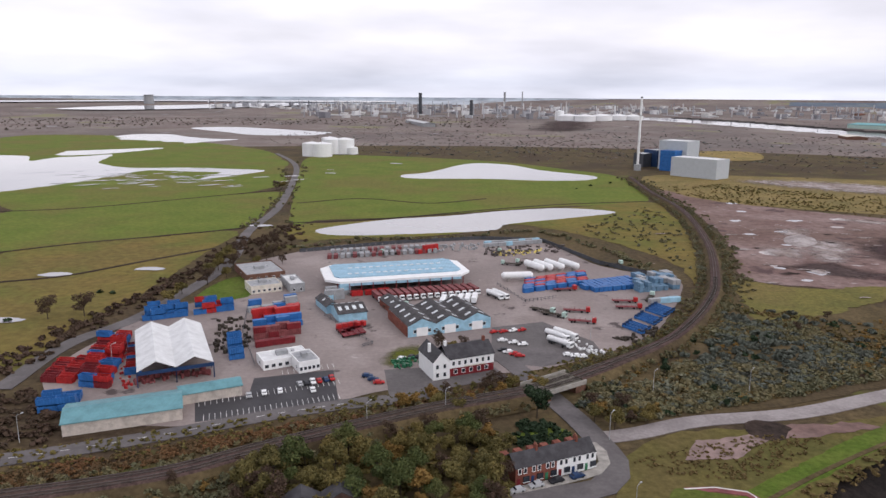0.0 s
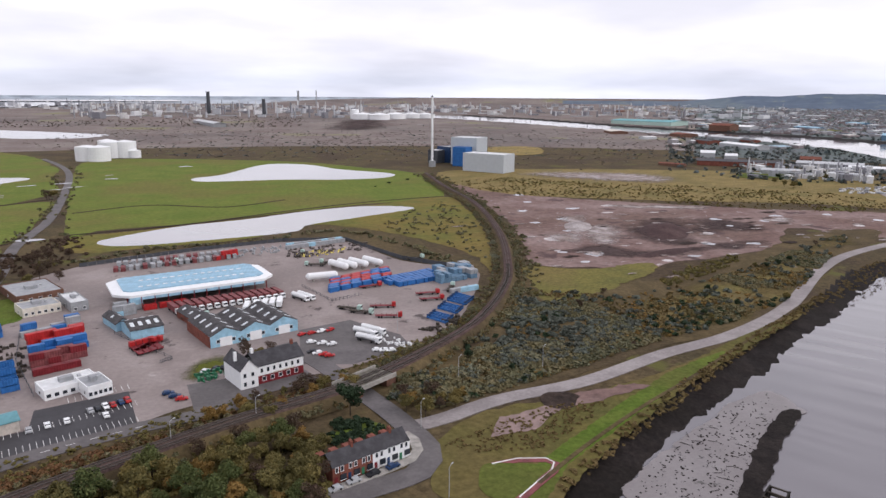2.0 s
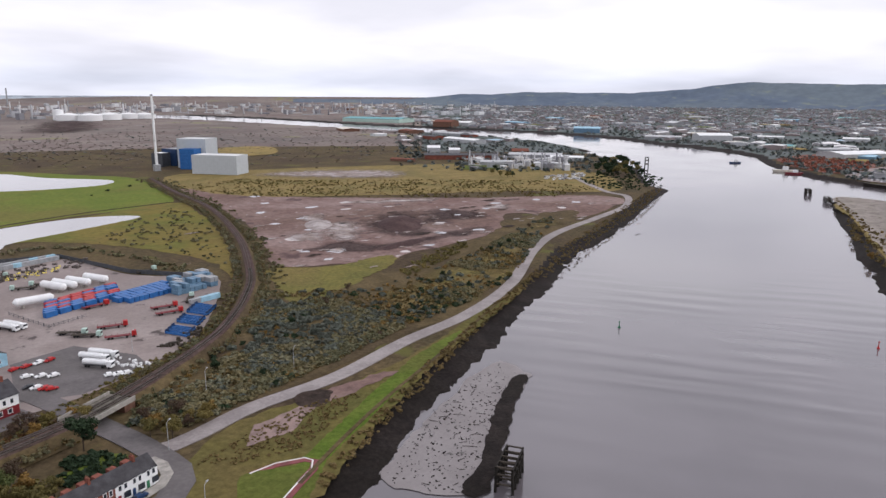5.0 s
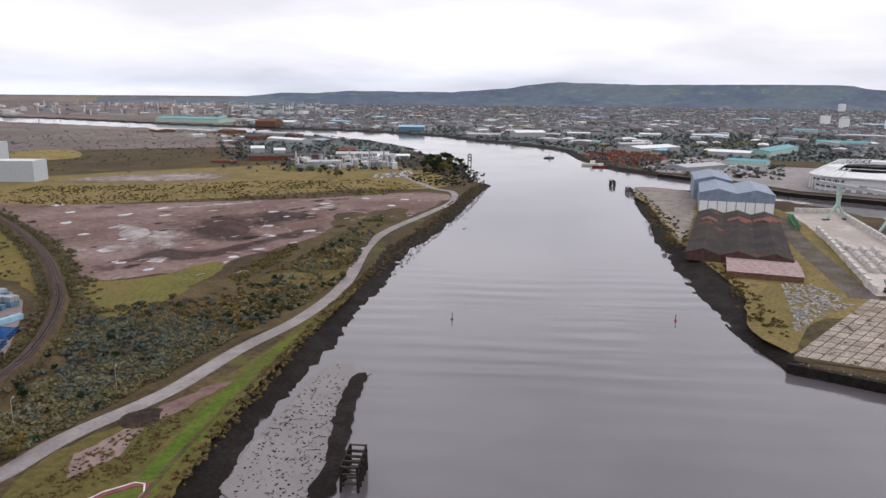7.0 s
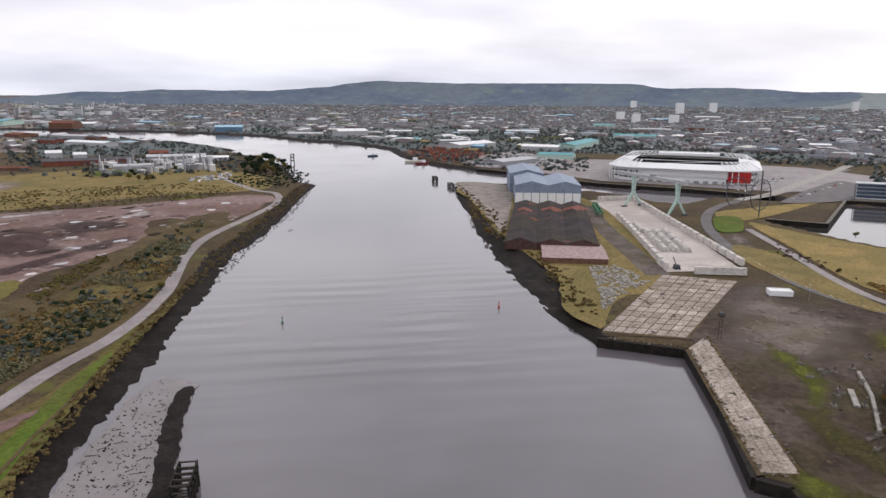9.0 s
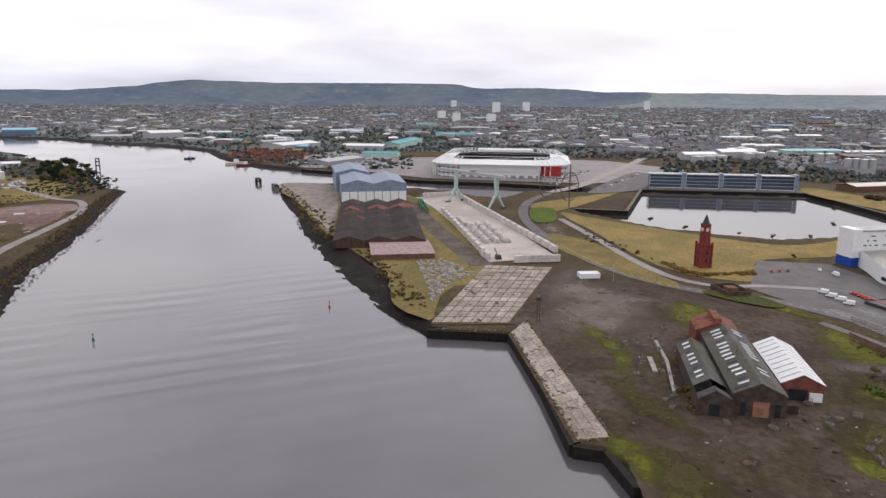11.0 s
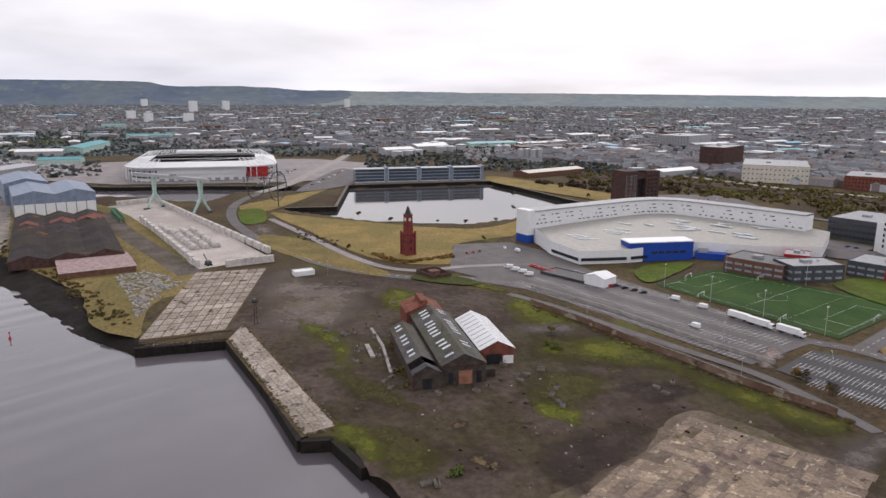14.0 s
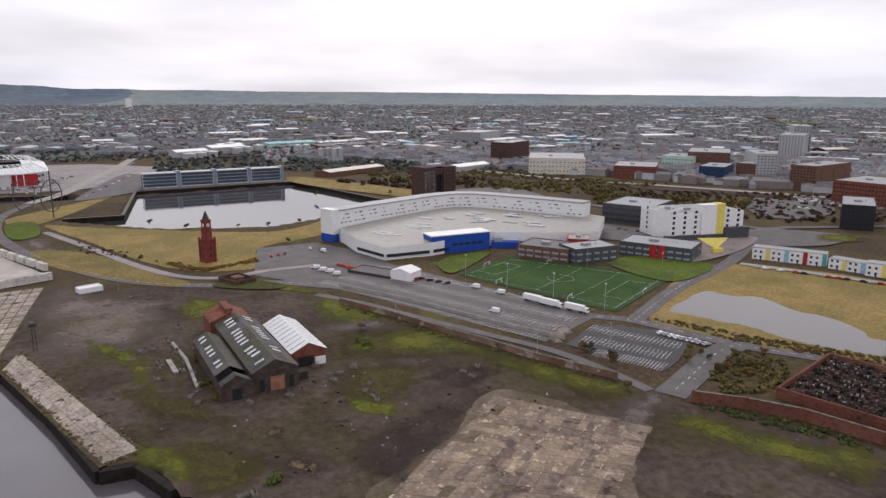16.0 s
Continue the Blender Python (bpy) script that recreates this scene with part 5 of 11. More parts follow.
rail_bridge()
ribbon("terrace_road", [(21.5, 166.5), (35.6, 168.2), (51.3, 172.4), (56.3, 178.5), (58.3, 186.8), (56.1, 201.3), (53.4, 213.1), (49.5, 226.3), (45.3, 240.8), (36.6, 267.3), (25.7, 291.5)], 8.5, "tarmac", 0.05, "grey tarmac street passing under the railway bridge")
ribbon("footway", [(24.1, 170.3), (34.7, 173.6), (43.3, 176.9), (51.5, 180.3), (55.1, 185.3), (55.8, 191.9), (53.9, 197.2)], 3.4, "concrete", 0.14, "pale footway round a terrace", "pavement")
ribbon("red_path", [(73.1, 170), (81.3, 170.3), (89.4, 167.8), (91.3, 164.9), (88.8, 161.4), (81.8, 156.9), (73.7, 151.3), (69.1, 148.7)], 2.6, "faded_red", 0.05, "narrow red surfaced cycle path", "path")
ribbon("path_edge_line", [(73.3, 170.6), (81.8, 171.2), (89.9, 168.7), (91.1, 165.9), (88.3, 161.8), (81.1, 157.3), (73.6, 152.1)], 0.5, "line_paint", 0.1, "white edge line along a path", "marking")
ribbon("embankment_path", [(81.8, 156.9), (99.7, 168.5), (120.2, 180.7), (143.7, 193.5), (170.3, 206.7), (205.1, 225.5), (249.5, 249.5), (307.8, 281)], 1.5, "scrub_floor", 0.02, "worn dirt path along the river bank", "path")
patch("rubble_ground", [(78.7, 189), (87.4, 199.9), (105.9, 202.6), (121.3, 205.3), (153.4, 206.9), (131.8, 198.4), (113.5, 195.9), (99.1, 189.7), (87.7, 187.6)], "brown_earth", 0.2, "scraped ground with pale rubble", 3.0, category="waste ground")
patch("spoil_heap", [(106.1, 206.5), (112.7, 211), (121.8, 206.1), (114.2, 197.1), (107.5, 199.3)], "dark_earth", 0.2, "dark tipped earth beside the road", 0.8, category="earth")
patch("path_lawn", [(70.8, 170.8), (80.3, 168.3), (87.8, 164.8), (83.2, 159.6), (72.5, 152.2), (64.9, 157.2)], "bright_grass", 0.2, "mown grass inside a path bend", 0.4, category="lawn")

# fields: ditches and hedge banks
for pts in ([(-374.2, 638.6), (-309.6, 661.4), (-234.3, 720.4), (-150, 791.4)], [(-279.2, 470.5), (-237.3, 501.5), (-186.4, 528.1), (-138.5, 557.9)], [(-235.2, 392.7), (-204.6, 407.5), (-172.5, 444.6), (-139.7, 481.6)], [(-117.5, 690.2), (-56, 721.4), (13.4, 690.6), (72.9, 722.1)], [(-102.8, 580.6), (-17.8, 605.3), (65.7, 648.6), (147.8, 683.6), (236.3, 702.9)]):
    ribbon("ditch", pts, 3.0, "dark_earth", 0.02, "narrow dark field ditch with reeds", "ditch")
rng = random.Random(5)
for i in range(70):
    p = Vector((-330.0, 905.0)) + Vector((rng.gauss(0, 75), rng.gauss(0, 48)))
    u, w_ = rng.uniform(5, 24), rng.uniform(1.0, 3.4)
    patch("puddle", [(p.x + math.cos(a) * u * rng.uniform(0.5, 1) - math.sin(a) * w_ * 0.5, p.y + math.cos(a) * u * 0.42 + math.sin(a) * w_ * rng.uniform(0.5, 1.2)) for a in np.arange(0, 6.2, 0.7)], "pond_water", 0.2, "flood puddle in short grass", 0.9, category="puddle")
for px in [(-213.5, 409), (-162.5, 422), (-116.2, 961.3), (-194.4, 322.7), (-31.7, 1100.7), (-127.1, 567.8)]:
    patch("puddle", [(px[0] + math.cos(a) * rng.uniform(7, 13), px[1] + math.sin(a) * rng.uniform(3, 6)) for a in np.arange(0, 6.2, 0.9)], "pond_water", 0.2, "flood puddle in short grass", 0.6, category="puddle")
rng = random.Random(9)
BF = (315.1, 462.7)
for i in range(110):
    p = Vector(BF) + Vector((rng.gauss(40, 95), rng.gauss(0, 60)))
    r = rng.uniform(1.2, 6)
    patch("rubble_patch", [(p.x + math.cos(a) * r * rng.uniform(0.6, 1.8), p.y + math.sin(a) * r * rng.uniform(0.3, 0.8)) for a in np.arange(0, 6.2, 0.8)], "pale_rubble" if i % 4 else "dark_earth", 0.2, "pale crushed concrete lying on bare ground", 0.7, category="rubble")

# buildings of the yard
shed("warehouse", [(-101.3, 242.8), (-76.5, 252.7), (-94.4, 299.4)], 6, 9.2, "navy_paint", "white_sheet", "open-fronted warehouse with a double white sheet roof", "warehouse", 2, open_sides=True)
shed("long_store", [(-110.4, 205.5), (-76.9, 216.8), (-82.4, 231.4)], 4.2, 6.0, "render_wall", "teal_sheet", "long low store with a teal sheet roof and pale walls", "store", 1, along=True)
shed("long_store", [(-81.1, 227.6), (-62, 235.8), (-64.7, 243.5)], 3.8, 5.2, "render_wall", "teal_sheet", "short low store with a teal sheet roof and pale walls", "store", 1, along=True)
shed("repair_shed", [(-3.6, 295.2), (34.4, 308.4), (26, 336.6)], 5.0, 8.0, "sky_blue_paint", "asbestos_roof", "three-gabled repair shed with pale blue front and dark roof", "shed", 3, 4, 1, "white_paint", nwin=6)
rx_, ry_, rrot_, rw_, rd_ = frame3([(-3.6, 295.2), (34.4, 308.4), (26, 336.6)])
side_ = thing("brick_flank", rx_, ry_, rrot_, "red brick flank wall of a repair shed", "wall")
slab(side_, "wall", -0.3, 0.3, 0, 0.0, rd_, 4.9, "red_brick")
shed("small_shed", [(-36.3, 316.4), (-23.3, 321.2), (-27.2, 337.6)], 4.2, 6.4, "sky_blue_paint", "asbestos_roof", "pale blue shed with a dark roof and rooflights", "shed", 1, 4, 0, along=True, nwin=3)
shed("small_shed", [(-43.8, 330.4), (-38, 333.1), (-41.6, 350.6)], 3.6, 5.6, "sky_blue_paint", "asbestos_roof", "low pale blue lean-to shed", "shed", 1, 1)
shed("small_shed", [(-12.3, 329.9), (-4, 333.4), (-8.9, 349)], 3.6, 5.4, "red_brick", "asbestos_roof", "low brick shed with a dark roof", "shed", 1, 2)
block("office_cabin", [(-59.1, 258), (-42.5, 266.2), (-44.8, 277.2)], 3.5, "white_paint", "white_sheet", "white flat-roofed site office", "office", 1, (7, 1, 0, 1), 1.6, 1.3)
block("office_cabin", [(-44.9, 254.9), (-37.4, 258.7), (-42.3, 270.2)], 4.2, "white_paint", "grey_paint", "small white two-storey gate office", "office", 1, (5, 2, 0, 2), 1.2, 1.3, z0=1.2)
block("office_block", [(-88.1, 365), (-72.9, 372.5), (-76.5, 386.7)], 4.0, "cream_paint", "grey_paint", "low cream yard office", "office", 1, (6, 1, 0, 1), 1.4, 1.2)
block("office_block", [(-96.4, 390.6), (-76.4, 400.5), (-83.7, 431.3)], 3.8, "brown_brick", "grey_paint", "low brick yard building with a littered flat roof", "office", 1, (5, 1, 0, 1), 1.4, 1.2)
block("office_block", [(-67.9, 368), (-60.5, 371.2), (-64.4, 392.7)], 4.5, "grey_paint", "white_sheet", "small grey switch house", "office", 1, (2, 1, 0, 1), 1.4, 1.2)


def canopy():
    """The long loading hall: a white-edged roof with clipped corners round a blue middle, on posts."""
    x, y, rot, w, d = frame3([(-41.5, 362), (26.3, 377.9), (24.8, 418.2)])
    root = thing("loading_hall", x, y, rot, "long loading hall with a white-edged blue roof", "warehouse")
    x0, x1, y0, y1, c = -6.0, w + 6.0, 0.6, d + 0.5, 7.0
    ring = [(x0 + c, y0), (x1 - c, y0), (x1, y0 + c), (x1, y1 - c), (x1 - c, y1), (x0 + c, y1), (x0, y1 - c), (x0, y0 + c)]
    m = 4.2
    inner = [(x0 + c + 1.2, y0 + m), (x1 - c - 1.2, y0 + m), (x1 - m - 1, y0 + c + 0.5), (x1 - m - 1, y1 - c - 0.5), (x1 - c - 1.2, y1 - m), (x0 + c + 1.2, y1 - m), (x0 + m + 1, y1 - c - 0.5), (x0 + m + 1, y0 + c + 0.5)]
    bm = bmesh.new()
    lo = [bm.verts.new((a, b, 6.3)) for a, b in ring]
    hi = [bm.verts.new((a, b, 7.5)) for a, b in ring]
    mid = [bm.verts.new((a, b, 8.3)) for a, b in inner]
    for i in range(8):
        j = (i + 1) % 8
        bm.faces.new((lo[i], lo[j], hi[j], hi[i]))
        bm.faces.new((hi[i], hi[j], mid[j], mid[i]))
    bm.faces.new(lo[::-1])
    part("roof_edge", bm, "white_paint", root, "white roof edge")
    bm = bmesh.new()
    a = [bm.verts.new((p, q, 8.3)) for p, q in inner]
    b = [bm.verts.new((p, q, 8.75)) for p, q in inner]
    for i in range(8):
        bm.faces.new((a[i], a[(i + 1) % 8], b[(i + 1) % 8], b[i]))
    bm.faces.new(b)
    part("roof", bm, "blue_sheet", root, "blue roof sheeting")
    for i in range(14):
        for k, yy in enumerate((0.3, 0.62)):
            px_, py_ = 8 + (w - 16) * (i + 0.5 * k) / 13.5, d * yy
            slab(root, "rooflight", px_ - 1.1, py_ - 0.7, 8.75, px_ + 1.1, py_ + 0.7, 8.95, "rooflight")
    slab(root, "fascia", x0 + c, y0 - 0.15, 4.9, x1 - c, y0 + 0.1, 6.3, "sky_blue_paint", "pale blue fascia")
    for i in range(12):
        for yy in (0.2, d - 0.2):
            slab(root, "post", w * i / 11 - 0.2, yy - 0.2, 0, w * i / 11 + 0.2, yy + 0.2, 6.3, "maroon_paint")
    slab(root, "back_wall", 2, d * 0.55, 0, w - 2, d * 0.55 + 0.3, 6.3, "maroon_paint", "dark red inner wall")


canopy()


def pub():
    x, y, rot, w, d = frame3([(12.1, 250.3), (30.2, 257.2), (28.3, 267.4)])
    d = 11.0
    root = thing("public_house", x, y, rot, "white and maroon two-storey public house with a dark slate roof", "public house")
    h = 7.2
    slab(root, "ground_floor", 0, 0, 0, w, d, 3.3, "maroon_paint", "maroon painted ground floor")
    slab(root, "upper_floor", -0.05, -0.05, 3.3, w + 0.05, d + 0.05, h, "white_paint", "white rendered upper floor")
    bm = bmesh.new()
    gable_roof(bm, 0, d, -w, 0, h, h + 3.6)
    ob = part("roof", bm, "slate", root)
    ob.rotation_euler = (0, 0, math.pi / 2)
    ob.location = (0, 0, 0)
    bm = bmesh.new()
    gable_walls(bm, 0, d, -w, 0, h, h + 3.5)
    bmesh.ops.delete(bm, geom=[v for v in bm.verts if v.co.z < 0.1], context="VERTS")
    # wing with its own gable to the street
    ob = part("gable_wall", bm, "white_paint", root)
    ob.rotation_euler = (0, 0, math.pi / 2)
    bm = bmesh.new()
    gable_walls(bm, -6.5, 0.2, -1.2, d + 3, 7.4, 11.0)
    part("wing_wall", bm, "white_paint", root, "white rendered wing")
    bm = bmesh.new()
    gable_roof(bm, -6.5, 0.2, -1.2, d + 3, 7.4, 11.0, 0.3)
    part("wing_roof", bm, "slate", root)
    for xx in (-5.5, 1.0, w - 2):
        slab(root, "chimney", xx - 0.5, d * 0.5 - 0.5, h + 2, xx + 0.5, d * 0.5 + 0.5, h + 5.4, "white_paint" if xx < 2 else "red_brick")
    windows(root, "S", w, d, 7, 1, 4.4, 1, 1.1, 1.6, margin=1)
    windows(root, "S", w, d, 5, 1, 1.1, 1, 1.4, 1.5, margin=1.5)
    for k, zz in ((-4.9, 1.2), (-1.9, 1.2), (-4.9, 4.5), (-1.9, 4.5)):
        slab(root, "window", k - 0.5, -1.32, zz, k + 0.5, -1.2, zz + 1.5, "window_glass")
    slab(root, "sign_board", w * 0.35, -0.2, 3.3, w * 0.8, -0.06, 3.75, "cream_paint", "long cream fascia board")


pub()


def terrace():
    x, y, rot, w, d = frame3([(27.1, 173.3), (51.8, 182.8), (51.7, 192)])
    d, h, n = 7.6, 5.0, 6
    root0 = (x, y, rot)
    for i in range(n):
        hw = w / n
        hx, hy = x + math.cos(rot) * hw * i, y + math.sin(rot) * hw * i
        light = i >= n - 2 or i == 3
        root = thing("terraced_house", hx, hy, rot, "white rendered end terrace house with slate roof" if light else "red brick terraced house with slate roof", "house", "riverside terrace")
        slab(root, "wall", 0, 0, 0, hw - 0.01, d, h, "white_paint" if light else "red_brick")
        bm = bmesh.new()
        gable_roof(bm, 0, d, -hw + 0.02, 0, h, h + 2.9, 0.02)
        r = part("roof", bm, "slate", root)
        r.rotation_euler = (0, 0, math.pi / 2)
        bm = bmesh.new()
        gable_walls(bm, 0, d, -hw + 0.1, -0.05, h, h + 2.7)
        bmesh.ops.delete(bm, geom=[v for v in bm.verts if v.co.z < 0.1], context="VERTS")
        g = part("gable", bm, "red_brick", root)
        g.rotation_euler = (0, 0, math.pi / 2)
        c = i % 3 == 1 and slab(root, "chimney", hw - 0.8, d / 2 - 0.7, h + 2.0, hw - 0.1, d / 2 + 0.7, h + 4.4, "red_brick")
        for k in range(3 if c else 0):
            bm = bmesh.new()
            tube(bm, (hw - 0.45, d / 2 - 0.45 + 0.45 * k, h + 4.4), (hw - 0.45, d / 2 - 0.45 + 0.45 * k, h + 4.9), 0.13, 0.1, 8)
            part("chimney_pot", bm, "orange_brick", c)
        windows(root, "S", hw, d, 2, 1, 3.5, 1, 0.95, 1.5, margin=0.5)
        slab(root, "door", 0.6, -0.1, 0.1, 1.55, 0.05, 2.2, ("maroon_paint", "navy_paint", "green_paint")[i % 3])
        slab(root, "bay_window", 2.4, -0.35, 0.9, 4.3, 0.0, 2.5, "window_glass")
        slab(root, "sill", 2.3, -0.42, 0.75, 4.4, 0.0, 0.9, "white_paint")
        slab(root, "rear_wing", 1.0, d, 0, hw - 1.2, d + 4, 4.6, "red_brick")
    return root0


terrace()
shed("villa", [(-33.4, 157.4), (-14, 161.2), (-16.7, 166.9)], 4.0, 7.0, "dark_brick", "slate", "old brick house with a slate roof among trees", "house", 2, along=False)

# power station on the horizon road
block("turbine_hall", [(346.7, 943.5), (387.3, 891.1), (411.4, 912.4)], 25.1, "grey_sheet", "white_sheet", "long pale grey sheet-clad power station hall", "power station", 0, plant=False)
block("boiler_house", [(361.2, 1037.2), (390.7, 1003.7), (414.2, 1032.5)], 41.6, "grey_sheet", "white_sheet", "tall pale grey boiler house", "power station", 0, plant=False)
block("filter_house", [(353.5, 1081.9), (365.7, 1055.3), (380.9, 1090.6)], 24.8, "navy_paint", "grey_paint", "dark blue clad plant block", "power station", 0, plant=False)
block("cooling_hall", [(334.1, 1070.2), (344.6, 1055.1), (364.5, 1098.2)], 19.9, "dark_grey_paint", "white_paint", "dark louvred condenser block with a pale roof", "power station", 0, plant=False)
block("blue_annexe", [(354.7, 1011.2), (370.0, 994.5), (381.5, 1017.8)], 28.5, "blue_paint", "blue_paint", "bright blue clad bay", "power station", 0, plant=False)


def chimney():
    x, y = (321.4, 1008.3)
    root = thing("chimney", x, y, 0, "tall slim white steel chimney", "chimney")
    h = 104.2
    bm = bmesh.new()
    tube(bm, (0, 0, 0), (0, 0, h), 1.9, 1.4, 20)
    part("shaft", bm, "white_paint", root)
    bm = bmesh.new()
    tube(bm, (0, 0, h - 1), (0, 0, h + 0.6), 1.6, 1.6, 20)
    part("rim", bm, "dark_grey_paint", root)
    for z in (h * 0.4, h * 0.75):
        bm = bmesh.new()
        tube(bm, (0, 0, z), (0, 0, z + 0.8), 2.3, 2.3, 20)
        part("platform", bm, "grey_paint", root)
    slab(root, "base", -4, -4, 0, 4, 4, 9, "grey_paint")


chimney()


def tank(x, y, r, h, material="white_paint", label="white cylindrical storage tank", group="tank farm"):
    root = thing("storage_tank", x, y, 0, label, "tank", group)
    bm = bmesh.new()
    tube(bm, (0, 0, 0), (0, 0, h), r, r, 28)
    part("shell", bm, material, root)
    bm = bmesh.new()
    tube(bm, (0, 0, h), (0, 0, h + r * 0.16), r * 1.01, r * 0.1, 28)
    part("roof", bm, material, root)
    bm = bmesh.new()
    for i in range(12):
        a = 0.5 + i * 0.12
        box(bm, math.cos(a) * (r + 0.4), math.sin(a) * (r + 0.4), h * i / 12, 0.8, 0.8, 0.15, a)
    part("stair", bm, "steel", root)


for px, r, h in (((-180.7, 1241.4), 17, 22), ((-161.6, 1230.5), 17, 22), ((-150, 1291.2), 18, 26), ((-129.6, 1292), 18, 26), ((-160.7, 1329.7), 15, 26), ((-114.2, 1280), 10, 12)):
    tank(*px, r, h)

# small storage vessels and pipework by the yard
bullet = thing("gas_vessel", 0, 0, 0, "white horizontal pressure vessel on saddles", "tank", "white pressure vessels")
bm = bmesh.new()
tube(bm, (-8, 0, 3.2), (8, 0, 3.2), 2.0, 2.0, 18)
for s in (-1, 1):
    tube(bm, (s * 8, 0, 3.2), (s * 9.3, 0, 3.2), 2.0, 0.8, 18)
part("vessel", bm, "white_paint", bullet)
for s in (-5, 5):
    slab(bullet, "saddle", s - 0.4, -1.6, 0, s + 0.4, 1.6, 1.9, "concrete")
A = ((94.8, 417.3), (85.4, 416), (78.2, 414.7), (72.4, 413.3))
ANG = math.degrees(math.atan2((100.5, 414.4)[1] - (91.5, 432.2)[1], (100.5, 414.4)[0] - (91.5, 432.2)[0]))
scatter(bullet, [(p[0], p[1] + 3, ANG) for p in A])
scatter(bullet, [(*(58.6, 392.1), 4)])
drop_proto(bullet)

# containers and skips in rows
PAINTS = {c: container(c + "_paint" if c != "faded_red" else c, 6.1) for c in ("blue", "red", "grey", "faded_red", "maroon", "sky_blue", "steel_blue")}
SKIPS = {c: container(c + "_paint", 6.0, 2.4, 2.2, True) for c in ("blue", "red", "maroon")}
rng = random.Random(3)


def rows_of(protos, quad, nu, nv, label, group, turn=0.0, stack=1, skip=0.06):
    """nu x nv containers over a quadrilateral of ground, each of a colour drawn by lot, some stacked."""
    a, b, c, d = (Vector(p) for p in quad)
    ang = math.degrees(math.atan2(*(b - a).yx)) + turn
    for i in range(nu):
        for j in range(nv):
            if rng.random() < skip:
                continue
            s, t = (i + 0.5) / nu, (j + 0.5) / nv
            p = a.lerp(b, s).lerp(d.lerp(c, s), t)
            for k in range(rng.randint(1, stack)):
                col = rng.choice(protos)
                src = (SKIPS if "skip" in group else PAINTS)[col]
                ob = copy_thing(src, pose(p.x + rng.uniform(-0.3, 0.3), p.y + rng.uniform(-0.3, 0.3), 0.12 + k * 2.62, 0, 0, ang + rng.uniform(-2, 2)))
                tagged(ob, label % col.replace("_", " "), "container", group)


rows_of(["red", "maroon", "red"], [(-139.5, 249), (-126.4, 247.1), (-129.5, 272), (-141.9, 268)], 2, 9, "%s steel open skip on the yard", "red skips in stacks", 0, 1, 0.02)
rows_of(["red", "red", "maroon", "blue"], [(-122.6, 244), (-111.2, 241.7), (-126.5, 303), (-139, 298)], 2, 21, "%s steel open skip on the yard", "red skips in stacks", 0, 2, 0.03)
rows_of(["blue"], [(-126.5, 222), (-115.5, 225), (-118.6, 237), (-129, 234)], 2, 4, "%s steel open skip beside a store", "blue skips in stacks", 0, 2)
rows_of(["red", "blue", "maroon"], [(-107.4, 248), (-103.4, 249.6), (-117, 288), (-121, 286)], 1, 12, "%s steel open skip beside the warehouse", "blue skips in stacks", 0, 1, 0.25)
rows_of(["blue"], [(-127.2, 318.1), (-110.2, 326.3), (-116.5, 342), (-131, 339.4)], 5, 3, "%s steel open skip beside the hedge", "blue skips in stacks", 0, 2)
rows_of(["blue", "red", "blue"], [(-106.7, 328), (-90.4, 335), (-95.1, 351.5), (-111, 346.8)], 4, 3, "%s steel open skip on the yard", "blue skips in stacks", 0, 2)
rows_of(["blue"], [(-75.2, 268.5), (-69.7, 270.8), (-76.5, 292.4), (-81, 291)], 1, 6, "%s steel open skip on the yard", "blue skips in stacks", 0, 2)
for row, cols in (([(-82, 332.1), (-60.4, 342.9), (-61.6, 349.9), (-83.5, 338.6)], ["red", "grey", "blue"]), ([(-76.4, 317.1), (-57, 327.1), (-58, 333.4), (-77.8, 323.1)], ["red"]), ([(-73, 304.2), (-53.6, 312.6), (-54.5, 318.4), (-74.3, 309.7)], ["blue", "blue"]), ([(-70.2, 293.7), (-52.2, 300.7), (-53.1, 306.1), (-71.3, 298.8)], ["maroon", "faded_red"])):
    rows_of(cols, row, 4, 2, "%s steel container stacked in a row", "yard container rows", 0, 2)
rows_of(["maroon"], [(-67, 282.4), (-52.6, 288.3), (-53.5, 293.3), (-68.1, 287.2)], 3, 1, "%s steel container in a row", "yard container rows")
rows_of(["red", "red"], [(-34.5, 355.6), (-14, 362.7), (-14.4, 373.9), (-35.5, 366.3)], 3, 1, "%s sheeted load beside the hall", "parked trailers", 0)
rows_of(["sky_blue", "grey"], [(-45.7, 350.6), (-34.5, 355.6), (-37.2, 368.6), (-47.4, 364.3)], 3, 2, "%s steel container stacked in a row", "yard container rows", 0, 2)
rows_of(["faded_red", "grey", "grey"], [(-58.8, 443.3), (14.8, 462.3), (15.6, 489.6), (-58.5, 471.8)], 18, 2, "%s container stored behind the hall", "back row containers", 80)
rows_of(["red"], [(1.4, 454), (14.8, 462.3), (13.4, 480.2), (1.5, 473)], 3, 1, "bright %s sheeted stack behind the hall", "back row containers", 0, 2)
rows_of(["grey", "sky_blue", "grey"], [(47.1, 479.9), (91.7, 494.8), (89.7, 507), (50.6, 495.2)], 8, 2, "%s stacked steel crates", "back row containers", 0)
rows_of(["blue", "red", "red", "blue"], [(57.8, 364.8), (97.5, 381.6), (102, 407.4), (63, 388.3)], 6, 7, "%s steel container in the stacking ground", "stacking ground", 0, 1)
rows_of(["blue"], [(90.2, 364.3), (120.8, 372.9), (125.5, 393.7), (94.3, 381.7)], 11, 3, "%s steel container in the stacking ground", "stacking ground", 90, 1)
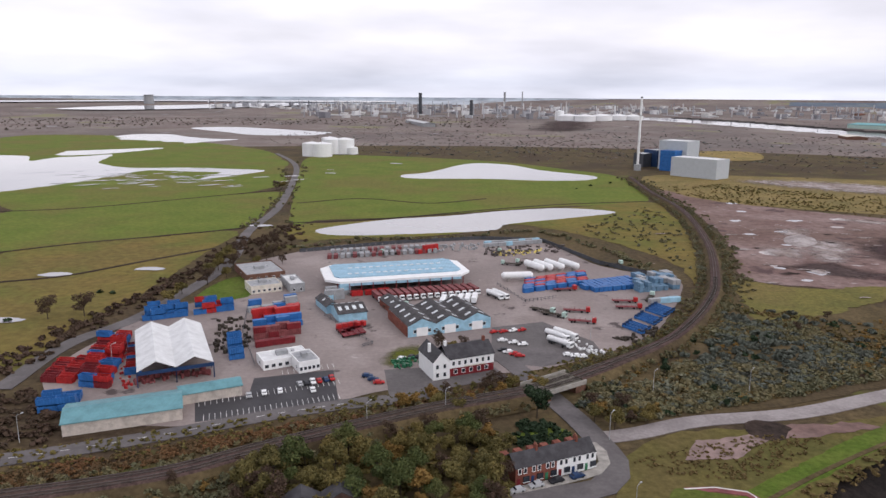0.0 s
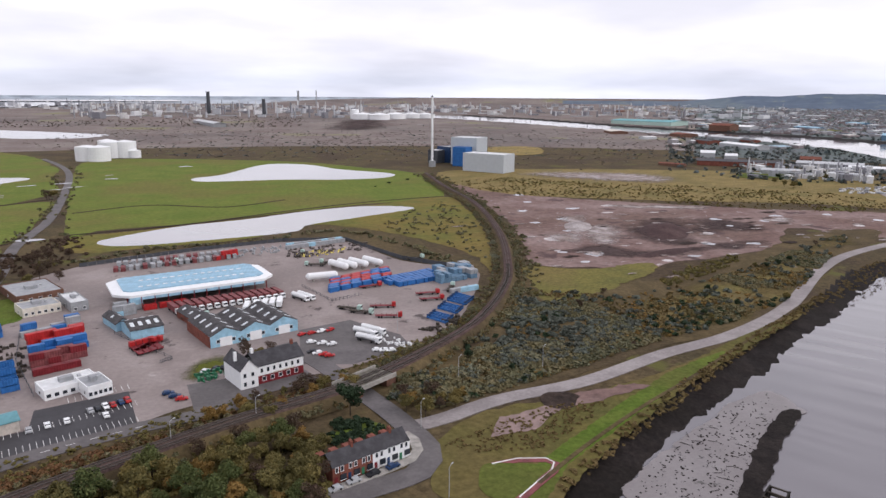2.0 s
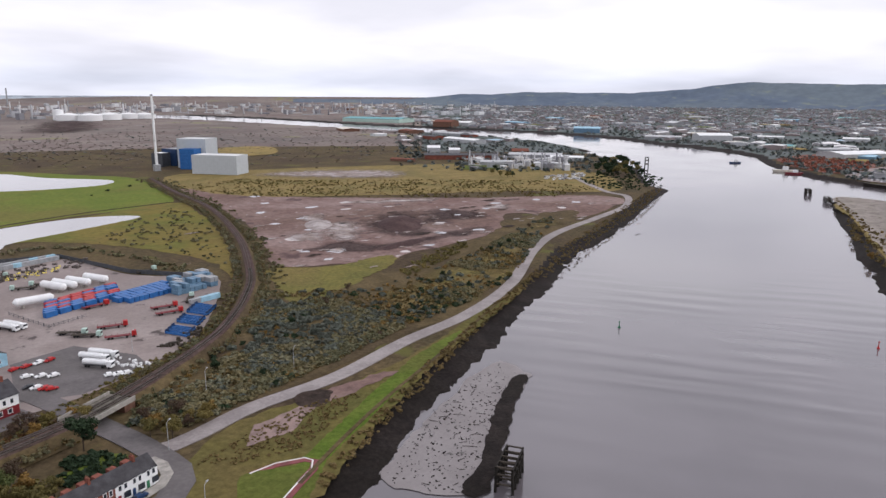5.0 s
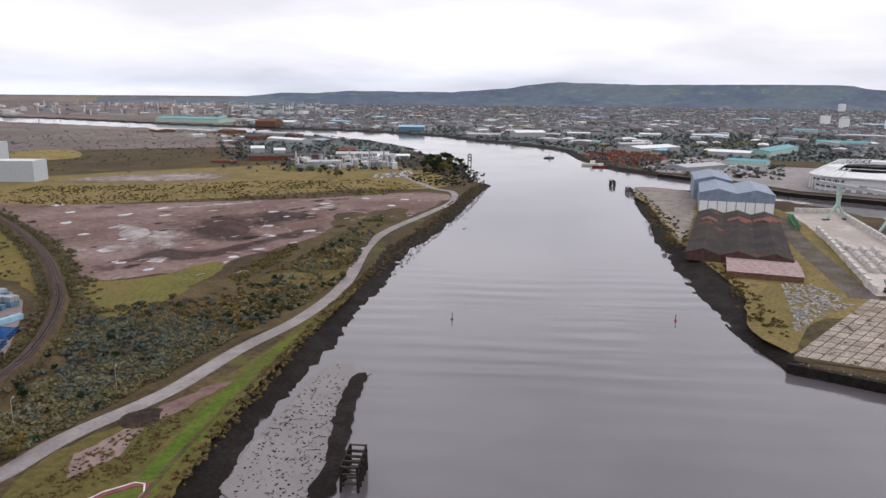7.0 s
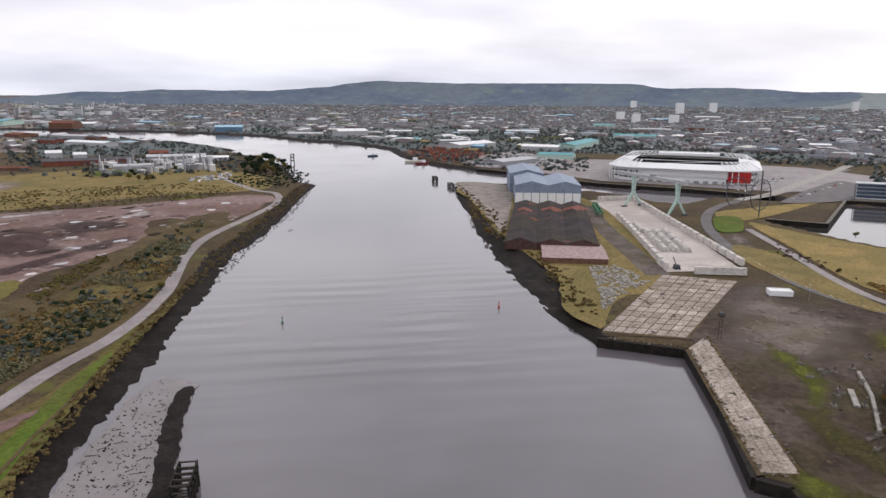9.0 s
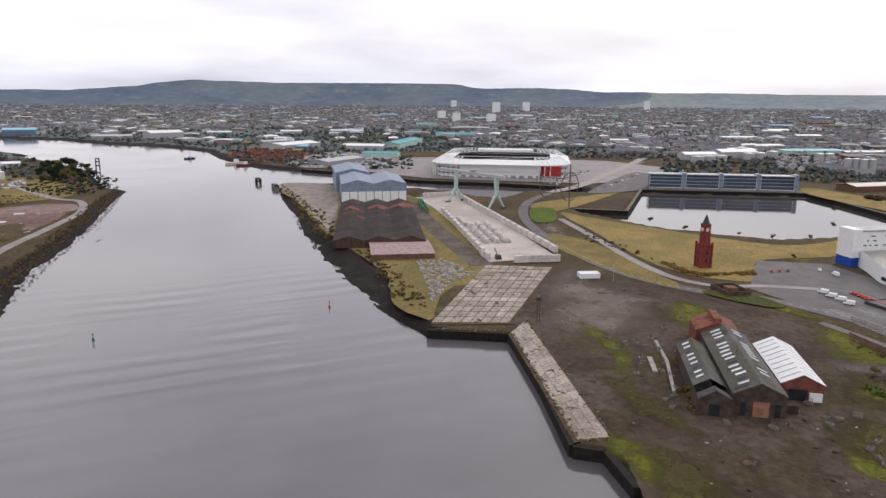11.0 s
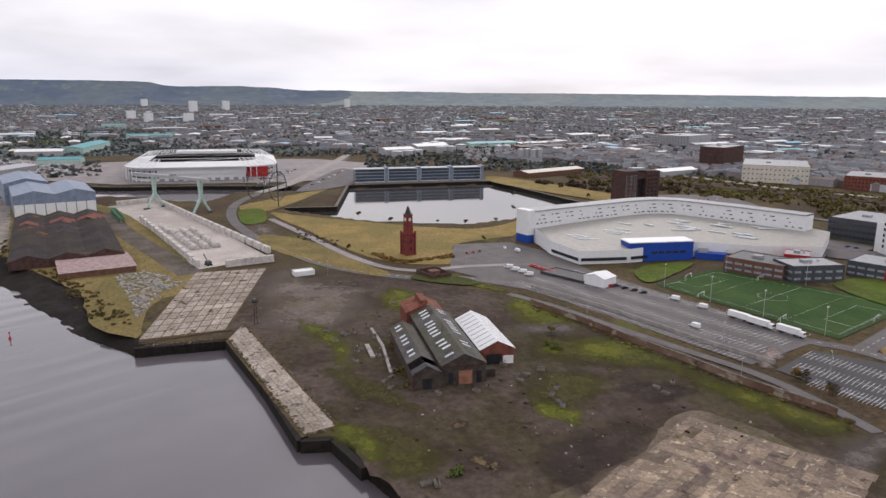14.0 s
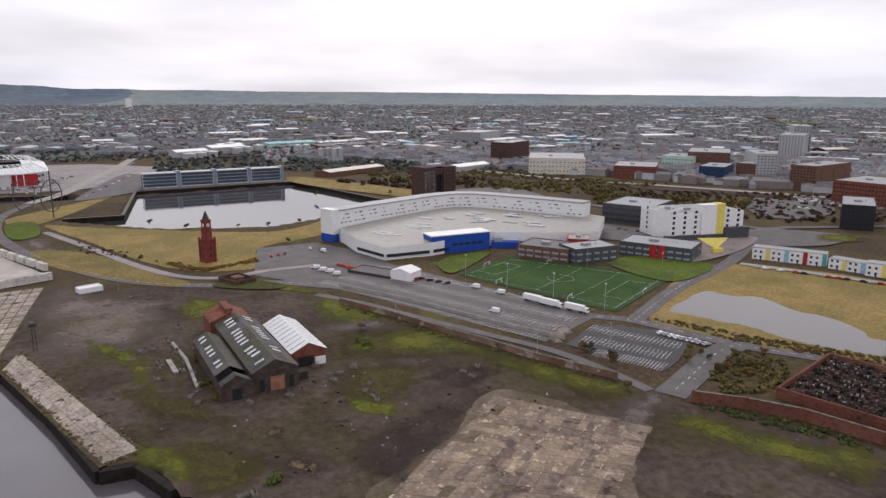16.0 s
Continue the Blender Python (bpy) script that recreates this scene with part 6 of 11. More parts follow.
rows_of(["steel_blue", "steel_blue", "grey"], [(120.5, 364.9), (145.7, 372.6), (152, 397.3), (126.4, 390.9)], 10, 4, "dull %s steel container in the stacking ground", "stacking ground", 90, 2, 0.02)
rack = thing("flat_rack", 0, 0, 0, "blue skeletal steel rack in a close row", "rack", "blue racks")
for sy_ in (-1.1, 1.1):
    slab(rack, "side_beam", -6.1, sy_ - 0.16, 0.3, 6.1, sy_ + 0.16, 1.25, "blue_paint")
for k in range(7):
    slab(rack, "cross_beam", -6.0 + k * 2 - 0.14, -0.94, 0.55, -6.0 + k * 2 + 0.14, 0.94, 0.95, "blue_paint")
for sx_ in (-5.9, 5.9):
    slab(rack, "end_frame", sx_ - 0.12, -1.2, 0.3, sx_ + 0.12, 1.2, 2.1, "navy_paint")
    slab(rack, "foot", sx_ - 0.3, -1.0, 0.0, sx_ + 0.3, 1.0, 0.3, "tyre_rubber")
for k, (x, y) in enumerate(((99.5, 302.5), (101.8, 305.4), (104.2, 308.4), (109.2, 315.2), (111.6, 318.2), (113.9, 321.2), (118.4, 327.4), (120.8, 330.4), (123.2, 333.4), (125.6, 336.2))):
    scatter(rack, [(x, y, -62 + k % 3, 0.12)])
drop_proto(rack)
rows_of(["grey", "sky_blue"], [(118.8, 337.9), (136.6, 342.5), (139.7, 354.8), (123.8, 352.9)], 3, 1, "%s flat rack on the yard", "stacking ground")
for d in (PAINTS, SKIPS):
    for o in d.values():
        drop_proto(o)

# lorries and tankers
LOR = {"maroon": lorry("white_paint", "faded_red", "box"), "tank": lorry("white_paint", "white_paint", "tank"), "flat": lorry("red_paint", "maroon_paint", "flat"), "box": lorry("white_paint", "white_paint", "box"), "drab": lorry("pale_green_paint", "timber", "flat")}
for kind, px, a, label in (("tank", (62.1, 292.4), -52, "white bulk tanker lorry parked on tarmac"), ("tank", (66.3, 294.6), -52, "white bulk tanker lorry parked on tarmac"), ("tank", (61.6, 283.8), -50, "white bulk tanker lorry parked on tarmac"),
                           ("tank", (41.6, 357.5), -60, "white tanker lorry in the open yard"), ("tank", (44.8, 358.5), -60, "white tanker lorry in the open yard"),
                           ("flat", (79.6, 331), -12, "red flatbed lorry parked in the yard"), ("flat", (78.5, 314.2), -15, "red flatbed lorry parked in the yard"), ("flat", (108.4, 347), -5, "red flatbed lorry parked in the yard"),
                           ("flat", (107.3, 336.1), -5, "red flatbed lorry parked in the yard"), ("flat", (-29.8, 304.1), 60, "red flatbed lorry beside a shed"), ("flat", (-27.4, 305.6), 60, "red flatbed lorry beside a shed"),
                           ("drab", (62.8, 332.2), -35, "drab green lorry parked in the yard"), ("drab", (67.1, 324.8), -35, "drab green lorry parked in the yard"), ("box", (18.6, 347.5), 80, "white box lorry beside the hall"),
                           ("box", (23, 348.4), 80, "white box lorry beside the hall"), ("box", (26.9, 349.4), 80, "white box lorry beside the hall"), ("box", (30.5, 350.4), 80, "white box lorry beside the hall"),
                           ("box", (14.1, 346.6), 80, "white box lorry beside the hall"), ("drab", (-10.4, 340.1), 10, "lorry parked by the repair shed"), ("flat", (82.1, 370.1), 10, "red flatbed lorry by the containers")):
    scatter(LOR[kind], [(*px, a, 0.12)], label, "", "lorry")

TRAIL = along_line(*[(-20.2, 354.3), (31.3, 367.5)], 15, 0)
scatter(LOR["maroon"], [(x, y, a - 84, 0.12) for x, y, a in TRAIL], "dull red box lorry parked in a long row", "red lorry row", "lorry")
scatter(LOR["flat"], [(x, y, a + 80, 0.12) for x, y, a in along_line(*[(-33, 300.3), (-25.8, 304.8)], 4, 0)], "red flatbed lorry beside a shed", "", "lorry")
scatter(LOR["drab"], [(x, y, rng.uniform(0, 180), 0.12) for x, y in [(60.3, 429.5), (69.8, 432.4), (55, 461.9), (123.8, 352.9), (125.2, 428.7), (-17.6, 462.6)]], "drab lorry parked at the yard edge", "", "lorry")

# loose pallets, crates and pipe stacks along the yard edges
def clutter(name, poly, n, material, label, lo=0.8, hi=3.0, tall=1.6):
    bm = bmesh.new()
    for x, y in plan_sample(poly, n):
        box(bm, x, y, 0.1, rng.uniform(lo, hi), rng.uniform(lo * 0.6, hi * 0.5), rng.uniform(0.4, tall), rng.uniform(0, 3.1), 0, rng.uniform(0.85, 1))
    tagged(bm_obj(name, bm, material), label, "yard clutter", "", "stuff")


def plan_sample(poly, n):
    xs, ys = [p[0] for p in poly], [p[1] for p in poly]
    res = []
    while len(res) < n:
        x, y = rng.uniform(min(xs), max(xs)), rng.uniform(min(ys), max(ys))
        hit_ = False
        for i in range(len(poly)):
            (ax, ay), (bx, by) = poly[i - 1], poly[i]
            if (ay > y) != (by > y) and x < (bx - ax) * (y - ay) / (by - ay) + ax:
                hit_ = not hit_
        if hit_:
            res.append((x, y))
    return res


clutter("yard_pallets", [(-82.6, 274.9), (-70.3, 281.1), (-79.6, 327.5), (-93.5, 319.1)], 70, "timber", "loose pallets and frames on the yard")
clutter("yard_crates", [(-56.6, 471.8), (46.9, 499.2), (44.8, 476.2), (-50.7, 452.9)], 130, "grey_paint", "grey steel crates behind the hall")
clutter("yard_crates", [(45.1, 479.9), (108.2, 494.7), (98.1, 464.9), (46.4, 451.8)], 110, "steel", "rusty steel frames at the yard edge")
clutter("pipe_stacks", [(51.9, 468.9), (89, 479.5), (83.9, 461.6), (54.1, 453.4)], 50, "yellow_paint", "yellow pipe frames at the yard edge", 0.6, 2.2, 1.0)
clutter("roof_clutter", [(-93.6, 378.6), (-76.2, 390.3), (-81.6, 419.6), (-99.9, 410.1)], 60, "grey_paint", "grey plant and drums by the offices")
clutter("yard_crates", [(-106.8, 241.6), (-102.7, 241.5), (-124.9, 292.6), (-128.9, 290.6)], 40, "red_paint", "red drums beside the warehouse", 0.6, 1.6, 1.2)
clutter("yard_crates", [(-103.2, 245.5), (-79.1, 254.6), (-81.8, 262.6), (-105.1, 253)], 70, "faded_red", "red crates under the warehouse front", 0.8, 2.4, 2.2)
clutter("yard_crates", [(66.6, 296.1), (80, 274.6), (75.3, 270.2), (65.3, 283.8)], 45, "white_paint", "white drums and bags by the lorry park", 0.5, 1.5, 1.0)
clutter("yard_pallets", [(-10.6, 265.8), (5.4, 273), (6.4, 263.6), (-8.1, 258.1)], 45, "green_paint", "green and grey garden clutter", 0.6, 2.0, 1.5)
clutter("timber_stacks", [(87.2, 291.9), (95.8, 283.1), (111.2, 299), (111.3, 306.9)], 40, "timber", "weathered timber at the yard edge")
wall_lines = ([(-85.3, 346.3), (-77.7, 302.8), (-63.3, 262.2)], [(-44.2, 326.9), (-18.6, 286.9), (-23.2, 283.5)], [(46, 382.4), (56.9, 348.9), (74.6, 355.9)])
for pts in wall_lines:
    root = thing("yard_fence", 0, 0, 0, "low dark steel yard fence", "fence")
    for a, b in zip(pts, pts[1:]):
        bm = bmesh.new()
        for z in (0.6, 1.4):
            beam(bm, (*a, z), (*b, z), 0.12)
        part("rail", bm, "dark_grey_paint", root)
        for i in range(8):
            p = Vector(a).lerp(Vector(b), i / 8)
            slab(root, "post", p.x - 0.1, p.y - 0.1, 0, p.x + 0.1, p.y + 0.1, 1.8, "dark_grey_paint")
FENCE = [(-79.2, 468.5), (-14.7, 495.7), (48, 511.5), (93.1, 502.9), (116.9, 431.9), (140.2, 402.8)]
root = thing("boundary_fence", 0, 0, 0, "tall dark palisade fence round the yard", "fence")
for a, b in zip(FENCE, FENCE[1:]):
    a, b = Vector(a), Vector(b)
    n_ = max(2, int((b - a).length / 5))
    for i in range(n_):
        p, q = a.lerp(b, i / n_), a.lerp(b, (i + 1) / n_)
        m_ = (p + q) / 2
        bm = bmesh.new()
        box(bm, m_.x, m_.y, 0, (q - p).length - 0.2, 0.1, 2.6, math.atan2((q - p).y, (q - p).x))
        part("panel", bm, "dark_grey_paint", root)

# cars
CARS = {c: car(c + "_paint") for c in ("white", "silver", "black", "red", "navy")}
VAN = car("white_paint", 5.4, 2.0, 2.3, True)


def park(pts, n, turn, label, group, skip=0.25, z=0.14, cols=("white", "silver", "black", "white", "navy", "red")):
    for row in along_line(*pts, n, turn, 0.25, skip, rng):
        c = rng.choice(cols)
        ob = copy_thing(CARS[c], pose(row[0], row[1], z, 0, 0, row[2] + rng.choice((0, 180))))
        tagged(ob, label % {"navy": "dark blue"}.get(c, c), "car", group)


park([(-43.1, 244.1), (-31.7, 249.1)], 6, 85, "%s car parked in a marked bay", "yard car park", 0)
park([(-40.1, 238), (-32.3, 240.8)], 4, 85, "%s car parked in a marked bay", "yard car park", 0.2)
park([(-59.5, 234.6), (-49.3, 238.2)], 3, 85, "%s car parked in a marked bay", "yard car park", 0.3)
park([(-18.6, 251), (-14, 244.5)], 3, 60, "%s car parked beside a road", "roadside cars", 0)
park([(35.4, 300.5), (52.6, 304.1)], 5, 20, "%s car parked on rough tarmac", "lorry park cars", 0.2)
park([(37.8, 289.3), (45.8, 284.2)], 3, 40, "%s car parked on rough tarmac", "lorry park cars", 0)
park([(36.4, 277.5), (42.6, 270.9)], 4, 50, "%s car parked on rough tarmac", "lorry park cars", 0)
park([(-6.1, 268.8), (5.4, 271.7)], 4, 40, "%s car beside the public house", "pub cars", 0)
park([(27.2, 170.5), (45, 177.5)], 4, 0, "%s car parked outside a terrace", "terrace cars", 0, 0.2, ("black", "silver", "navy"))
park([(62.7, 271.7), (68, 269.1)], 3, 30, "%s car parked on rough tarmac", "lorry park cars", 0, cols=("white",))
# painted bays
for a, b, n in (((-70.5, 217.9), (-27.5, 233.8), 26), ((-75.3, 228.9), (-28.9, 246.9), 26), ((-51.6, 256.2), (-32.8, 262.7), 10)):
    rows = along_line(a, b, n, 85)
    bm = bmesh.new()
    for x, y, ang in rows:
        box(bm, x, y, 0.13, 4.6, 0.14, 0.012, radians(ang))
    tagged(bm_obj("bay_marking", bm, "line_paint"), "white painted parking bay lines", "marking", "", "structure")

# ---- plants ----
def leaf_mat(name, cols, scale=0.05):
    """Leaves: colours drawn by lot for each leaf, drifting over the ground in patches."""
    m, t, p = shader(name)
    g = t.nodes.new("ShaderNodeNewGeometry")
    n = noise_tex(t, g.outputs["Position"], scale, 4, 0.6)
    k = len(cols)
    a = ramp(t, g.outputs["Random Per Island"], [(i / max(1, k - 1), c) for i, c in enumerate(cols)])
    b = ramp(t, n, [(0.35 + 0.3 * i / max(1, k - 1), c) for i, c in enumerate(cols)])
    link(t, mix(t, 0.55, a, b), p.inputs["Base Color"])
    p.inputs["Roughness"].default_value, p.inputs["Specular IOR Level"].default_value = 0.8, 0.2
    MATS[name] = m


leaf_mat("leaf_olive", [(0.07, 0.066, 0.024), (0.13, 0.11, 0.036), (0.185, 0.135, 0.042)])
leaf_mat("leaf_green", [(0.042, 0.058, 0.02), (0.076, 0.096, 0.03), (0.125, 0.12, 0.04)])
leaf_mat("leaf_autumn", [(0.15, 0.09, 0.03), (0.23, 0.135, 0.038), (0.16, 0.118, 0.036)])
leaf_mat("leaf_brown", [(0.052, 0.034, 0.025), (0.08, 0.05, 0.034), (0.06, 0.046, 0.028)])
leaf_mat("leaf_dark", [(0.012, 0.024, 0.012), (0.02, 0.036, 0.016), (0.03, 0.05, 0.02)])
leaf_mat("leaf_grey", [(0.07, 0.082, 0.064), (0.105, 0.118, 0.096), (0.06, 0.058, 0.042)])
leaf_mat("leaf_scrub", [(0.075, 0.08, 0.046), (0.12, 0.118, 0.062), (0.155, 0.122, 0.056), (0.155, 0.168, 0.125)], 0.03)
leaf_mat("leaf_bracken", [(0.13, 0.062, 0.03), (0.17, 0.085, 0.036), (0.1, 0.07, 0.034), (0.08, 0.062, 0.03)], 0.06)
# moor scrub, paled and greyed: haze mixed into the leaf colours
leaf_mat("leaf_moor", [(0.14, 0.11, 0.1), (0.17, 0.14, 0.118), (0.115, 0.1, 0.088)])
leaf_mat("leaf_weed", [(0.1, 0.13, 0.03), (0.07, 0.09, 0.025), (0.14, 0.15, 0.04)])
leaf_mat("leaf_reed", [(0.115, 0.082, 0.033), (0.155, 0.108, 0.043), (0.085, 0.074, 0.028)], 0.05)
plain_mat("bark", (0.06, 0.045, 0.035), 0.9, 0.0, 0.4)


def leaf_sprays(rng, c, rad, size):
    """A small bent leaf spray near the skin of each ball (centre c, radius rad): four corners each."""
    n = len(c)
    d = rng.normal(size=(n, 3))
    d /= np.linalg.norm(d, axis=1)[:, None]
    c = c + d * (rad * rng.uniform(0.55, 1.05, n))[:, None] * (1, 1, 0.85)
    u, nrm = rng.normal(size=(n, 3)), d + 0.7 * rng.normal(size=(n, 3))
    u -= nrm * ((u * nrm).sum(1) / (nrm * nrm).sum(1))[:, None]
    u /= np.linalg.norm(u, axis=1)[:, None]
    v = np.cross(nrm / np.linalg.norm(nrm, axis=1)[:, None], u)
    s = (size * rng.uniform(0.6, 1.4, n))[:, None]
    return np.stack([c - u * s - v * s * 0.6, c + u * s * 0.8 - v * s, c + u * s + v * s * 0.7, c - u * s * 0.7 + v * s], 1)


def leaf_cloud(rng, centres, n, size):
    """n small bent leaf sprays spread over balls (x, y, z, r); arrays of vertices and quads."""
    cs = np.array(centres)
    w = cs[:, 3] ** 2
    pick = rng.choice(len(cs), n, p=w / w.sum())
    verts = leaf_sprays(rng, cs[pick, :3], cs[pick, 3], np.full(n, size)).reshape(-1, 3)
    return verts, np.arange(n * 4).reshape(n, 4)


def tree(seed, h, spread, material, leaves=1850, size=0.245, bare=False):
    rng = np.random.default_rng(seed)
    root = thing("tree", 0, 0)
    bm = bmesh.new()
    tube(bm, (0, 0, -0.3), (0.1, 0.05, h * 0.45), h * 0.028, h * 0.016, 8)
    centres = [(0, 0, h * 0.7, spread * 0.5), (0, 0, h * 0.86, spread * 0.34)]
    for i in range(7):
        a, e = i * 0.9 + rng.uniform(0, 0.6), rng.uniform(0.35, 0.8)
        end = (math.cos(a) * spread * 0.55, math.sin(a) * spread * 0.55, h * e + h * 0.08)
        tube(bm, (0, 0, h * (0.25 + 0.2 * e)), end, h * 0.011, h * 0.004, 6)
        centres.append((*end, spread * rng.uniform(0.26, 0.42)))
    part("trunk", bm, "bark", root)
    v, f = leaf_cloud(rng, centres, leaves, size)
    obj("crown", v, f.tolist(), material, root)
    return root


TREES = [tree(1, 11, 5.6, "leaf_olive"), tree(2, 9, 5.0, "leaf_autumn"), tree(3, 12, 6, "leaf_green", 2000), tree(4, 8, 4.6, "leaf_olive", 1450), tree(5, 10, 5.2, "leaf_brown", 1250, 0.21),
         tree(6, 7, 4.0, "leaf_autumn", 1200), tree(7, 9, 4.6, "leaf_dark", 1700), tree(8, 10, 5.5, "leaf_green", 1850)]
TREE_WORDS = ["olive-leaved broad tree in early autumn", "orange-brown autumn tree", "tall green-leaved tree", "small olive-leaved tree", "brown thinning autumn tree", "small orange autumn tree", "dark evergreen tree", "green-leaved bushy tree"]


def inside(poly, x, y):
    r = False
    for i in range(len(poly)):
        (ax, ay), (bx, by) = poly[i - 1], poly[i]
        if (ay > y) != (by > y) and x < (bx - ax) * (y - ay) / (by - ay) + ax:
            r = not r
    return r


def sample(poly, n, rng, gap=0.0):
    xs, ys = [p[0] for p in poly], [p[1] for p in poly]
    res, tries = [], 0
    while len(res) < n and tries < n * 60:
        tries += 1
        x, y = rng.uniform(min(xs), max(xs)), rng.uniform(min(ys), max(ys))
        if inside(poly, x, y) and (not gap or all((x - a) ** 2 + (y - b) ** 2 > gap * gap for a, b in res)):
            res.append((x, y))
    return res


def plant(places, kinds, words, group, lo=0.75, hi=1.2, rng=random):
    for x, y in places:
        k = rng.choice(kinds)
        s = rng.uniform(lo, hi)
        wx, wy, h, q = warp(x, y)
        ob = copy_thing(TREES[k], pose(wx, wy, h - 0.1, 0, 0, rng.uniform(0, 360)))
        ob.scale = (s * q, s * q, s * q * rng.uniform(0.9, 1.1))
        tagged(ob, TREE_WORDS[k] + " " + words, "tree", group)


SHRUBS = {}


def shrubs(name, places, material, rmin, rmax, label, rng, leaves=22, flat=0.75, size=0.45):
    """Many low bushes as one growth: each a handful of leaf sprays over a few lobes."""
    g, n = SHRUB_RNG, len(places)
    if leaves >= 16 and rmax < 3.2 and n < 1500:
        leaves, size = int(leaves * 1.9), size * 0.68
    base = np.array([warp(x, y) for x, y in places])
    r = g.uniform(rmin, rmax, n)
    lobe = np.concatenate([g.uniform(-0.5, 0.5, (n, 3, 2)), g.uniform(0.35, 0.6, (n, 3, 1)), g.uniform(0.45, 0.7, (n, 3, 1))], 2) * r[:, None, None]
    who = np.repeat(np.arange(n), leaves)
    c = lobe[who, g.integers(0, 3, n * leaves)]
    v = leaf_sprays(g, c[:, :3], c[:, 3], (r * size)[who])
    k = base[who, 3][:, None, None]
    v = v * (1, 1, flat) * k + np.stack([base[who, 0], base[who, 1], base[who, 2] + 0.1], -1)[:, None, :]
    ob = obj(name, v.reshape(-1, 3), np.arange(n * leaves * 4).reshape(-1, 4).tolist(), material)
    return tagged(ob, label, "shrubs", "", "stuff")


SHRUB_RNG = np.random.default_rng(11)
rng = random.Random(21)
# foreground wood between railway and river
WOOD = [(-49.3, 165.2), (-46.7, 178.8), (-35.6, 187.1), (-23.1, 192.3), (-6.5, 202.5), (22.2, 205.5), (27.8, 192.7), (25.3, 167.8), (15.9, 156.0), (-24.9, 157.2)]
plant(sample(WOOD, 70, rng, 4.0), (0, 2, 0, 7, 3, 4, 1, 0, 5), "in the riverside wood", "riverside wood", 0.5, 0.95, rng)
WOOD2 = [(-103.3, 159.4), (-111.1, 173.2), (-85.6, 175.8), (-53.9, 182.6), (-42.1, 187.2), (-48.4, 173.1), (-50.9, 160.3)]
plant(sample(WOOD2, 5, rng, 5), (0, 3, 4, 5), "beside the railway", "riverside wood", 0.35, 0.6, rng)
shrubs("wood_undergrowth", sample(WOOD, 260, rng), "leaf_olive", 1.4, 2.6, "dense olive and brown undergrowth", rng, 26)
plant([(40.2, 215.1)], (6,), "beside the railway bridge", "", 1.15, 1.15, rng)
shrubs("railside_weeds", sample(WOOD2, 420, rng), "leaf_scrub", 0.6, 1.5, "olive and brown weeds below a railway", rng, 26, 0.8, 0.3)
shrubs("ivy_bank", sample([(27.8, 196.6), (34, 212.7), (43.4, 211.9), (51.1, 196.8), (39.3, 192.9)], 90, rng), "leaf_dark", 1.0, 1.8, "dark ivy bank behind the terrace", rng, 22)
BANK = [(-117.4, 184.3), (-89.7, 193.1), (-56.6, 206.4), (-22.2, 220), (12.8, 233.8), (41, 245.3), (40.4, 241.1), (12.6, 230.9), (-21.7, 214.2), (-54.6, 198.3), (-85.7, 183.4), (-112.4, 175.5)]
shrubs("railway_scrub", sample(BANK, 900, rng), "leaf_bracken", 0.5, 1.1, "rusty bracken and brambles beside the railway", rng, 22)
shrubs("railway_scrub", sample([(-153.7, 228.5), (-138.2, 242.3), (-111.2, 208.9), (-116.2, 199.9), (-134.5, 196.9)], 130, rng), "leaf_brown", 0.8, 2.2, "brown brambles beside a road", rng, 22)
BANK2 = [(-124.4, 196.7), (-94.5, 204.7), (-58.8, 215.5), (-23, 229), (13.3, 243.8), (47.2, 256.8), (88.5, 283.3), (123.4, 310.8), (150.4, 347.3), (174.1, 393), (176.4, 386.6), (150.1, 334.4), (120.1, 295), (85.5, 264.9), (46.8, 242), (12.5, 228.1), (-21.6, 213.3), (-55.3, 201.2), (-88.7, 190.7), (-116.2, 182.2)]
shrubs("railway_scrub", sample(BANK2, 900, rng), "leaf_olive", 0.4, 1.1, "low weeds on a railway bank", rng, 16)
plant(sample([(-9, 222.8), (4.7, 234), (28, 243.5), (47.8, 247.3), (49.3, 232.9), (31.9, 224), (12, 217.9)], 16, rng, 4), (1, 3, 4, 5), "beside the railway", "railway trees", 0.45, 0.75, rng)
plant(sample([(-0.4, 279.7), (15.6, 289.7), (23.7, 282.5), (14.9, 276)], 4, rng, 4), (3, 4), "behind the public house", "", 0.5, 0.7, rng)
line = [p for p in RAIL_LINE if p.length < 900]
for mat_, n_, r0_, r1_, lb_ in (("leaf_scrub", 1500, 0.7, 1.7, "dark brambles on a railway embankment"), ("leaf_reed", 900, 0.5, 1.1, "straw-coloured grass on a railway embankment")):
    places = []
    for _ in range(n_):
        k = int(len(line) * rng.random() ** 1.3)
        p, q = RAIL_LINE[k], RAIL_NOR[k] * rng.choice((-1, 1)) * rng.uniform(4.4, 9.5)
        if (p - Vector(BRIDGE)).length > 12:
            places.append((p.x + q.x + rng.uniform(-2, 2), p.y + q.y + rng.uniform(-2, 2)))
    shrubs("embankment_scrub", places, mat_, r0_, r1_, lb_, rng, 24, 0.9, 0.3).location.z = 1.2
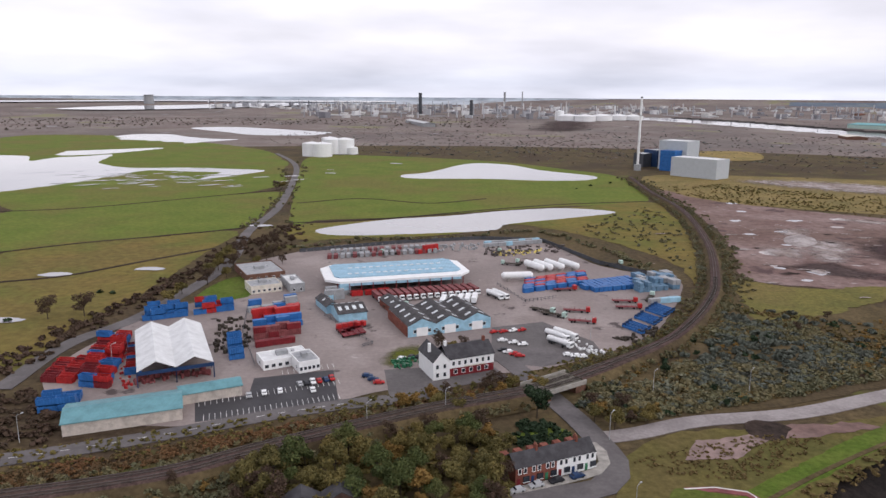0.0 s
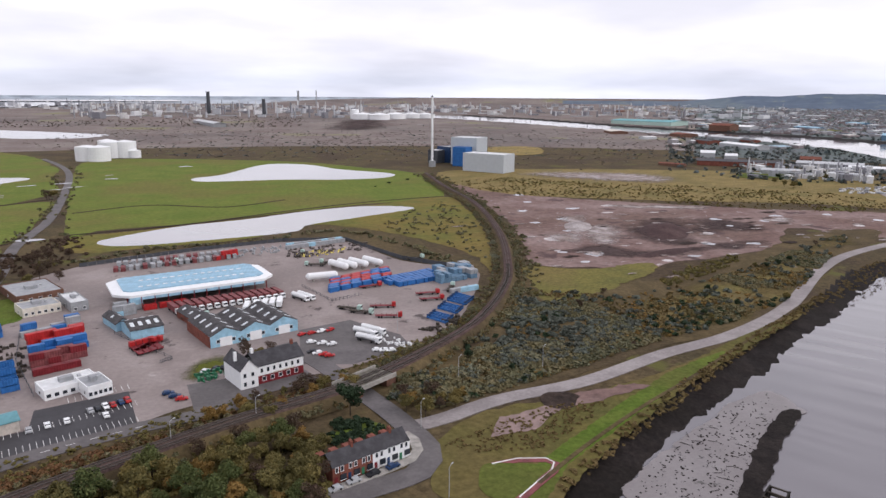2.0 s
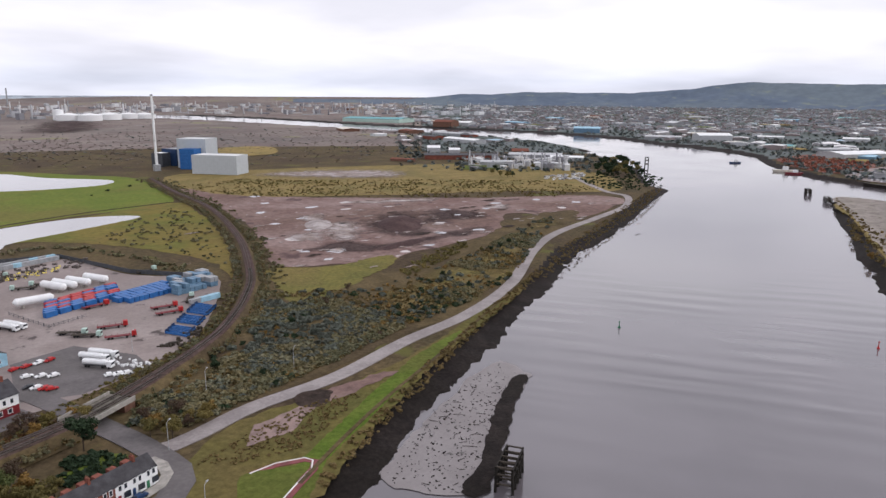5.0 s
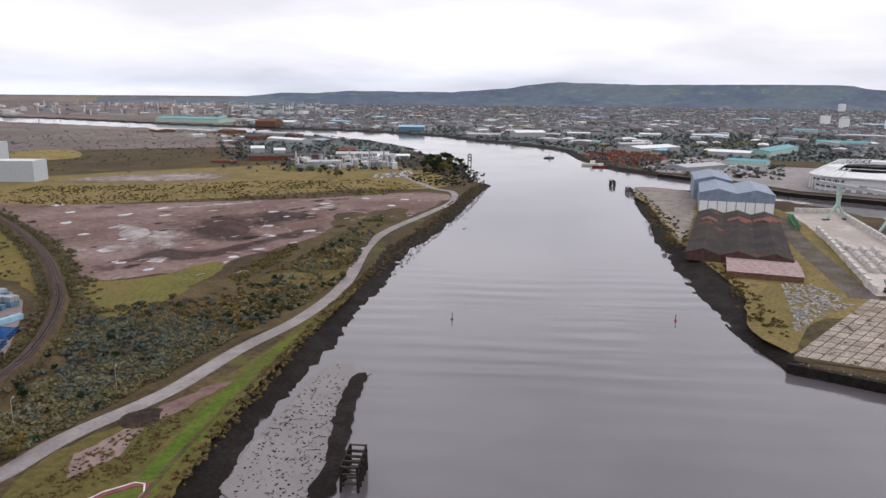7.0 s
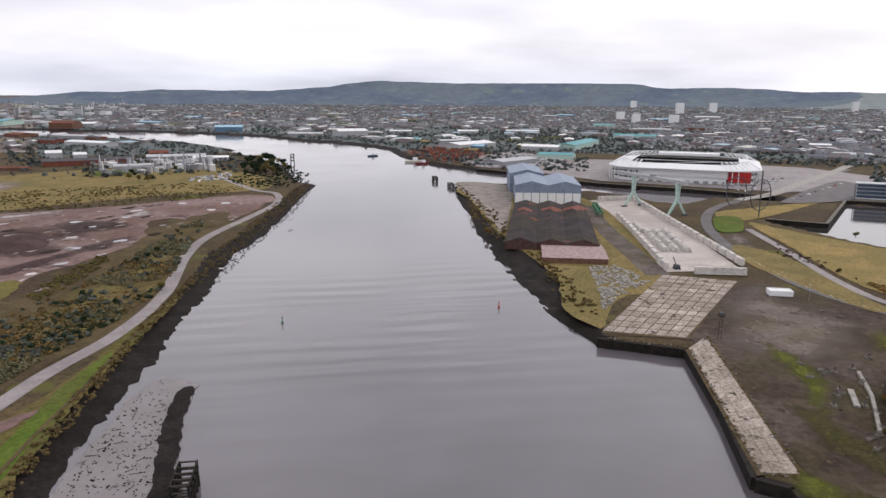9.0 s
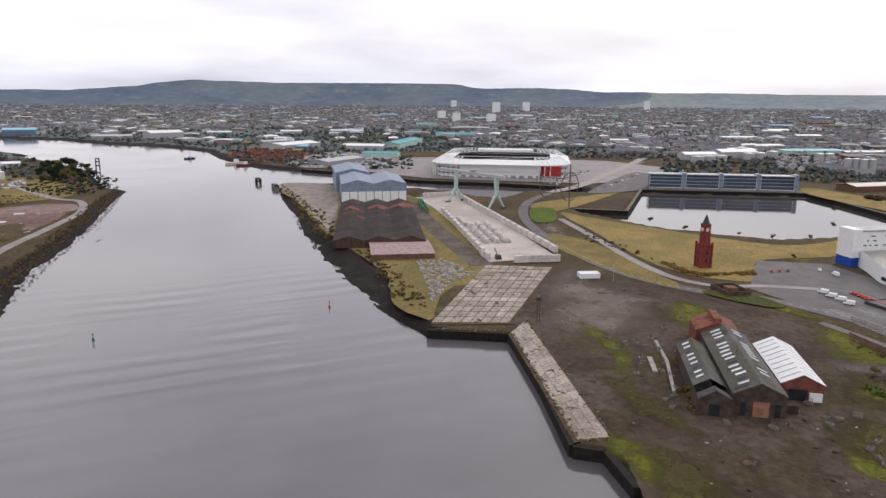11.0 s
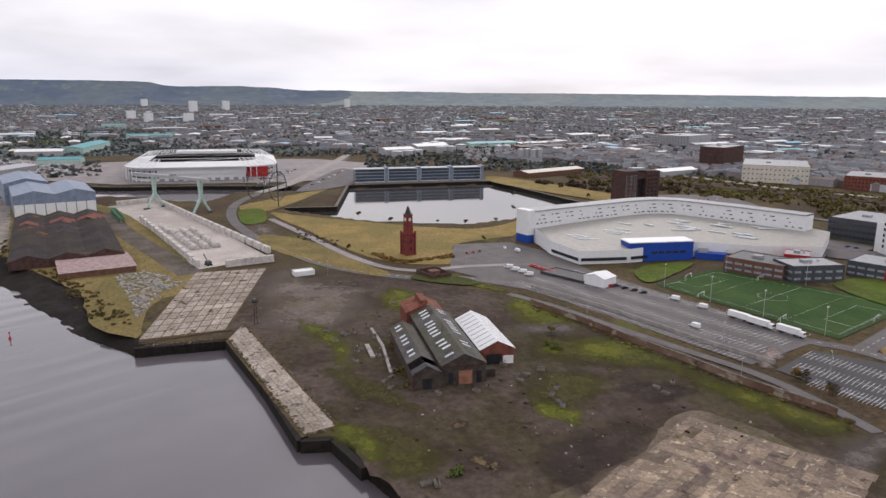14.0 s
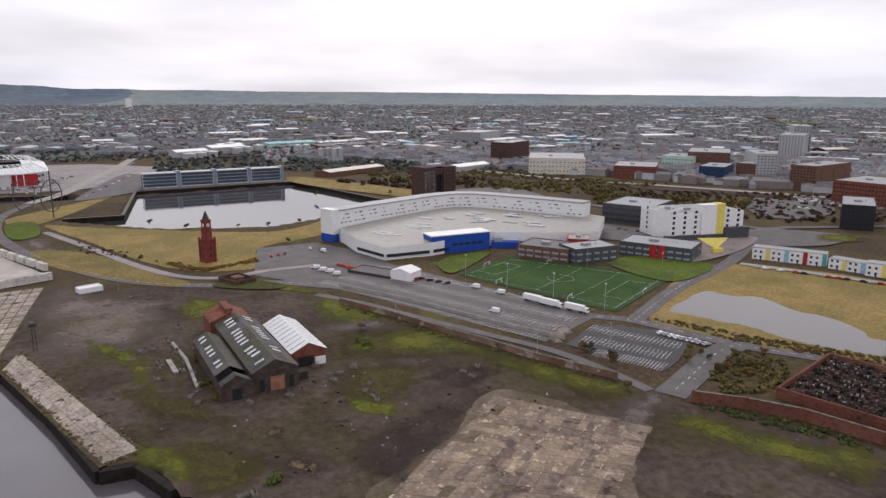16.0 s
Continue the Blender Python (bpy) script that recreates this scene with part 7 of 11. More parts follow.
# scrub slope between railway curve and riverside road
SLOPE = [(69.8, 245.7), (100.2, 264), (130.9, 298.4), (160.2, 342.3), (184.1, 326.8), (210.3, 310.5), (272.2, 326), (343, 355.4), (425.9, 396.5), (482.9, 412.9), (362.4, 330.4), (289, 279.9), (234.7, 257.8), (187.3, 247.7), (139.3, 230.9), (96.1, 217.9), (69.7, 210.6), (55, 222.9)]
def patchy_sample(poly, n, rng, scale, cut):
    """Places that gather in thickets and leave gaps."""
    return [p for p in sample(poly, n, rng) if noise.noise((p[0] * scale, p[1] * scale, 6.0)) + 0.35 * noise.noise((p[0] * scale * 4, p[1] * scale * 4, 2.0)) > cut]


GLADE = [(187, 388), (222, 370), (267, 376), (258, 356), (223, 336), (181, 312), (163, 310), (170, 345)]
STRAW = [(186, 278), (240, 296), (289, 302), (330, 306), (352, 312), (293, 279), (243, 259), (208, 254), (194, 262)]
shrubs("shrub_slope", [p for p in patchy_sample(SLOPE, 8500, rng, 0.02, -0.06) if not inside(GLADE, *p) and (not inside(STRAW, *p) or p[0] % 1 < 0.25) and (p[0] < 185 or noise.noise((p[0] * 0.016, p[1] * 0.016, 1.5)) > 0.08)], "leaf_scrub", 0.8, 2.1, "dense grey-green and dark shrubs on rough ground", rng, 42, 0.75, 0.25)
shrubs("dark_thicket", patchy_sample(SLOPE, 800, rng, 0.012, 0.12), "leaf_dark", 0.9, 2.2, "dark green thicket on rough ground", rng, 30, 0.75, 0.34)
shrubs("gorse_bushes", sample([(243, 332), (268, 348), (302, 364), (337, 378), (336, 366), (278, 334), (244, 322)], 130, rng), "leaf_olive", 1.0, 2.0, "yellowing gorse bushes on a slope", rng, 30, 0.8, 0.3)
shrubs("slope_weeds", patchy_sample(SLOPE, 3200, rng, 0.02, -0.05), "leaf_reed", 0.5, 1.4, "dry yellow grass tussocks between shrubs", rng, 12)
shrubs("autumn_bushes", patchy_sample(SLOPE, 420, rng, 0.03, 0.05), "leaf_autumn", 0.8, 1.8, "orange-brown autumn bushes on rough ground", rng, 24, 0.75, 0.34)
shrubs("silver_shrubs", sample([(117.9, 268.5), (155.4, 331.8), (171.4, 297.6), (195.6, 273.1), (164.8, 250), (128.6, 235.2), (104.8, 238.1)], 330, rng), "leaf_grey", 1.2, 2.4, "silver-green sea buckthorn bushes", rng, 30)
shrubs("silver_shrubs", sample(SLOPE, 260, rng), "leaf_grey", 1.2, 2.4, "silver-green sea buckthorn bushes", rng, 30)
plant(sample(SLOPE, 20, rng, 6), (0, 3, 4, 6), "on a scrubby slope", "slope trees", 0.3, 0.55, rng)
plant(sample([(59.5, 224.6), (75.2, 220.9), (92.2, 219.5), (70.1, 205.8), (58.3, 206)], 12, rng, 3.5), (0, 3, 4, 5), "beside the road", "slope trees", 0.45, 0.7, rng)
shrubs("verge_scrub", sample([(63.1, 185.5), (86.1, 194.8), (110.8, 201.6), (132.1, 198.3), (113.4, 186.2), (92.2, 173.8), (71.5, 178.3)], 340, rng), "leaf_reed", 0.3, 0.8, "tall dry weeds above the river", rng, 20)
shrubs("bank_weeds", sample([(86, 149.8), (111.5, 165.8), (153.5, 189), (216, 226), (315, 276.4), (315.8, 284), (218.3, 234.4), (153.6, 197.9), (108.3, 170.7), (82.1, 152.5)], 420, rng), "leaf_reed", 0.5, 1.2, "tussocky yellow grass at the bank top", rng, 18)
shrubs("river_weeds", sample([(305, 267.3), (450, 333.4), (604.6, 399.6), (731.9, 464.9), (694, 460.9), (501.9, 373.3), (370.3, 314), (298, 271.8)], 700, rng), "leaf_reed", 0.5, 1.1, "straw and olive weeds along the river bank", rng, 18)
# hedges and trees round the marsh
for pts, n, wd in (([(-159.4, 258.6), (-156.9, 296.9), (-145.1, 347.4), (-134.6, 403.9), (-127.3, 463.8), (-123.1, 510.7)], 330, 5), ([(-118.1, 472.4), (-92.9, 481.2), (-104.3, 567.7), (-104.5, 521.1)], 90, 8), ([(-136.3, 567.8), (-140.5, 709.1), (-162.1, 876.6), (-190.5, 1011.7)], 90, 3), ([(-192.2, 1143.9), (-158.5, 1012.5), (-134.2, 772.6), (-106.5, 567.7)], 60, 3),
                   ([(-81.2, 481.1), (-40.2, 510.1), (27.1, 515.9), (91.1, 542.3), (129.1, 479.1), (143.9, 413.8)], 200, 2.5), ([(271.2, 914.2), (244.8, 638.8), (213.7, 497.9), (178.5, 399.6), (146.9, 342.3), (117.8, 302.8)], 200, 4), ([(293.9, 914.6), (254.6, 622.9), (214, 460.2), (172.2, 352.1), (134.5, 298.5)], 190, 4)):
    line = smooth_line(pts, 3)
    places = []
    for _ in range(n):
        p = rng.choice(line)
        places.append((p.x + rng.gauss(0, wd), p.y + rng.gauss(0, wd)))
    shrubs("hedge", places, "leaf_brown" if wd > 4 else "leaf_scrub", 1.0, 2.3, "overgrown brown hedge with brambles", rng, 22)
plant(sample([(-129.2, 342.2), (-127.4, 391.1), (-125.1, 455.3), (-116.7, 500.5), (-90, 510.4), (-80.2, 431.2), (-104.9, 417.1), (-113, 384.8), (-122.8, 357.1)], 24, rng, 5), (0, 4, 4, 3), "in an old hedge", "hedge trees", 0.6, 1.0, rng)
plant([(-174.6, 324.9), (-159.4, 329)], (4,), "alone in a field", "", 0.9, 1.2, rng)
plant([(-155.3, 786.5), (-151.8, 801.1)], (3, 4), "beside the marsh road", "", 0.9, 1.1, rng)
shrubs("meadow_bushes", sample([(122.7, 542.2), (150.8, 498.4), (170.5, 428.2), (155.3, 363.3), (218, 566.4), (229.3, 673), (181.7, 623)], 210, rng), "leaf_scrub", 0.7, 1.8, "scattered dark bushes in yellow grass", rng, 20)
shrubs("field_bushes", [(185.2, 799.5), (208, 825.5), (239.5, 853.2), (-162.3, 368.4), (-192.1, 321), (-169.8, 370.7)], "leaf_dark", 1.5, 2.6, "lone dark bushes in a field", rng, 24)
# moor, brownfield edge and the point
MOOR_EDGE = [(263.2, 813.3), (312, 698), (404.3, 615.2), (563.5, 491.6), (664.7, 506.5), (663.8, 599.6), (573.9, 689.3), (462.8, 757.1), (378.3, 845.2)]
shrubs("moor_scrub", patchy_sample(MOOR_EDGE, 1500, rng, 0.02, 0.02), "leaf_olive", 0.8, 1.7, "low brown and green scrub on waste land", rng, 18)
shrubs("moor_tussocks", sample(MOOR_EDGE, 1100, rng), "leaf_reed", 0.6, 1.4, "straw tussocks on waste land", rng, 14)
plant(sample([(633.3, 713.5), (743.9, 751.1), (775.5, 713.3), (710.8, 642.9), (636.3, 651.2)], 8, rng, 5), (0, 6, 6), "on the point", "point trees", 0.7, 1.0, rng)
plant(sample([(724.6, 566.1), (914.2, 697.8), (973.2, 707.6), (898.2, 620.1), (809.3, 549.3), (756.4, 550.4)], 34, rng, 7), (6, 6, 6, 0), "on the point", "point trees", 0.9, 1.5, rng)
shrubs("point_scrub", sample([(706.6, 573.4), (818.7, 617.3), (849.3, 558.6), (805.2, 512.9), (683.1, 467.6), (670.3, 503)], 260, rng), "leaf_dark", 1.0, 2.4, "dark low scrub on the point", rng, 20)
shrubs("north_moor", sample([(845.3, 1881.1), (1336.3, 1904.9), (1314.5, 1466.3), (1180.5, 1042.6), (916.2, 941.9), (892.2, 1167.9), (521.3, 884.7), (458.5, 1023), (275.6, 1187.5), (195.9, 1512), (389.6, 1960.8), (680.4, 2076.3)], 1000, rng), "leaf_moor", 1.2, 3.4, "brown scrub spread over flat moor", rng, 12, 0.35)
shrubs("west_moor", sample([(-215.1, 1383.1), (-36.1, 1258.6), (159.6, 1207.9), (302.7, 1023), (450.9, 1492.8), (327.9, 1912.4), (112.8, 2208.8), (-254.1, 2367.8), (-391.7, 1736.3)], 800, rng), "leaf_moor", 1.2, 3.4, "brown scrub spread over flat moor", rng, 12, 0.35)
shrubs("far_scrub", sample([(-1912.1, 2652.5), (-1338.7, 3209.2), (-328.4, 3067.7), (497.3, 3810.3), (301.6, 2302.5), (-268.1, 2499.6), (-830.8, 2435.6), (-1295.9, 1790.1)], 900, rng), "leaf_moor", 2.0, 5.0, "brown scrub spread over far flat land", rng, 10)

# ---- south shore: point, casting yard, quays, works ruin, dock, college ----
def wall_run(name, pts, h, thick, material, label, z0=0.0, category="wall", cap="", pier=0.0):
    """A wall along straight stretches, each a part of its own, with piers between."""
    root = tagged(new(name), label, category)
    for a, b in zip(pts, pts[1:]):
        a, b = Vector(a), Vector(b)
        d = b - a
        n = max(1, int(d.length / 14))
        for i in range(n):
            p, q = a + d * i / n, a + d * (i + 1) / n
            m = (p + q) / 2
            bm = bmesh.new()
            box(bm, m.x, m.y, z0, (q - p).length - 0.02, thick, h - z0, math.atan2(d.y, d.x))
            part("panel", bm, material, root)
            if cap:
                bm = bmesh.new()
                box(bm, m.x, m.y, h, (q - p).length, thick + 0.15, 0.18, math.atan2(d.y, d.x))
                part("coping", bm, cap, root)
            if pier:
                bm = bmesh.new()
                box(bm, p.x, p.y, z0, pier, pier, h - z0 + 0.3, math.atan2(d.y, d.x))
                part("pier", bm, material, root)
    return root


# quay walls: dark weed-grown masonry, paler coping
QUAY = [(301.5, 40), (302, 1.5), (247, -13), (199, -23), (197.5, -33), (177, -40)]
wall_run("quay_wall", QUAY, 0.12, 2.6, "quay_stone", "dark tide-stained masonry quay wall", -7.0, "quay")
DQ = [p for p, _ in DOCK]
wall_run("dock_wall", [DQ[0], DQ[1], DQ[2], DQ[3], DQ[4], DQ[5]], 0.4, 3.0, "quay_stone", "dark old dock wall with pale coping", -7.0, "quay", "old_concrete")
wall_run("dock_wall", [(840, -60), (866, 40), (877, 145), (953, 269), (979, 335)], 0.6, 3.0, "quay_stone", "dark old river wall below the stadium", -7.0, "quay", "old_concrete")
# old sheet piling and fender timbers
rng = random.Random(31)
fender = thing("fender_post", 0, 0, 0, "dark weed-hung timber fender against a quay", "fender", "quay fenders")
bm = bmesh.new()
box(bm, 0, 0, 0, 0.45, 0.45, 5.6, 0, 0, 0.85)
part("post", bm, "dark_timber", fender)
bm = bmesh.new()
box(bm, 0, 0.05, 5.6, 0.6, 0.6, 0.2)
part("cap", bm, "timber", fender)
for a, b, n in (((300.0, 36), (300.4, 4), 9), ((246, -12.0), (204, -22.2), 10), ((296, -1.5), (250, -11), 10)):
    scatter(fender, [(x, y, t, -5.4) for x, y, t in along_line(a, b, n, 0, 0.2, 0.2, rng)])
drop_proto(fender)

# the point: big clad sheds, derelict roof, low store
shed("boat_shed", [(672.3, 187.4), (692.1, 124.8), (770.3, 152.2)], 19, 23, "slate_blue_sheet", "slate_blue_sheet", "large slate-blue clad double-gabled shed", "shed", 2)
shed("boat_shed", [(754.1, 217.5), (766.5, 181.8), (845.5, 205.4)], 21, 25.5, "slate_blue_sheet", "slate_blue_sheet", "tall slate-blue clad shed on the point", "shed", 1)
sx, sy, srot, sw, sd = frame3([(672.3, 187.4), (692.1, 124.8), (770.3, 152.2)])
skirt = thing("clad_screen", sx, sy, srot, "row of white panels below a shed gable", "panel")
for i in range(8):
    slab(skirt, "panel", sw * i / 8 + 0.3, -0.4, 0, sw * (i + 1) / 8 - 0.5, -0.1, 11.5, "white_paint")
DER = [(464.6, 134.4), (480.8, 70), (659.5, 120.1)]
shed("derelict_works", DER, 5, 8.5, "dark_brick", "roof_weathered", "derelict brick works under a dark patched roof", "works", 3, 0)
dx, dy, drot, dw, dd = frame3(DER)
patchy = thing("roof_patch", dx, dy, drot, "rusted red sheets let into an old roof", "roof sheet")
for i, (fx, fy) in enumerate(((0.12, 0.72), (0.2, 0.7), (0.46, 0.75), (0.56, 0.72), (0.6, 0.78), (0.76, 0.8), (0.84, 0.74), (0.9, 0.8), (0.95, 0.86))):
    bay = min(2, int(fx * 3))
    f = fx * 3 - bay
    left = f < 0.5
    roof_light(patchy, dw * (bay if left else bay + 1) / 3, dw * (bay + 0.5) / 3, 5, 8.5, f * 2 if left else 2 - 2 * f, dd * fy, dw / 3 * (0.3 + 0.08 * (i % 3)), 13, "rust_roof", 0.34)
shed("low_store", [(434.2, 98.9), (445.5, 58.3), (489.4, 66.6)], 3.6, 4.6, "brown_brick", "pink_roof", "low store with a faded pink sheet roof", "store", 1, along=True)

# apron slabs, casting yard
def slab_field(name, quad, nu, nv, material, label, lift, joint=0.35, holes=0.03, seed=1):
    """Concrete slabs laid in a grid, each its own piece, slightly uneven."""
    rng = random.Random(seed)
    root = tagged(new(name), label, "paving", "", "structure")
    a, b, c, d = (Vector(p) for p in quad)
    w, h = (b - a).length / nu, (d - a).length / nv
    for i in range(nu):
        for j in range(nv):
            edge = min(i, nu - 1 - i, j, nv - 1 - j) == 0
            if rng.random() < holes * (6 if edge and holes else 1):
                continue
            q = []
            for s, t in ((i, j), (i + 1, j), (i + 1, j + 1), (i, j + 1)):
                s, t = s / nu, t / nv
                q.append(a.lerp(b, s).lerp(d.lerp(c, s), t))
            m = sum(q, Vector((0, 0))) / 4
            z = lift + rng.uniform(0, 0.05)
            k = 1 - joint / max(1.0, min(w, h))
            vs = [(m.x + (p.x - m.x) * k, m.y + (p.y - m.y) * k, zz) for zz in (z - 0.3, z) for p in q]
            obj("slab", vs, [(4, 5, 6, 7), (0, 1, 5, 4), (1, 2, 6, 5), (2, 3, 7, 6), (3, 0, 4, 7)], material, root)


ground_mat("slab_piece", (0.31, 0.266, 0.23), (0.4, 0.35, 0.306), (0.235, 0.2, 0.165), 0.1, 0.8, 0.03, bump=0.15, spot=[((0.07, 0.058, 0.045), 0.13, 0.6), ((0.36, 0.33, 0.29), 0.16, 0.64), ((0.085, 0.085, 0.03), 0.06, 0.64)])
t_ = MATS["slab_piece"].node_tree
p_ = t_.nodes["Principled BSDF"]
src_ = p_.inputs["Base Color"].links[0].from_socket
info_ = t_.nodes.new("ShaderNodeObjectInfo")
link(t_, mix(t_, 1.0, src_, ramp(t_, info_.outputs["Random"], [(0, (0.8, 0.78, 0.75)), (0.3, (0.92, 0.91, 0.89)), (0.75, (1, 1, 1)), (1, (1.12, 1.11, 1.09))]), "MULTIPLY"), p_.inputs["Base Color"])
def lot_piece(name, a, b, c, stops):
    """Slabs whose shade is drawn by lot for each piece."""
    ground_mat(name, a, b, c, 0.1, 0.8, 0.03, bump=0.15, grain=0.5, spot=[((0.085, 0.066, 0.055), 0.11, 0.6), ((0.46, 0.385, 0.29), 0.28, 0.6), ((0.42, 0.35, 0.26), 0.09, 0.63), ((0.12, 0.09, 0.085), 0.05, 0.6), ((0.1, 0.088, 0.035), 0.06, 0.65)])
    t = MATS[name].node_tree
    p = t.nodes["Principled BSDF"]
    src, info = p.inputs["Base Color"].links[0].from_socket, t.nodes.new("ShaderNodeObjectInfo")
    link(t, mix(t, 1.0, src, ramp(t, info.outputs["Random"], stops), "MULTIPLY"), p.inputs["Base Color"])


lot_piece("floor_piece", (0.215, 0.172, 0.133), (0.285, 0.23, 0.178), (0.17, 0.138, 0.118), [(0, (0.6, 0.58, 0.61)), (0.25, (0.82, 0.8, 0.8)), (0.7, (1, 0.98, 0.95)), (1, (1.15, 1.1, 1.04))])
slab_field("apron_slabs", [(311.5, 39.8), (316.6, 2.8), (433.8, -19.5), (432.4, 23.2)], 8, 13, "slab_piece", "old concrete apron slabs with weedy joints", 0.24, 0.5, 0.0)
slab_field("quay_slabs", [(302.5, 1.0), (322.5, -5.2), (205.8, -34.9), (202.3, -24.4)], 3, 16, "slab_piece", "worn concrete slabs along a quay top", 0.22, 0.2, 0.0)


def broken_floor(name, outline, quad, nu, nv, label, seed):
    """The floor of a vanished works: uneven bays of worn slabs with ragged edges and flakes of pale screed along the joints."""
    rng = random.Random(seed)
    root = tagged(new(name), label, "paving", "", "structure")
    a, b, c, d = (Vector(p) for p in quad)

    def cuts(n):
        w = [rng.choice((0.55, 0.8, 1.0, 1.0, 1.3, 1.6)) for _ in range(n)]
        return [sum(w[:i]) / sum(w) for i in range(n + 1)]

    def at(s, t):
        return a.lerp(b, s).lerp(d.lerp(c, s), t)

    us, vs_ = cuts(nu), cuts(nv)
    for i in range(nu):
        shift = rng.uniform(-0.02, 0.02)
        for j in range(nv):
            m = at((us[i] + us[i + 1]) / 2, (vs_[j] + vs_[j + 1]) / 2)
            lost = 0.5 * noise.noise((m.x * 0.09, m.y * 0.09, 4.0)) + rng.uniform(-0.25, 0.25)
            if not inside(outline, m.x, m.y) or lost > 0.37:
                continue
            z = 0.2 + rng.uniform(0, 0.05)
            q = [at(us[i + s], vs_[j + t] + shift) for s, t in ((0, 0), (1, 0), (1, 1), (0, 1))]
            q = [m + (p - m) * rng.uniform(0.955, 1.0) for p in q]
            obj("slab", [(p.x, p.y, zz) for zz in (z - 0.3, z) for p in q], [(4, 5, 6, 7), (0, 1, 5, 4), (1, 2, 6, 5), (2, 3, 7, 6), (3, 0, 4, 7)], "floor_piece", root)
            if rng.random() < 0.38:
                # a flake of screed left along one joint
                p, r = (q[0], q[1]) if rng.random() < 0.6 else (q[1], q[2])
                e = (r - p).normalized()
                n_ = Vector((-e.y, e.x))
                u0, u1 = sorted((rng.random(), rng.random()))
                w0 = rng.uniform(0.15, 0.75)
                f = [p.lerp(r, u0), p.lerp(r, u1), p.lerp(r, u1 - 0.08) + n_ * w0, p.lerp(r, (u0 + u1) / 2) + n_ * w0 * rng.uniform(0.3, 1.3), p.lerp(r, u0 + 0.06) + n_ * w0]
                obj("screed_flake", [(p_.x, p_.y, zz) for zz in (z - 0.05, z + 0.035) for p_ in f], [(5, 6, 7, 8, 9)] + [(k, (k + 1) % 5, 5 + (k + 1) % 5, 5 + k) for k in range(5)], "screed", root)


FLOOR = [(140.5, -86.5), (153.5, -103), (160, -121), (167, -132), (180, -146.8), (182.5, -159), (165, -168), (150, -172), (136.7, -183), (128, -168), (116, -153), (104, -134)]
ground_mat("screed", (0.42, 0.36, 0.285), (0.5, 0.44, 0.36), (0.34, 0.28, 0.22), 0.2, 1.0, 0.03, grain=0.4)
broken_floor("old_floor_slabs", FLOOR, [(140.5, -86.5), (182.6, -152.6), (134.5, -183), (104, -134)], 13, 19, "broken concrete floor slabs on cleared ground", 4)
unit = thing("precast_unit", 0, 0, 0, "pale precast concrete wall unit in a stacked row", "concrete unit", "precast units")
for k in range(2):
    bm = bmesh.new()
    box(bm, 0, 0, k * 2.3, 11, 2.6, 2.2)
    part("block", bm, "pale_concrete", unit)
scatter(unit, along_line(*[(630.1, 78.3), (451.5, 23.8)], 13, 0) + along_line(*[(738.2, 77.2), (481.7, -20.5)], 20, 0) + along_line(*[(444, -0), (449.8, -19.1)], 4, 0) + along_line(*[(730.6, 109.2), (746.8, 83)], 4, 0))
drop_proto(unit)
pile = thing("pile_stack", 0, 0, 0, "stack of long pale concrete piles on bearers", "pile stack", "pile stacks")
for r in range(3):
    for i in range(5 - r):
        bm = bmesh.new()
        tube(bm, (-8, (i - 2 + r / 2) * 1.15, 0.6 + r * 1.0), (8, (i - 2 + r / 2) * 1.15, 0.6 + r * 1.0), 0.55, 0.55, 10)
        part("concrete_post", bm, "pale_concrete", pile)
scatter(pile, [(x + dx_, y + dy_, a) for x, y, a in along_line((566, 47), (508, 29.4), 4, 0) for dx_, dy_ in ((0, 0), (2.2, -7.2), (4.4, -14.4))] + along_line((590, 58), (574, 53), 2, 0), z=0.2)
drop_proto(pile)
rub = thing("concrete_block", 0, 0, 0, "broken concrete block tipped on grass", "block", "tipped blocks")
bm = bmesh.new()
box(bm, 0, 0, 0, 3.4, 1.3, 0.9, 0.2, 0, 0.85)
part("block", bm, "concrete", rub)
scatter(rub, [(x, y, rng.uniform(0, 180), 0.1) for x, y in sample([(434.2, 68.2), (446.2, 53.7), (410.8, 28.5), (373.3, 40.9), (341.5, 44.1), (367.9, 49.5)], 170, rng)])
drop_proto(rub)
for px, s in ((([(451.2, 16.3), (456.1, 13.6)]), 1),):
    root = thing("tracked_crane", *px[0], 0.5, "small dark tracked machine in the casting yard", "excavator")
    slab(root, "body", -2, -1.4, 1.0, 2, 1.4, 3.0, "dark_grey_paint")
    for k in (-1.2, 1.2):
        slab(root, "track", -2.6, k - 0.4, 0, 2.6, k + 0.4, 1.0, "black_paint")
    bm = bmesh.new()
    beam(bm, (1.5, 0, 2.8), (6, 0, 6.5), 0.5)
    part("boom", bm, "dark_grey_paint", root)
truss = thing("crane_jib", *(656.4, 101.9), math.atan2((600.8, 86.5)[1] - (718.7, 118.9)[1], (600.8, 86.5)[0] - (718.7, 118.9)[0]), "green lattice crane jib lying in the yard", "crane part", z=0.2)
bm = bmesh.new()
for yy in (-2, 2):
    for zz in (0.3, 4.5):
        beam(bm, (-32, yy, zz), (32, yy, zz), 0.5)
part("chord", bm, "green_paint", truss)
bm = bmesh.new()
for i in range(16):
    x0_, x1_ = -32 + i * 4, -28 + i * 4
    for yy in (-2, 2):
        beam(bm, (x0_, yy, 0.3 if i % 2 else 4.5), (x1_, yy, 4.5 if i % 2 else 0.3), 0.35)
    beam(bm, (x0_, -2, 4.5), (x1_, 2, 4.5), 0.3)
part("lattice", bm, "green_paint", truss)


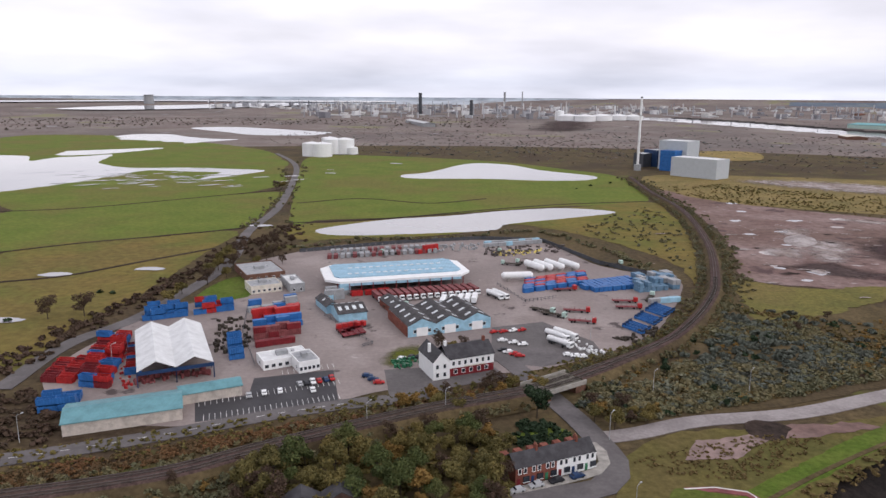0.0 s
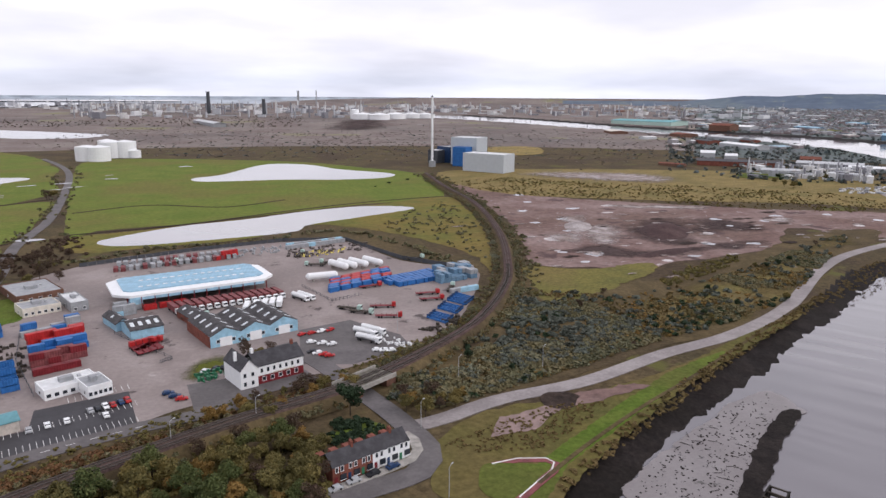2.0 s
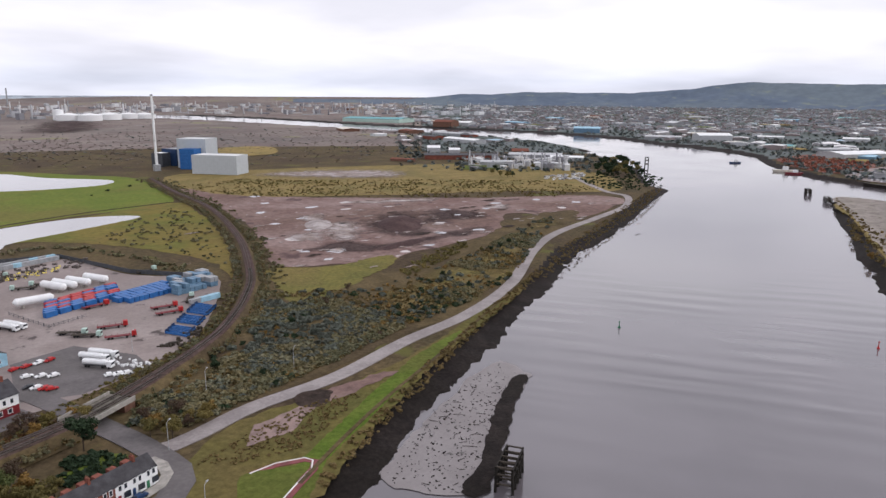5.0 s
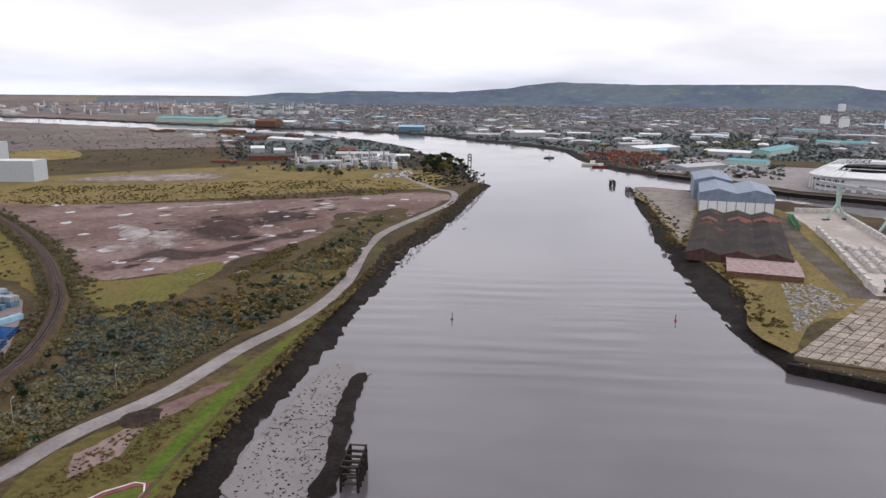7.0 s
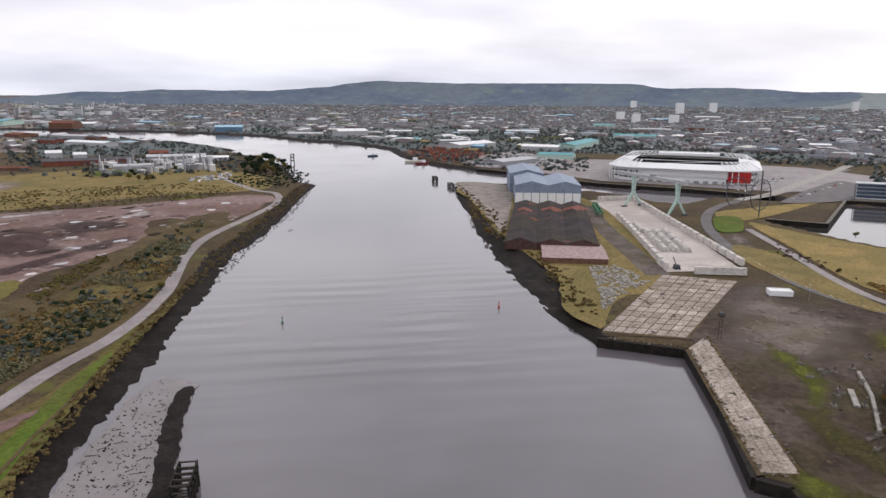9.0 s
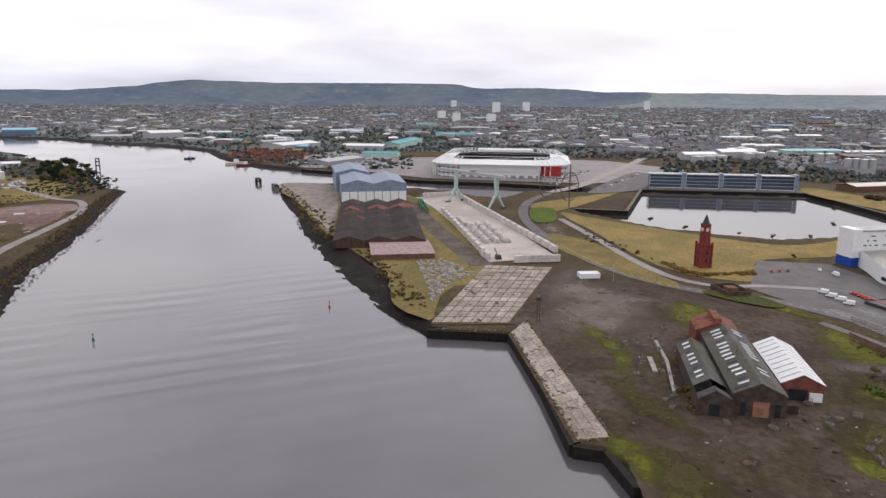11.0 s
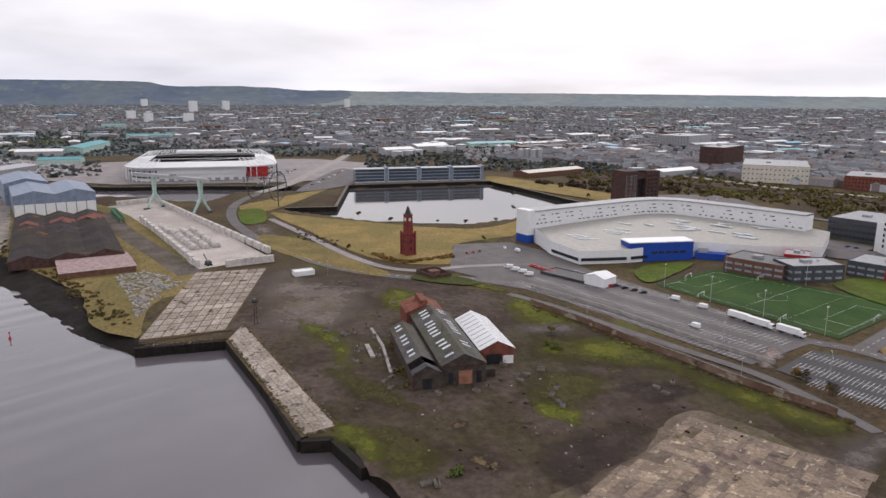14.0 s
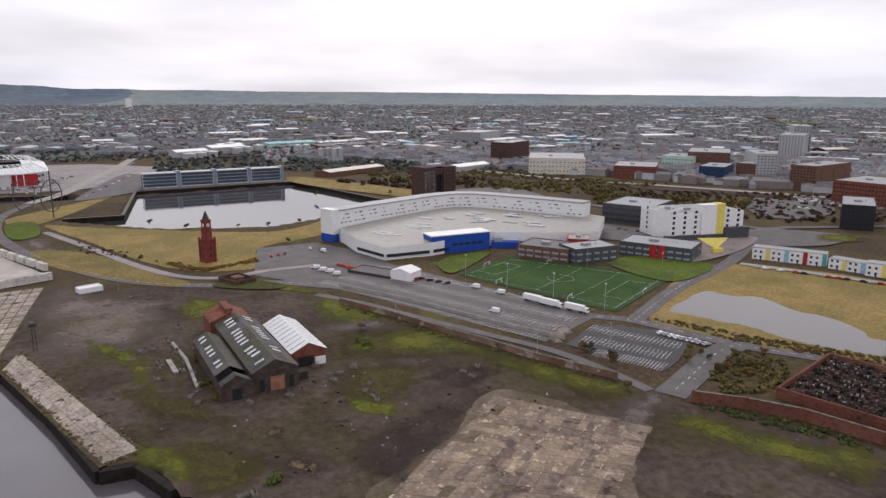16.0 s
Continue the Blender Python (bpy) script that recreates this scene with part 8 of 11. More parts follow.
def gantry():
    p, q = Vector((706, 75.9)), Vector((661.3, 31.5))
    d = q - p
    root = thing("gantry_crane", *p, math.atan2(d.y, d.x), "pale green shipyard gantry crane on splayed legs", "crane")
    L, h = d.length, 30.0
    for x in (0, L):
        bm = bmesh.new()
        tube(bm, (x, 0, h * 0.45), (x, 0, h), 1.7, 2.6, 4)
        part("leg", bm, "pale_green_paint", root)
        for s in (-1, 1):
            bm = bmesh.new()
            tube(bm, (x, s * 10, 0.6), (x, 0, h * 0.5), 1.0, 1.6, 4)
            part("strut", bm, "pale_green_paint", root)
            slab(root, "bogie", x - 1, s * 10 - 3, 0, x + 1, s * 10 + 3, 1.4, "dark_grey_paint")
    slab(root, "girder", -28, -1.4, h, L + 12, 1.4, h + 2.8, "silver_paint", "pale box girder")
    slab(root, "trolley", L * 0.4, -2, h + 2.8, L * 0.4 + 5, 2, h + 4.6, "grey_paint")


gantry()


def stadium():
    cx, cy, hx, hy, rc = 1008.0, 45.0, 92.0, 92.0, 40.0
    root = thing("stadium", cx, cy, 0, "white bowl football stadium with a trussed roof ring", "stadium")

    def ring(k, n=72):
        """A square with round corners, inset by k."""
        a, b, r = hx - k, hy - k, max(4.0, rc - k * 0.6)
        pts = []
        for q in range(4):
            sx_, sy_ = ((1, 1), (-1, 1), (-1, -1), (1, -1))[q]
            for i in range(n // 4):
                t = math.pi / 2 * (q + i / (n // 4 - 1))
                pts.append((sx_ * (a - r) + math.cos(t) * r, sy_ * (b - r) + math.sin(t) * r))
        return pts

    def band(name, stops, material, label=""):
        """A skin of rings (inset, height)."""
        bm = bmesh.new()
        rs = [[bm.verts.new((*p, z)) for p in ring(k)] for k, z in stops]
        n = len(rs[0])
        for a, b in zip(rs, rs[1:]):
            for i in range(n):
                bm.faces.new((a[i], a[(i + 1) % n], b[(i + 1) % n], b[i]))
        return part(name, bm, material, root, label)

    band("wall", [(6, 0), (6, 9), (4, 9), (4, 17)], "white_paint", "white clad outer wall")
    band("roof", [(-2, 17.5), (-2, 18.6), (25, 22.8), (25, 21.8), (-2, 17.5)], "white_paint", "white roof ring")
    # tiers in slate: the shade under the roof ring is painted on
    band("terrace", [(7, 17.2), (40, 2), (48, 0.4)], "slate", "seating tiers with the bowl's shade in their colour")
    bm = bmesh.new()
    box(bm, 0, 0, 0.2, 2 * (hx - 46), 2 * (hy - 46), 0.3)
    part("playing_field", bm, "grass", root, "green playing field")
    ra, rb = ring(-1), ring(15)
    for i in range(0, 72, 2):
        bm = bmesh.new()
        beam(bm, (*ra[i], 18.8), (*rb[i], 27.5), 0.8)
        beam(bm, (*rb[i], 22), (*rb[i], 27.5), 0.7)
        beam(bm, (*ra[i], 0), (*ra[i], 18), 0.9)
        part("truss", bm, "white_paint", root)
    for i in range(0, 72, 2):
        j = (i + 2) % 72
        bm = bmesh.new()
        beam(bm, (*rb[i], 27.5), (*rb[j], 27.5), 0.6)
        beam(bm, (*rb[i], 22), (*rb[j], 27.5), 0.4)
        part("brace", bm, "white_paint", root)
    rw = ring(3.8)
    for i in range(0, 72):
        if i % 18 in (0, 17):
            continue
        p, q = Vector(rw[i]), Vector(rw[(i + 1) % 72])
        m, d = (p + q) / 2, q - p
        if d.length < 1:
            continue
        for z in (4.5, 12.0):
            bm = bmesh.new()
            kk = 1.02 if z > 8 else 0.985
            box(bm, m.x * kk, m.y * kk, z, d.length * 0.62, 0.4, 2.2, math.atan2(d.y, d.x))
            part("window", bm, "window_glass", root)
    p0, p1 = Vector((-hx + 3.4, -hy + 40)), Vector((-hx + 3.4, -hy + 66))
    bm = bmesh.new()
    box(bm, -hx + 3.0, -hy + 24, 4, 1.2, 26, 13)
    part("banner", bm, "red_paint", root, "large red panels on the wall")
    for i in range(10):
        slab(root, "turnstile", -hx + 4.5, -55 + i * 11, 0, -hx + 6.5, -49 + i * 11, 4, "grey_paint")
    # the taller stand
    slab(root, "main_stand", 60, -42, 23, 84, 42, 26.5, "white_paint", "taller white main stand roof")


stadium()
patch("stadium_ground", [(880, -70), (886, 20), (900, 140), (960, 230), (1050, 260), (1200, 230), (1230, 60), (1200, -120), (1080, -220), (930, -200), (905, -110)], "old_road", 0.1, "grey tarmac round the stadium", category="car park", smooth=False)


def ring_sculpture():
    x, y = (687.9, -38.4)
    root = thing("wire_sculpture", x, y, 0.9, "tall dark ring-and-mast wire sculpture", "sculpture")
    bm = bmesh.new()
    beam(bm, (0, 0, 0), (0, 0, 42), 0.8)
    part("mast", bm, "dark_grey_paint", root)
    for r, xx in ((14, 0), (14, 26)):
        bm = bmesh.new()
        for i in range(28):
            a, b = 2 * math.pi * i / 28, 2 * math.pi * (i + 1) / 28
            beam(bm, (xx, math.cos(a) * r, 20 + math.sin(a) * r), (xx, math.cos(b) * r, 20 + math.sin(b) * r), 0.6)
        part("hoop", bm, "dark_grey_paint", root)
    bm = bmesh.new()
    for i in range(14):
        a = 2 * math.pi * i / 14
        beam(bm, (0, math.cos(a) * 14, 20 + math.sin(a) * 14), (26, math.cos(a + 0.8) * 14, 20 + math.sin(a + 0.8) * 14), 0.2)
    part("wire_net", bm, "steel", root)


ring_sculpture()


def clock_tower():
    x, y = (450.6, -114.9)
    root = thing("clock_tower", x, y, 0.35, "slim red brick dock clock tower with a pointed top", "tower")
    slab(root, "base", -3.5, -3.5, 0, 3.5, 3.5, 14.5, "tower_brick", "square brick base")
    slab(root, "cornice", -3.9, -3.9, 14.5, 3.9, 3.9, 15.4, "tower_brick")
    for sx_ in (-1, 1):
        for sy_ in (-1, 1):
            slab(root, "buttress", sx_ * 3.5 - 0.5, sy_ * 3.5 - 0.5, 0, sx_ * 3.5 + 0.5, sy_ * 3.5 + 0.5, 16.6, "tower_brick")
    bm = bmesh.new()
    box(bm, 0, 0, 15.4, 5.0, 5.0, 12.2, 0, 0, 0.86)
    part("shaft", bm, "tower_brick", root)
    slab(root, "belfry", -2.4, -2.4, 27.2, 2.4, 2.4, 28.2, "tower_brick")
    for a in range(4):
        bm = bmesh.new()
        tube(bm, (0, -2.2, 24.8), (0, -2.36, 24.8), 1.25, 1.25, 20)
        f = part("clock_face", bm, "cream_paint" if a != 0 else "slate", root, "round clock face")
        f.rotation_euler = (0, 0, a * math.pi / 2)
        for z in (3.5, 8.5):
            w_ = slab(root, "window", -0.6, -3.62, z, 0.6, -3.45, z + 2.6, "window_glass")
            w_.rotation_euler = (0, 0, a * math.pi / 2)
    bm = bmesh.new()
    tube(bm, (0, 0, 28.2), (0, 0, 34.0), 2.9, 0.3, 4)
    s = part("spire", bm, "slate", root, "pointed slate cap")
    s.rotation_euler = (0, 0, math.pi / 4)


clock_tower()


def ruin():
    x, y, rot, w, d = frame3([(228.6, -77.7), (227.9, -94.7), (310.3, -93.6)])
    w, d = 17.5, 64.0
    root = thing("derelict_hall", x, y, rot, "derelict stone hall with a dark holed sheet roof", "works")
    ze, zr = 8.0, 12.2
    bm = bmesh.new()
    gable_walls(bm, 0, w, 0, d, ze, zr)
    part("wall", bm, "soot_stone", root, "soot-dark stone walls")
    bm = bmesh.new()
    gable_roof(bm, 0, w, 0, d, ze, zr, 0.3)
    part("roof", bm, "sheet_roof_old", root, "dark sheet roof")
    rl = random.Random(8)
    # black panes stand for roof holes, the dark inside put into colour
    for j in range(15):
        roof_light(root, 0, w / 2, ze, zr, 0.5 + rl.uniform(-0.05, 0.05), 5 + j * 3.9, 3.4, 1.5, "rooflight" if rl.random() > 0.15 else "black_paint")
        roof_light(root, w, w / 2, ze, zr, 0.5, 6 + j * 3.9, 3.4, 1.3, "rooflight" if rl.random() > 0.3 else "black_paint")
    roof_light(root, 0, w / 2, ze, zr, 0.35, 3.5, 4.5, 2.6, "black_paint")
    slab(root, "door", w * 0.38, -0.25, 0, w * 0.68, 0, 5.6, "orange_brick", "bricked-up orange doorway")
    for xx in (0.2, 0.84):
        slab(root, "arch", w * xx - 0.9, -0.2, 0.5, w * xx + 0.9, 0, 5.2, "black_paint", "dark blind arch")
    slab(root, "corbel", 0, -0.5, 7.6, w, 0, 8.2, "dark_brick")
    # side aisle, half fallen in
    aisle = thing("derelict_aisle", x, y, rot, "half-collapsed stone aisle with a dark roof", "works")
    bm = bmesh.new()
    gable_walls(bm, -11.5, -0.4, -2, d * 0.82, 6.2, 9.0)
    part("wall", bm, "soot_stone", aisle)
    bm = bmesh.new()
    gable_roof(bm, -11.5, -0.4, 9, d * 0.82, 6.2, 9.2, 0.2)
    part("roof", bm, "sheet_roof_old", aisle)
    bm = bmesh.new()
    gable_roof(bm, -11.5, -0.4, -2, 2.0, 6.2, 9.2, 0.2)
    part("broken_roof", bm, "asbestos_roof", aisle, "broken end of a sheet roof")
    for i in range(6):
        bm = bmesh.new()
        beam(bm, (-11.5, 2.5 + i * 1.2, 6.1), (-6, 2.5 + i * 1.2, 9.0), 0.25)
        part("rafter", bm, "dark_timber", aisle)
    # missing aisle panes as black sheets, interior shade painted on
    for j in range(9):
        roof_light(aisle, -11.5, -5.95, 6.2, 9.2, 0.5, 14 + j * 4.3, 2.4, 1.5, "rooflight" if j % 4 != 2 else "black_paint", 0.4)
    # gateway: a black slab in place of the shaded passage
    slab(aisle, "gate", -7.8, -2.3, 0, -4.4, -2, 4.4, "black_paint", "arched gateway as a black panel, inside shade painted")
    slab(aisle, "gate_pier", -11.9, -2.6, 0, -10.6, -1.5, 6.4, "dark_brick")
    # red end and brick shed
    red = thing("red_roofed_end", x, y, rot, "rust-red roofed end of an old hall", "works")
    bm = bmesh.new()
    gable_walls(bm, -2, w - 2, d + 0.2, d + 17, 9, 12.5)
    part("wall", bm, "red_brick", red)
    bm = bmesh.new()
    gable_roof(bm, -2, w - 2, d + 0.2, d + 17, 9, 12.6, 0.2)
    part("roof", bm, "rust_roof", red)
    slab(red, "ridge_vent", w / 2 - 3.6, d + 2, 12.2, w / 2 - 0.4, d + 15, 14.2, "rust_roof", "raised ridge ventilator")
    bs = thing("brick_shed", x, y, rot, "red brick shed with a bright white sheet roof", "shed")
    bm = bmesh.new()
    gable_walls(bm, w + 2.5, w + 17, 17, 58, 6.5, 10)
    part("wall", bm, "red_brick", bs)
    bm = bmesh.new()
    gable_roof(bm, w + 2.5, w + 17, 17, 58, 6.5, 10.0, 0.4)
    part("roof", bm, "white_paint", bs, "bright white roof")
    for j in range(9):
        for xa, xb in ((w + 2.5, w + 9.75), (w + 17, w + 9.75)):
            roof_light(bs, xa, xb, 6.5, 10, 0.5, 20 + j * 4.4, 6.6, 0.35, "grey_paint", 0.3)
    # the bay's shaded inside is a black slab on the wall
    slab(bs, "opening", w + 5, 16.8, 0, w + 11.5, 17, 4.4, "black_paint", "open bay as a black panel, inside shade painted")
    slab(bs, "white_tank", w + 12.2, 16.2, 0.2, w + 16.5, 17, 3.4, "white_paint")
    slab(bs, "lean_to", w + 1.0, 4, 0, w + 5, 8, 3.4, "timber")


ruin()

# scraps round the ruin
scrap = thing("scrap_pile", 0, 0, 0, "broken concrete base with bent steel", "scrap", "works scraps")
bm = bmesh.new()
box(bm, 0, 0, 0, 3.2, 1.8, 0.9, 0.1, 0, 0.9)
part("base", bm, "old_concrete", scrap)
bm = bmesh.new()
for i in range(5):
    beam(bm, (-1.3 + i * 0.6, 0.5, 0.8), (-1.1 + i * 0.6, -0.3, 2.2 + 0.2 * (i % 2)), 0.16)
part("steel", bm, "steel", scrap)
PLACES = [(230.6, -109.1), (230.2, -113), (232.9, -119.9), (215.1, -118.8), (200.1, -114.3), (200.4, -155.8), (206, -155.5), (296.3, -54.3), (294.2, -51.2), (274.1, -53.8), (271.6, -52.2), (163.4, -55.2), (162.4, -58.1), (208, -163.7), (241, -60.7), (234.1, -99.9)] + [(301.3, -42.4), (296.4, -49.8), (287.0, -44.8), (277.3, -53.6), (265.0, -60.2), (261.0, -50.0), (303.2, -61.4), (287.2, -62.8), (259.5, -62.8), (247.4, -62.8), (237.9, -57.7), (231.4, -58.6), (319.7, -69.7), (378.8, -66.7), (385.9, -59.3), (337.7, -81.8), (242.1, -107.4), (225.5, -108.0), (234.8, -120.8), (220.3, -88.8), (222.0, -74.6), (210.0, -114.5), (203.3, -114.6)]
scatter(scrap, [(*p, rng.uniform(0, 180), 0.1) for p in PLACES])
drop_proto(scrap)
wall_run("old_footing", [(299.3, -63), (275.2, -63.9), (243.6, -61.3)], 1.2, 1.2, "concrete", "row of old concrete footings", 0.0, "footing")
wall_run("old_footing", [(279.1, -57.5), (263.6, -57.6)], 0.9, 2.0, "concrete", "old concrete trough on cinder ground", 0.0, "footing")
wall_run("works_wall", [(318.1, -151.5), (282, -165.1), (252.4, -173.3), (227.9, -181.8), (204.1, -188.3), (187.5, -195.4), (169.3, -203.1)], 2.9, 0.7, "patched_brick", "long patched brick boundary wall of the works", 0.0, "wall", "old_concrete", 1.0)
wall_run("car_park_wall", [(349.5, -164.1), (301.4, -185.5), (247.5, -202.2), (214.3, -215.9)], 2.0, 0.5, "concrete", "pale concrete retaining wall below a car park", 0.0)
wall_run("works_wall", [(140.3, -211.4), (126.4, -222.7), (110.9, -231.5), (86.6, -237.4), (67.7, -242)], 4.4, 0.8, "works_brick", "long red-brown brick boundary wall", 0.0, "wall", "old_concrete", 1.2)


def burnt_works():
    x, y, rot, w, d = frame3([(124.7, -237.2), (79, -246.4), (95.1, -307.6)])
    x, y, rot, w, d = frame3([(126.8, -240.3), (86.5, -248.3), (93.7, -299.9)])
    root = thing("roofless_works", x, y, rot, "roofless red brick works full of charred debris", "works")
    for a in ((0, 0, w, 0.8), (0, d - 0.8, w, d), (0, 0.8, 0.8, d - 0.8), (w - 0.8, 0.8, w, d - 0.8)):
        slab(root, "wall", a[0], a[1], 0, a[2], a[3], 4.4, "works_brick")
    slab(root, "floor", 0.8, 0.8, 0, w - 0.8, d - 0.8, 2.2, "dark_earth", "black debris floor")
    rb = random.Random(4)
    for k in range(3):
        bm = bmesh.new()
        for i in range(220):
            px_, py_ = rb.uniform(1.5, w - 1.5), rb.uniform(1.5, d - 1.5)
            box(bm, px_, py_, 2.2, rb.uniform(0.5, 2.6), rb.uniform(0.4, 1.4), rb.uniform(0.2, 1.8), rb.uniform(0, 3), 0, rb.uniform(0.5, 1))
        tagged(part("debris", bm, ("dark_brick", "dark_timber", "soot_stone")[k], root), "", "", "", "stuff")
    bm = bmesh.new()
    for i in range(26):
        px_, py_ = rb.uniform(2, w - 2), rb.uniform(2, d - 2)
        beam(bm, (px_, py_, 2.2), (px_ + rb.uniform(-3, 3), py_ + rb.uniform(-3, 3), rb.uniform(2.5, 4.6)), 0.16)
    part("fallen_beams", bm, "timber", root)
    bm = bmesh.new()
    for i in range(70):
        box(bm, rb.uniform(2, w - 2), rb.uniform(2, d - 2), 3.2, rb.uniform(0.3, 0.9), rb.uniform(0.2, 0.5), rb.uniform(0.3, 0.9), rb.uniform(0, 3))
    tagged(part("rubble", bm, "concrete", root), "", "", "", "stuff")


burnt_works()

# offices beside the dock
ox, oy, orot, ow, od = frame3([(856, -139), (854, -307), (872, -307)])
for i in range(4):
    seg = ow / 4
    a = Vector((ox, oy)) + Vector((math.cos(orot), math.sin(orot))) * seg * i
    root = thing("dock_office", a.x, a.y, orot, "four-storey blue-glazed office range beside the dock", "office", "dock offices")
    slab(root, "wall", 0, 0, 0, seg - 5, 15, 16.5, "blue_glass", "dark blue glazed front")
    slab(root, "roof", -0.6, -1.5, 16.5, seg - 4.4, 16, 17.3, "silver_paint", "pale overhanging roof")
    for k in range(4):
        slab(root, "spandrel", 0, -0.15, 0.6 + k * 4.0, seg - 5, 0.0, 1.4 + k * 4.0, "grey_paint" if k else "white_paint")
    for k in range(7):
        slab(root, "mullion", (seg - 5) * k / 6 - 0.15, -0.25, 0, (seg - 5) * k / 6 + 0.15, 0.02, 16.5, "white_paint" if k in (0, 6) else "navy_paint")
    slab(root, "stair_tower", seg - 5, 1, 0, seg, 14, 18.6, "slate_blue_sheet", "slate-blue stair tower")
slab_root = thing("dock_promenade", 846, -223, 0, "pale paved dockside promenade", "pavement", kind="structure")
slab(slab_root, "paving", -7, -86, 0.3, 8, 86, 0.62, "old_concrete")

# brick arch block, grey office
x, y, rot, w, d = frame3([(621.8, -378.1), (624.8, -419.5), (678.9, -452)])
root = thing("arched_block", x, y, rot, "dark brick office block with a tall slot opening", "office")
d = 24.0
for a in ((0, w * 0.38), (w * 0.62, w)):
    slab(root, "wing", a[0], 0, 0, a[1], d, 33, "dark_brick", "dark brick wing")
slab(root, "link", w * 0.38, 1.5, 25, w * 0.62, d - 1, 31, "dark_brick")
slab(root, "glazing", w * 0.38, 6, 0, w * 0.62, d - 4, 25, "window_glass")
slab(root, "roof_plant", w * 0.3, 6, 33, w * 0.7, 16, 35.5, "grey_paint")
windows(root, "S", w * 0.36, d, 3, 7, 3, 4.0, 2.2, 1.8)
for k in range(7):
    for i in range(3):
        slab(root, "window", w * (0.66 + 0.11 * i), -0.1, 3 + 4 * k, w * (0.66 + 0.11 * i) + 2.2, 0.05, 4.8 + 4 * k, "window_glass")


def college():
    H1 = 23.0
    line = smooth_line([(467.5, -215), (484.8, -270.7), (499.1, -339.7), (462.6, -369.9), (402.5, -400.2)], 14)
    root = thing("college", 0, 0, 0, "large curved white college with a wide pale roof", "college")
    off = []
    for i, p in enumerate(line):
        d = (line[min(i + 1, len(line) - 1)] - line[max(i - 1, 0)]).normalized()
        n = Vector((-d.y, d.x))
        if n.dot(p) < 0:
            n = -n
        off.append(n)
    for i in range(len(line) - 1):
        a, b, na, nb = line[i], line[i + 1], off[i], off[i + 1]
        q = [a, b, b + nb * 13, a + na * 13]
        vs = [(p.x, p.y, z) for z in (0, H1) for p in q]
        obj("wall_bay", vs, [(0, 1, 5, 4), (2, 3, 7, 6), (1, 2, 6, 5), (3, 0, 4, 7)], "white_paint", root)
        c = [a - na * 0.6, b - nb * 0.6, b + nb * 13.6, a + na * 13.6]
        vs = [(p.x, p.y, z) for z in (H1, H1 + 0.9) for p in c]
        obj("roof_bay", vs, [(4, 5, 6, 7), (0, 1, 5, 4), (2, 3, 7, 6), (3, 2, 1, 0)], "grey_paint", root)
        d = b - a
        ang = math.atan2(d.y, d.x)
        for z, k, wide_ in ((13.6, 0.22, 2.2), (13.6, 0.5, 1.6), (13.6, 0.8, 2.6), (16.6, 0.35, 1.4), (16.6, 0.7, 2.4), (19.6, 0.25, 1.4), (19.6, 0.6, 3.4)):
            if (i * 3 + int(z * k)) % 4:
                m = a.lerp(b, k) - na * 0.05
                bm = bmesh.new()
                box(bm, m.x, m.y, z, wide_, 0.3, 0.7, ang)
                part("window", bm, "window_glass", root)
    e0, n0 = line[0], off[0]
    d0 = (line[1] - line[0]).normalized()
    if n0.dot(line[0]) < 0:
        n0 = -n0
    m = e0 + n0 * 6.5 - d0 * 3
    bm = bmesh.new()
    box(bm, m.x, m.y, 6, 6.2, 13.4, H1 - 4.5, math.atan2(d0.y, d0.x))
    part("end_tower", bm, "white_paint", root, "white end tower")
    bm = bmesh.new()
    box(bm, m.x, m.y, 0, 6.0, 13.2, 6, math.atan2(d0.y, d0.x))
    part("end_base", bm, "royal_blue", root, "royal blue base")
    # wide low roof in front
    outline = [(455.5, -214.8), (426.8, -210.6), (394.3, -216.3), (390.5, -250), (396.4, -303.1), (373.1, -337.3), (357.3, -373.7), (394.6, -415), (412.6, -411.3)] + [tuple(p - n * 1.0) for p, n in zip(line[::-1], off[::-1])]
    pts = [Vector(p) for p in outline]
    n = len(pts)
    v2, _, f2, *_ = geometry.delaunay_2d_cdt(pts, [(i, (i + 1) % n) for i in range(n)], [list(range(n))], 1, 0.01)

    def rise(p):
        return 8.0 + 4.0 * min(1.0, max(0.0, (p.length - 440) / 120))

    obj("low_roof", [(p.x, p.y, rise(p)) for p in v2], [list(f) for f in f2], "membrane_roof", root)
    vs, fs = [], []
    for i, p in enumerate(pts):
        for z in (0.0, rise(p) + 0.5):
            vs.append((p.x, p.y, z))
    for i in range(n):
        j = (i + 1) % n
        fs.append((2 * i, 2 * j, 2 * j + 1, 2 * i + 1))
    obj("low_wall", vs, fs, "white_paint", root, smooth=False)
    for i in range(1, 7):
        a, b = pts[i], pts[i + 1]
        m, d = (a + b) / 2, b - a
        m = m * (1 - 0.6 / m.length)
        bm = bmesh.new()
        box(bm, m.x, m.y, 2.2, d.length * 0.92, 0.5, 2.0, math.atan2(d.y, d.x))
        part("window_band", bm, "window_glass", root)
    rc = random.Random(14)
    for k in range(30):
        p = Vector(rc.choice([(430, -236.2), (441.3, -270), (453.6, -306.7), (435.2, -325.1), (437.1, -357.4), (419, -374.8), (461.8, -281.5), (458.8, -330.7), (420.2, -334.6), (404.4, -347.7)])) + Vector((rc.uniform(-8, 8), rc.uniform(-8, 8)))
        bm = bmesh.new()
        box(bm, p.x, p.y, rise(p) + 0.05, rc.choice((9, 13, 15)), 1.5, 0.5, rc.choice((0.4, 0.5, 1.2)))
        part("rooflight", bm, "rooflight", root)


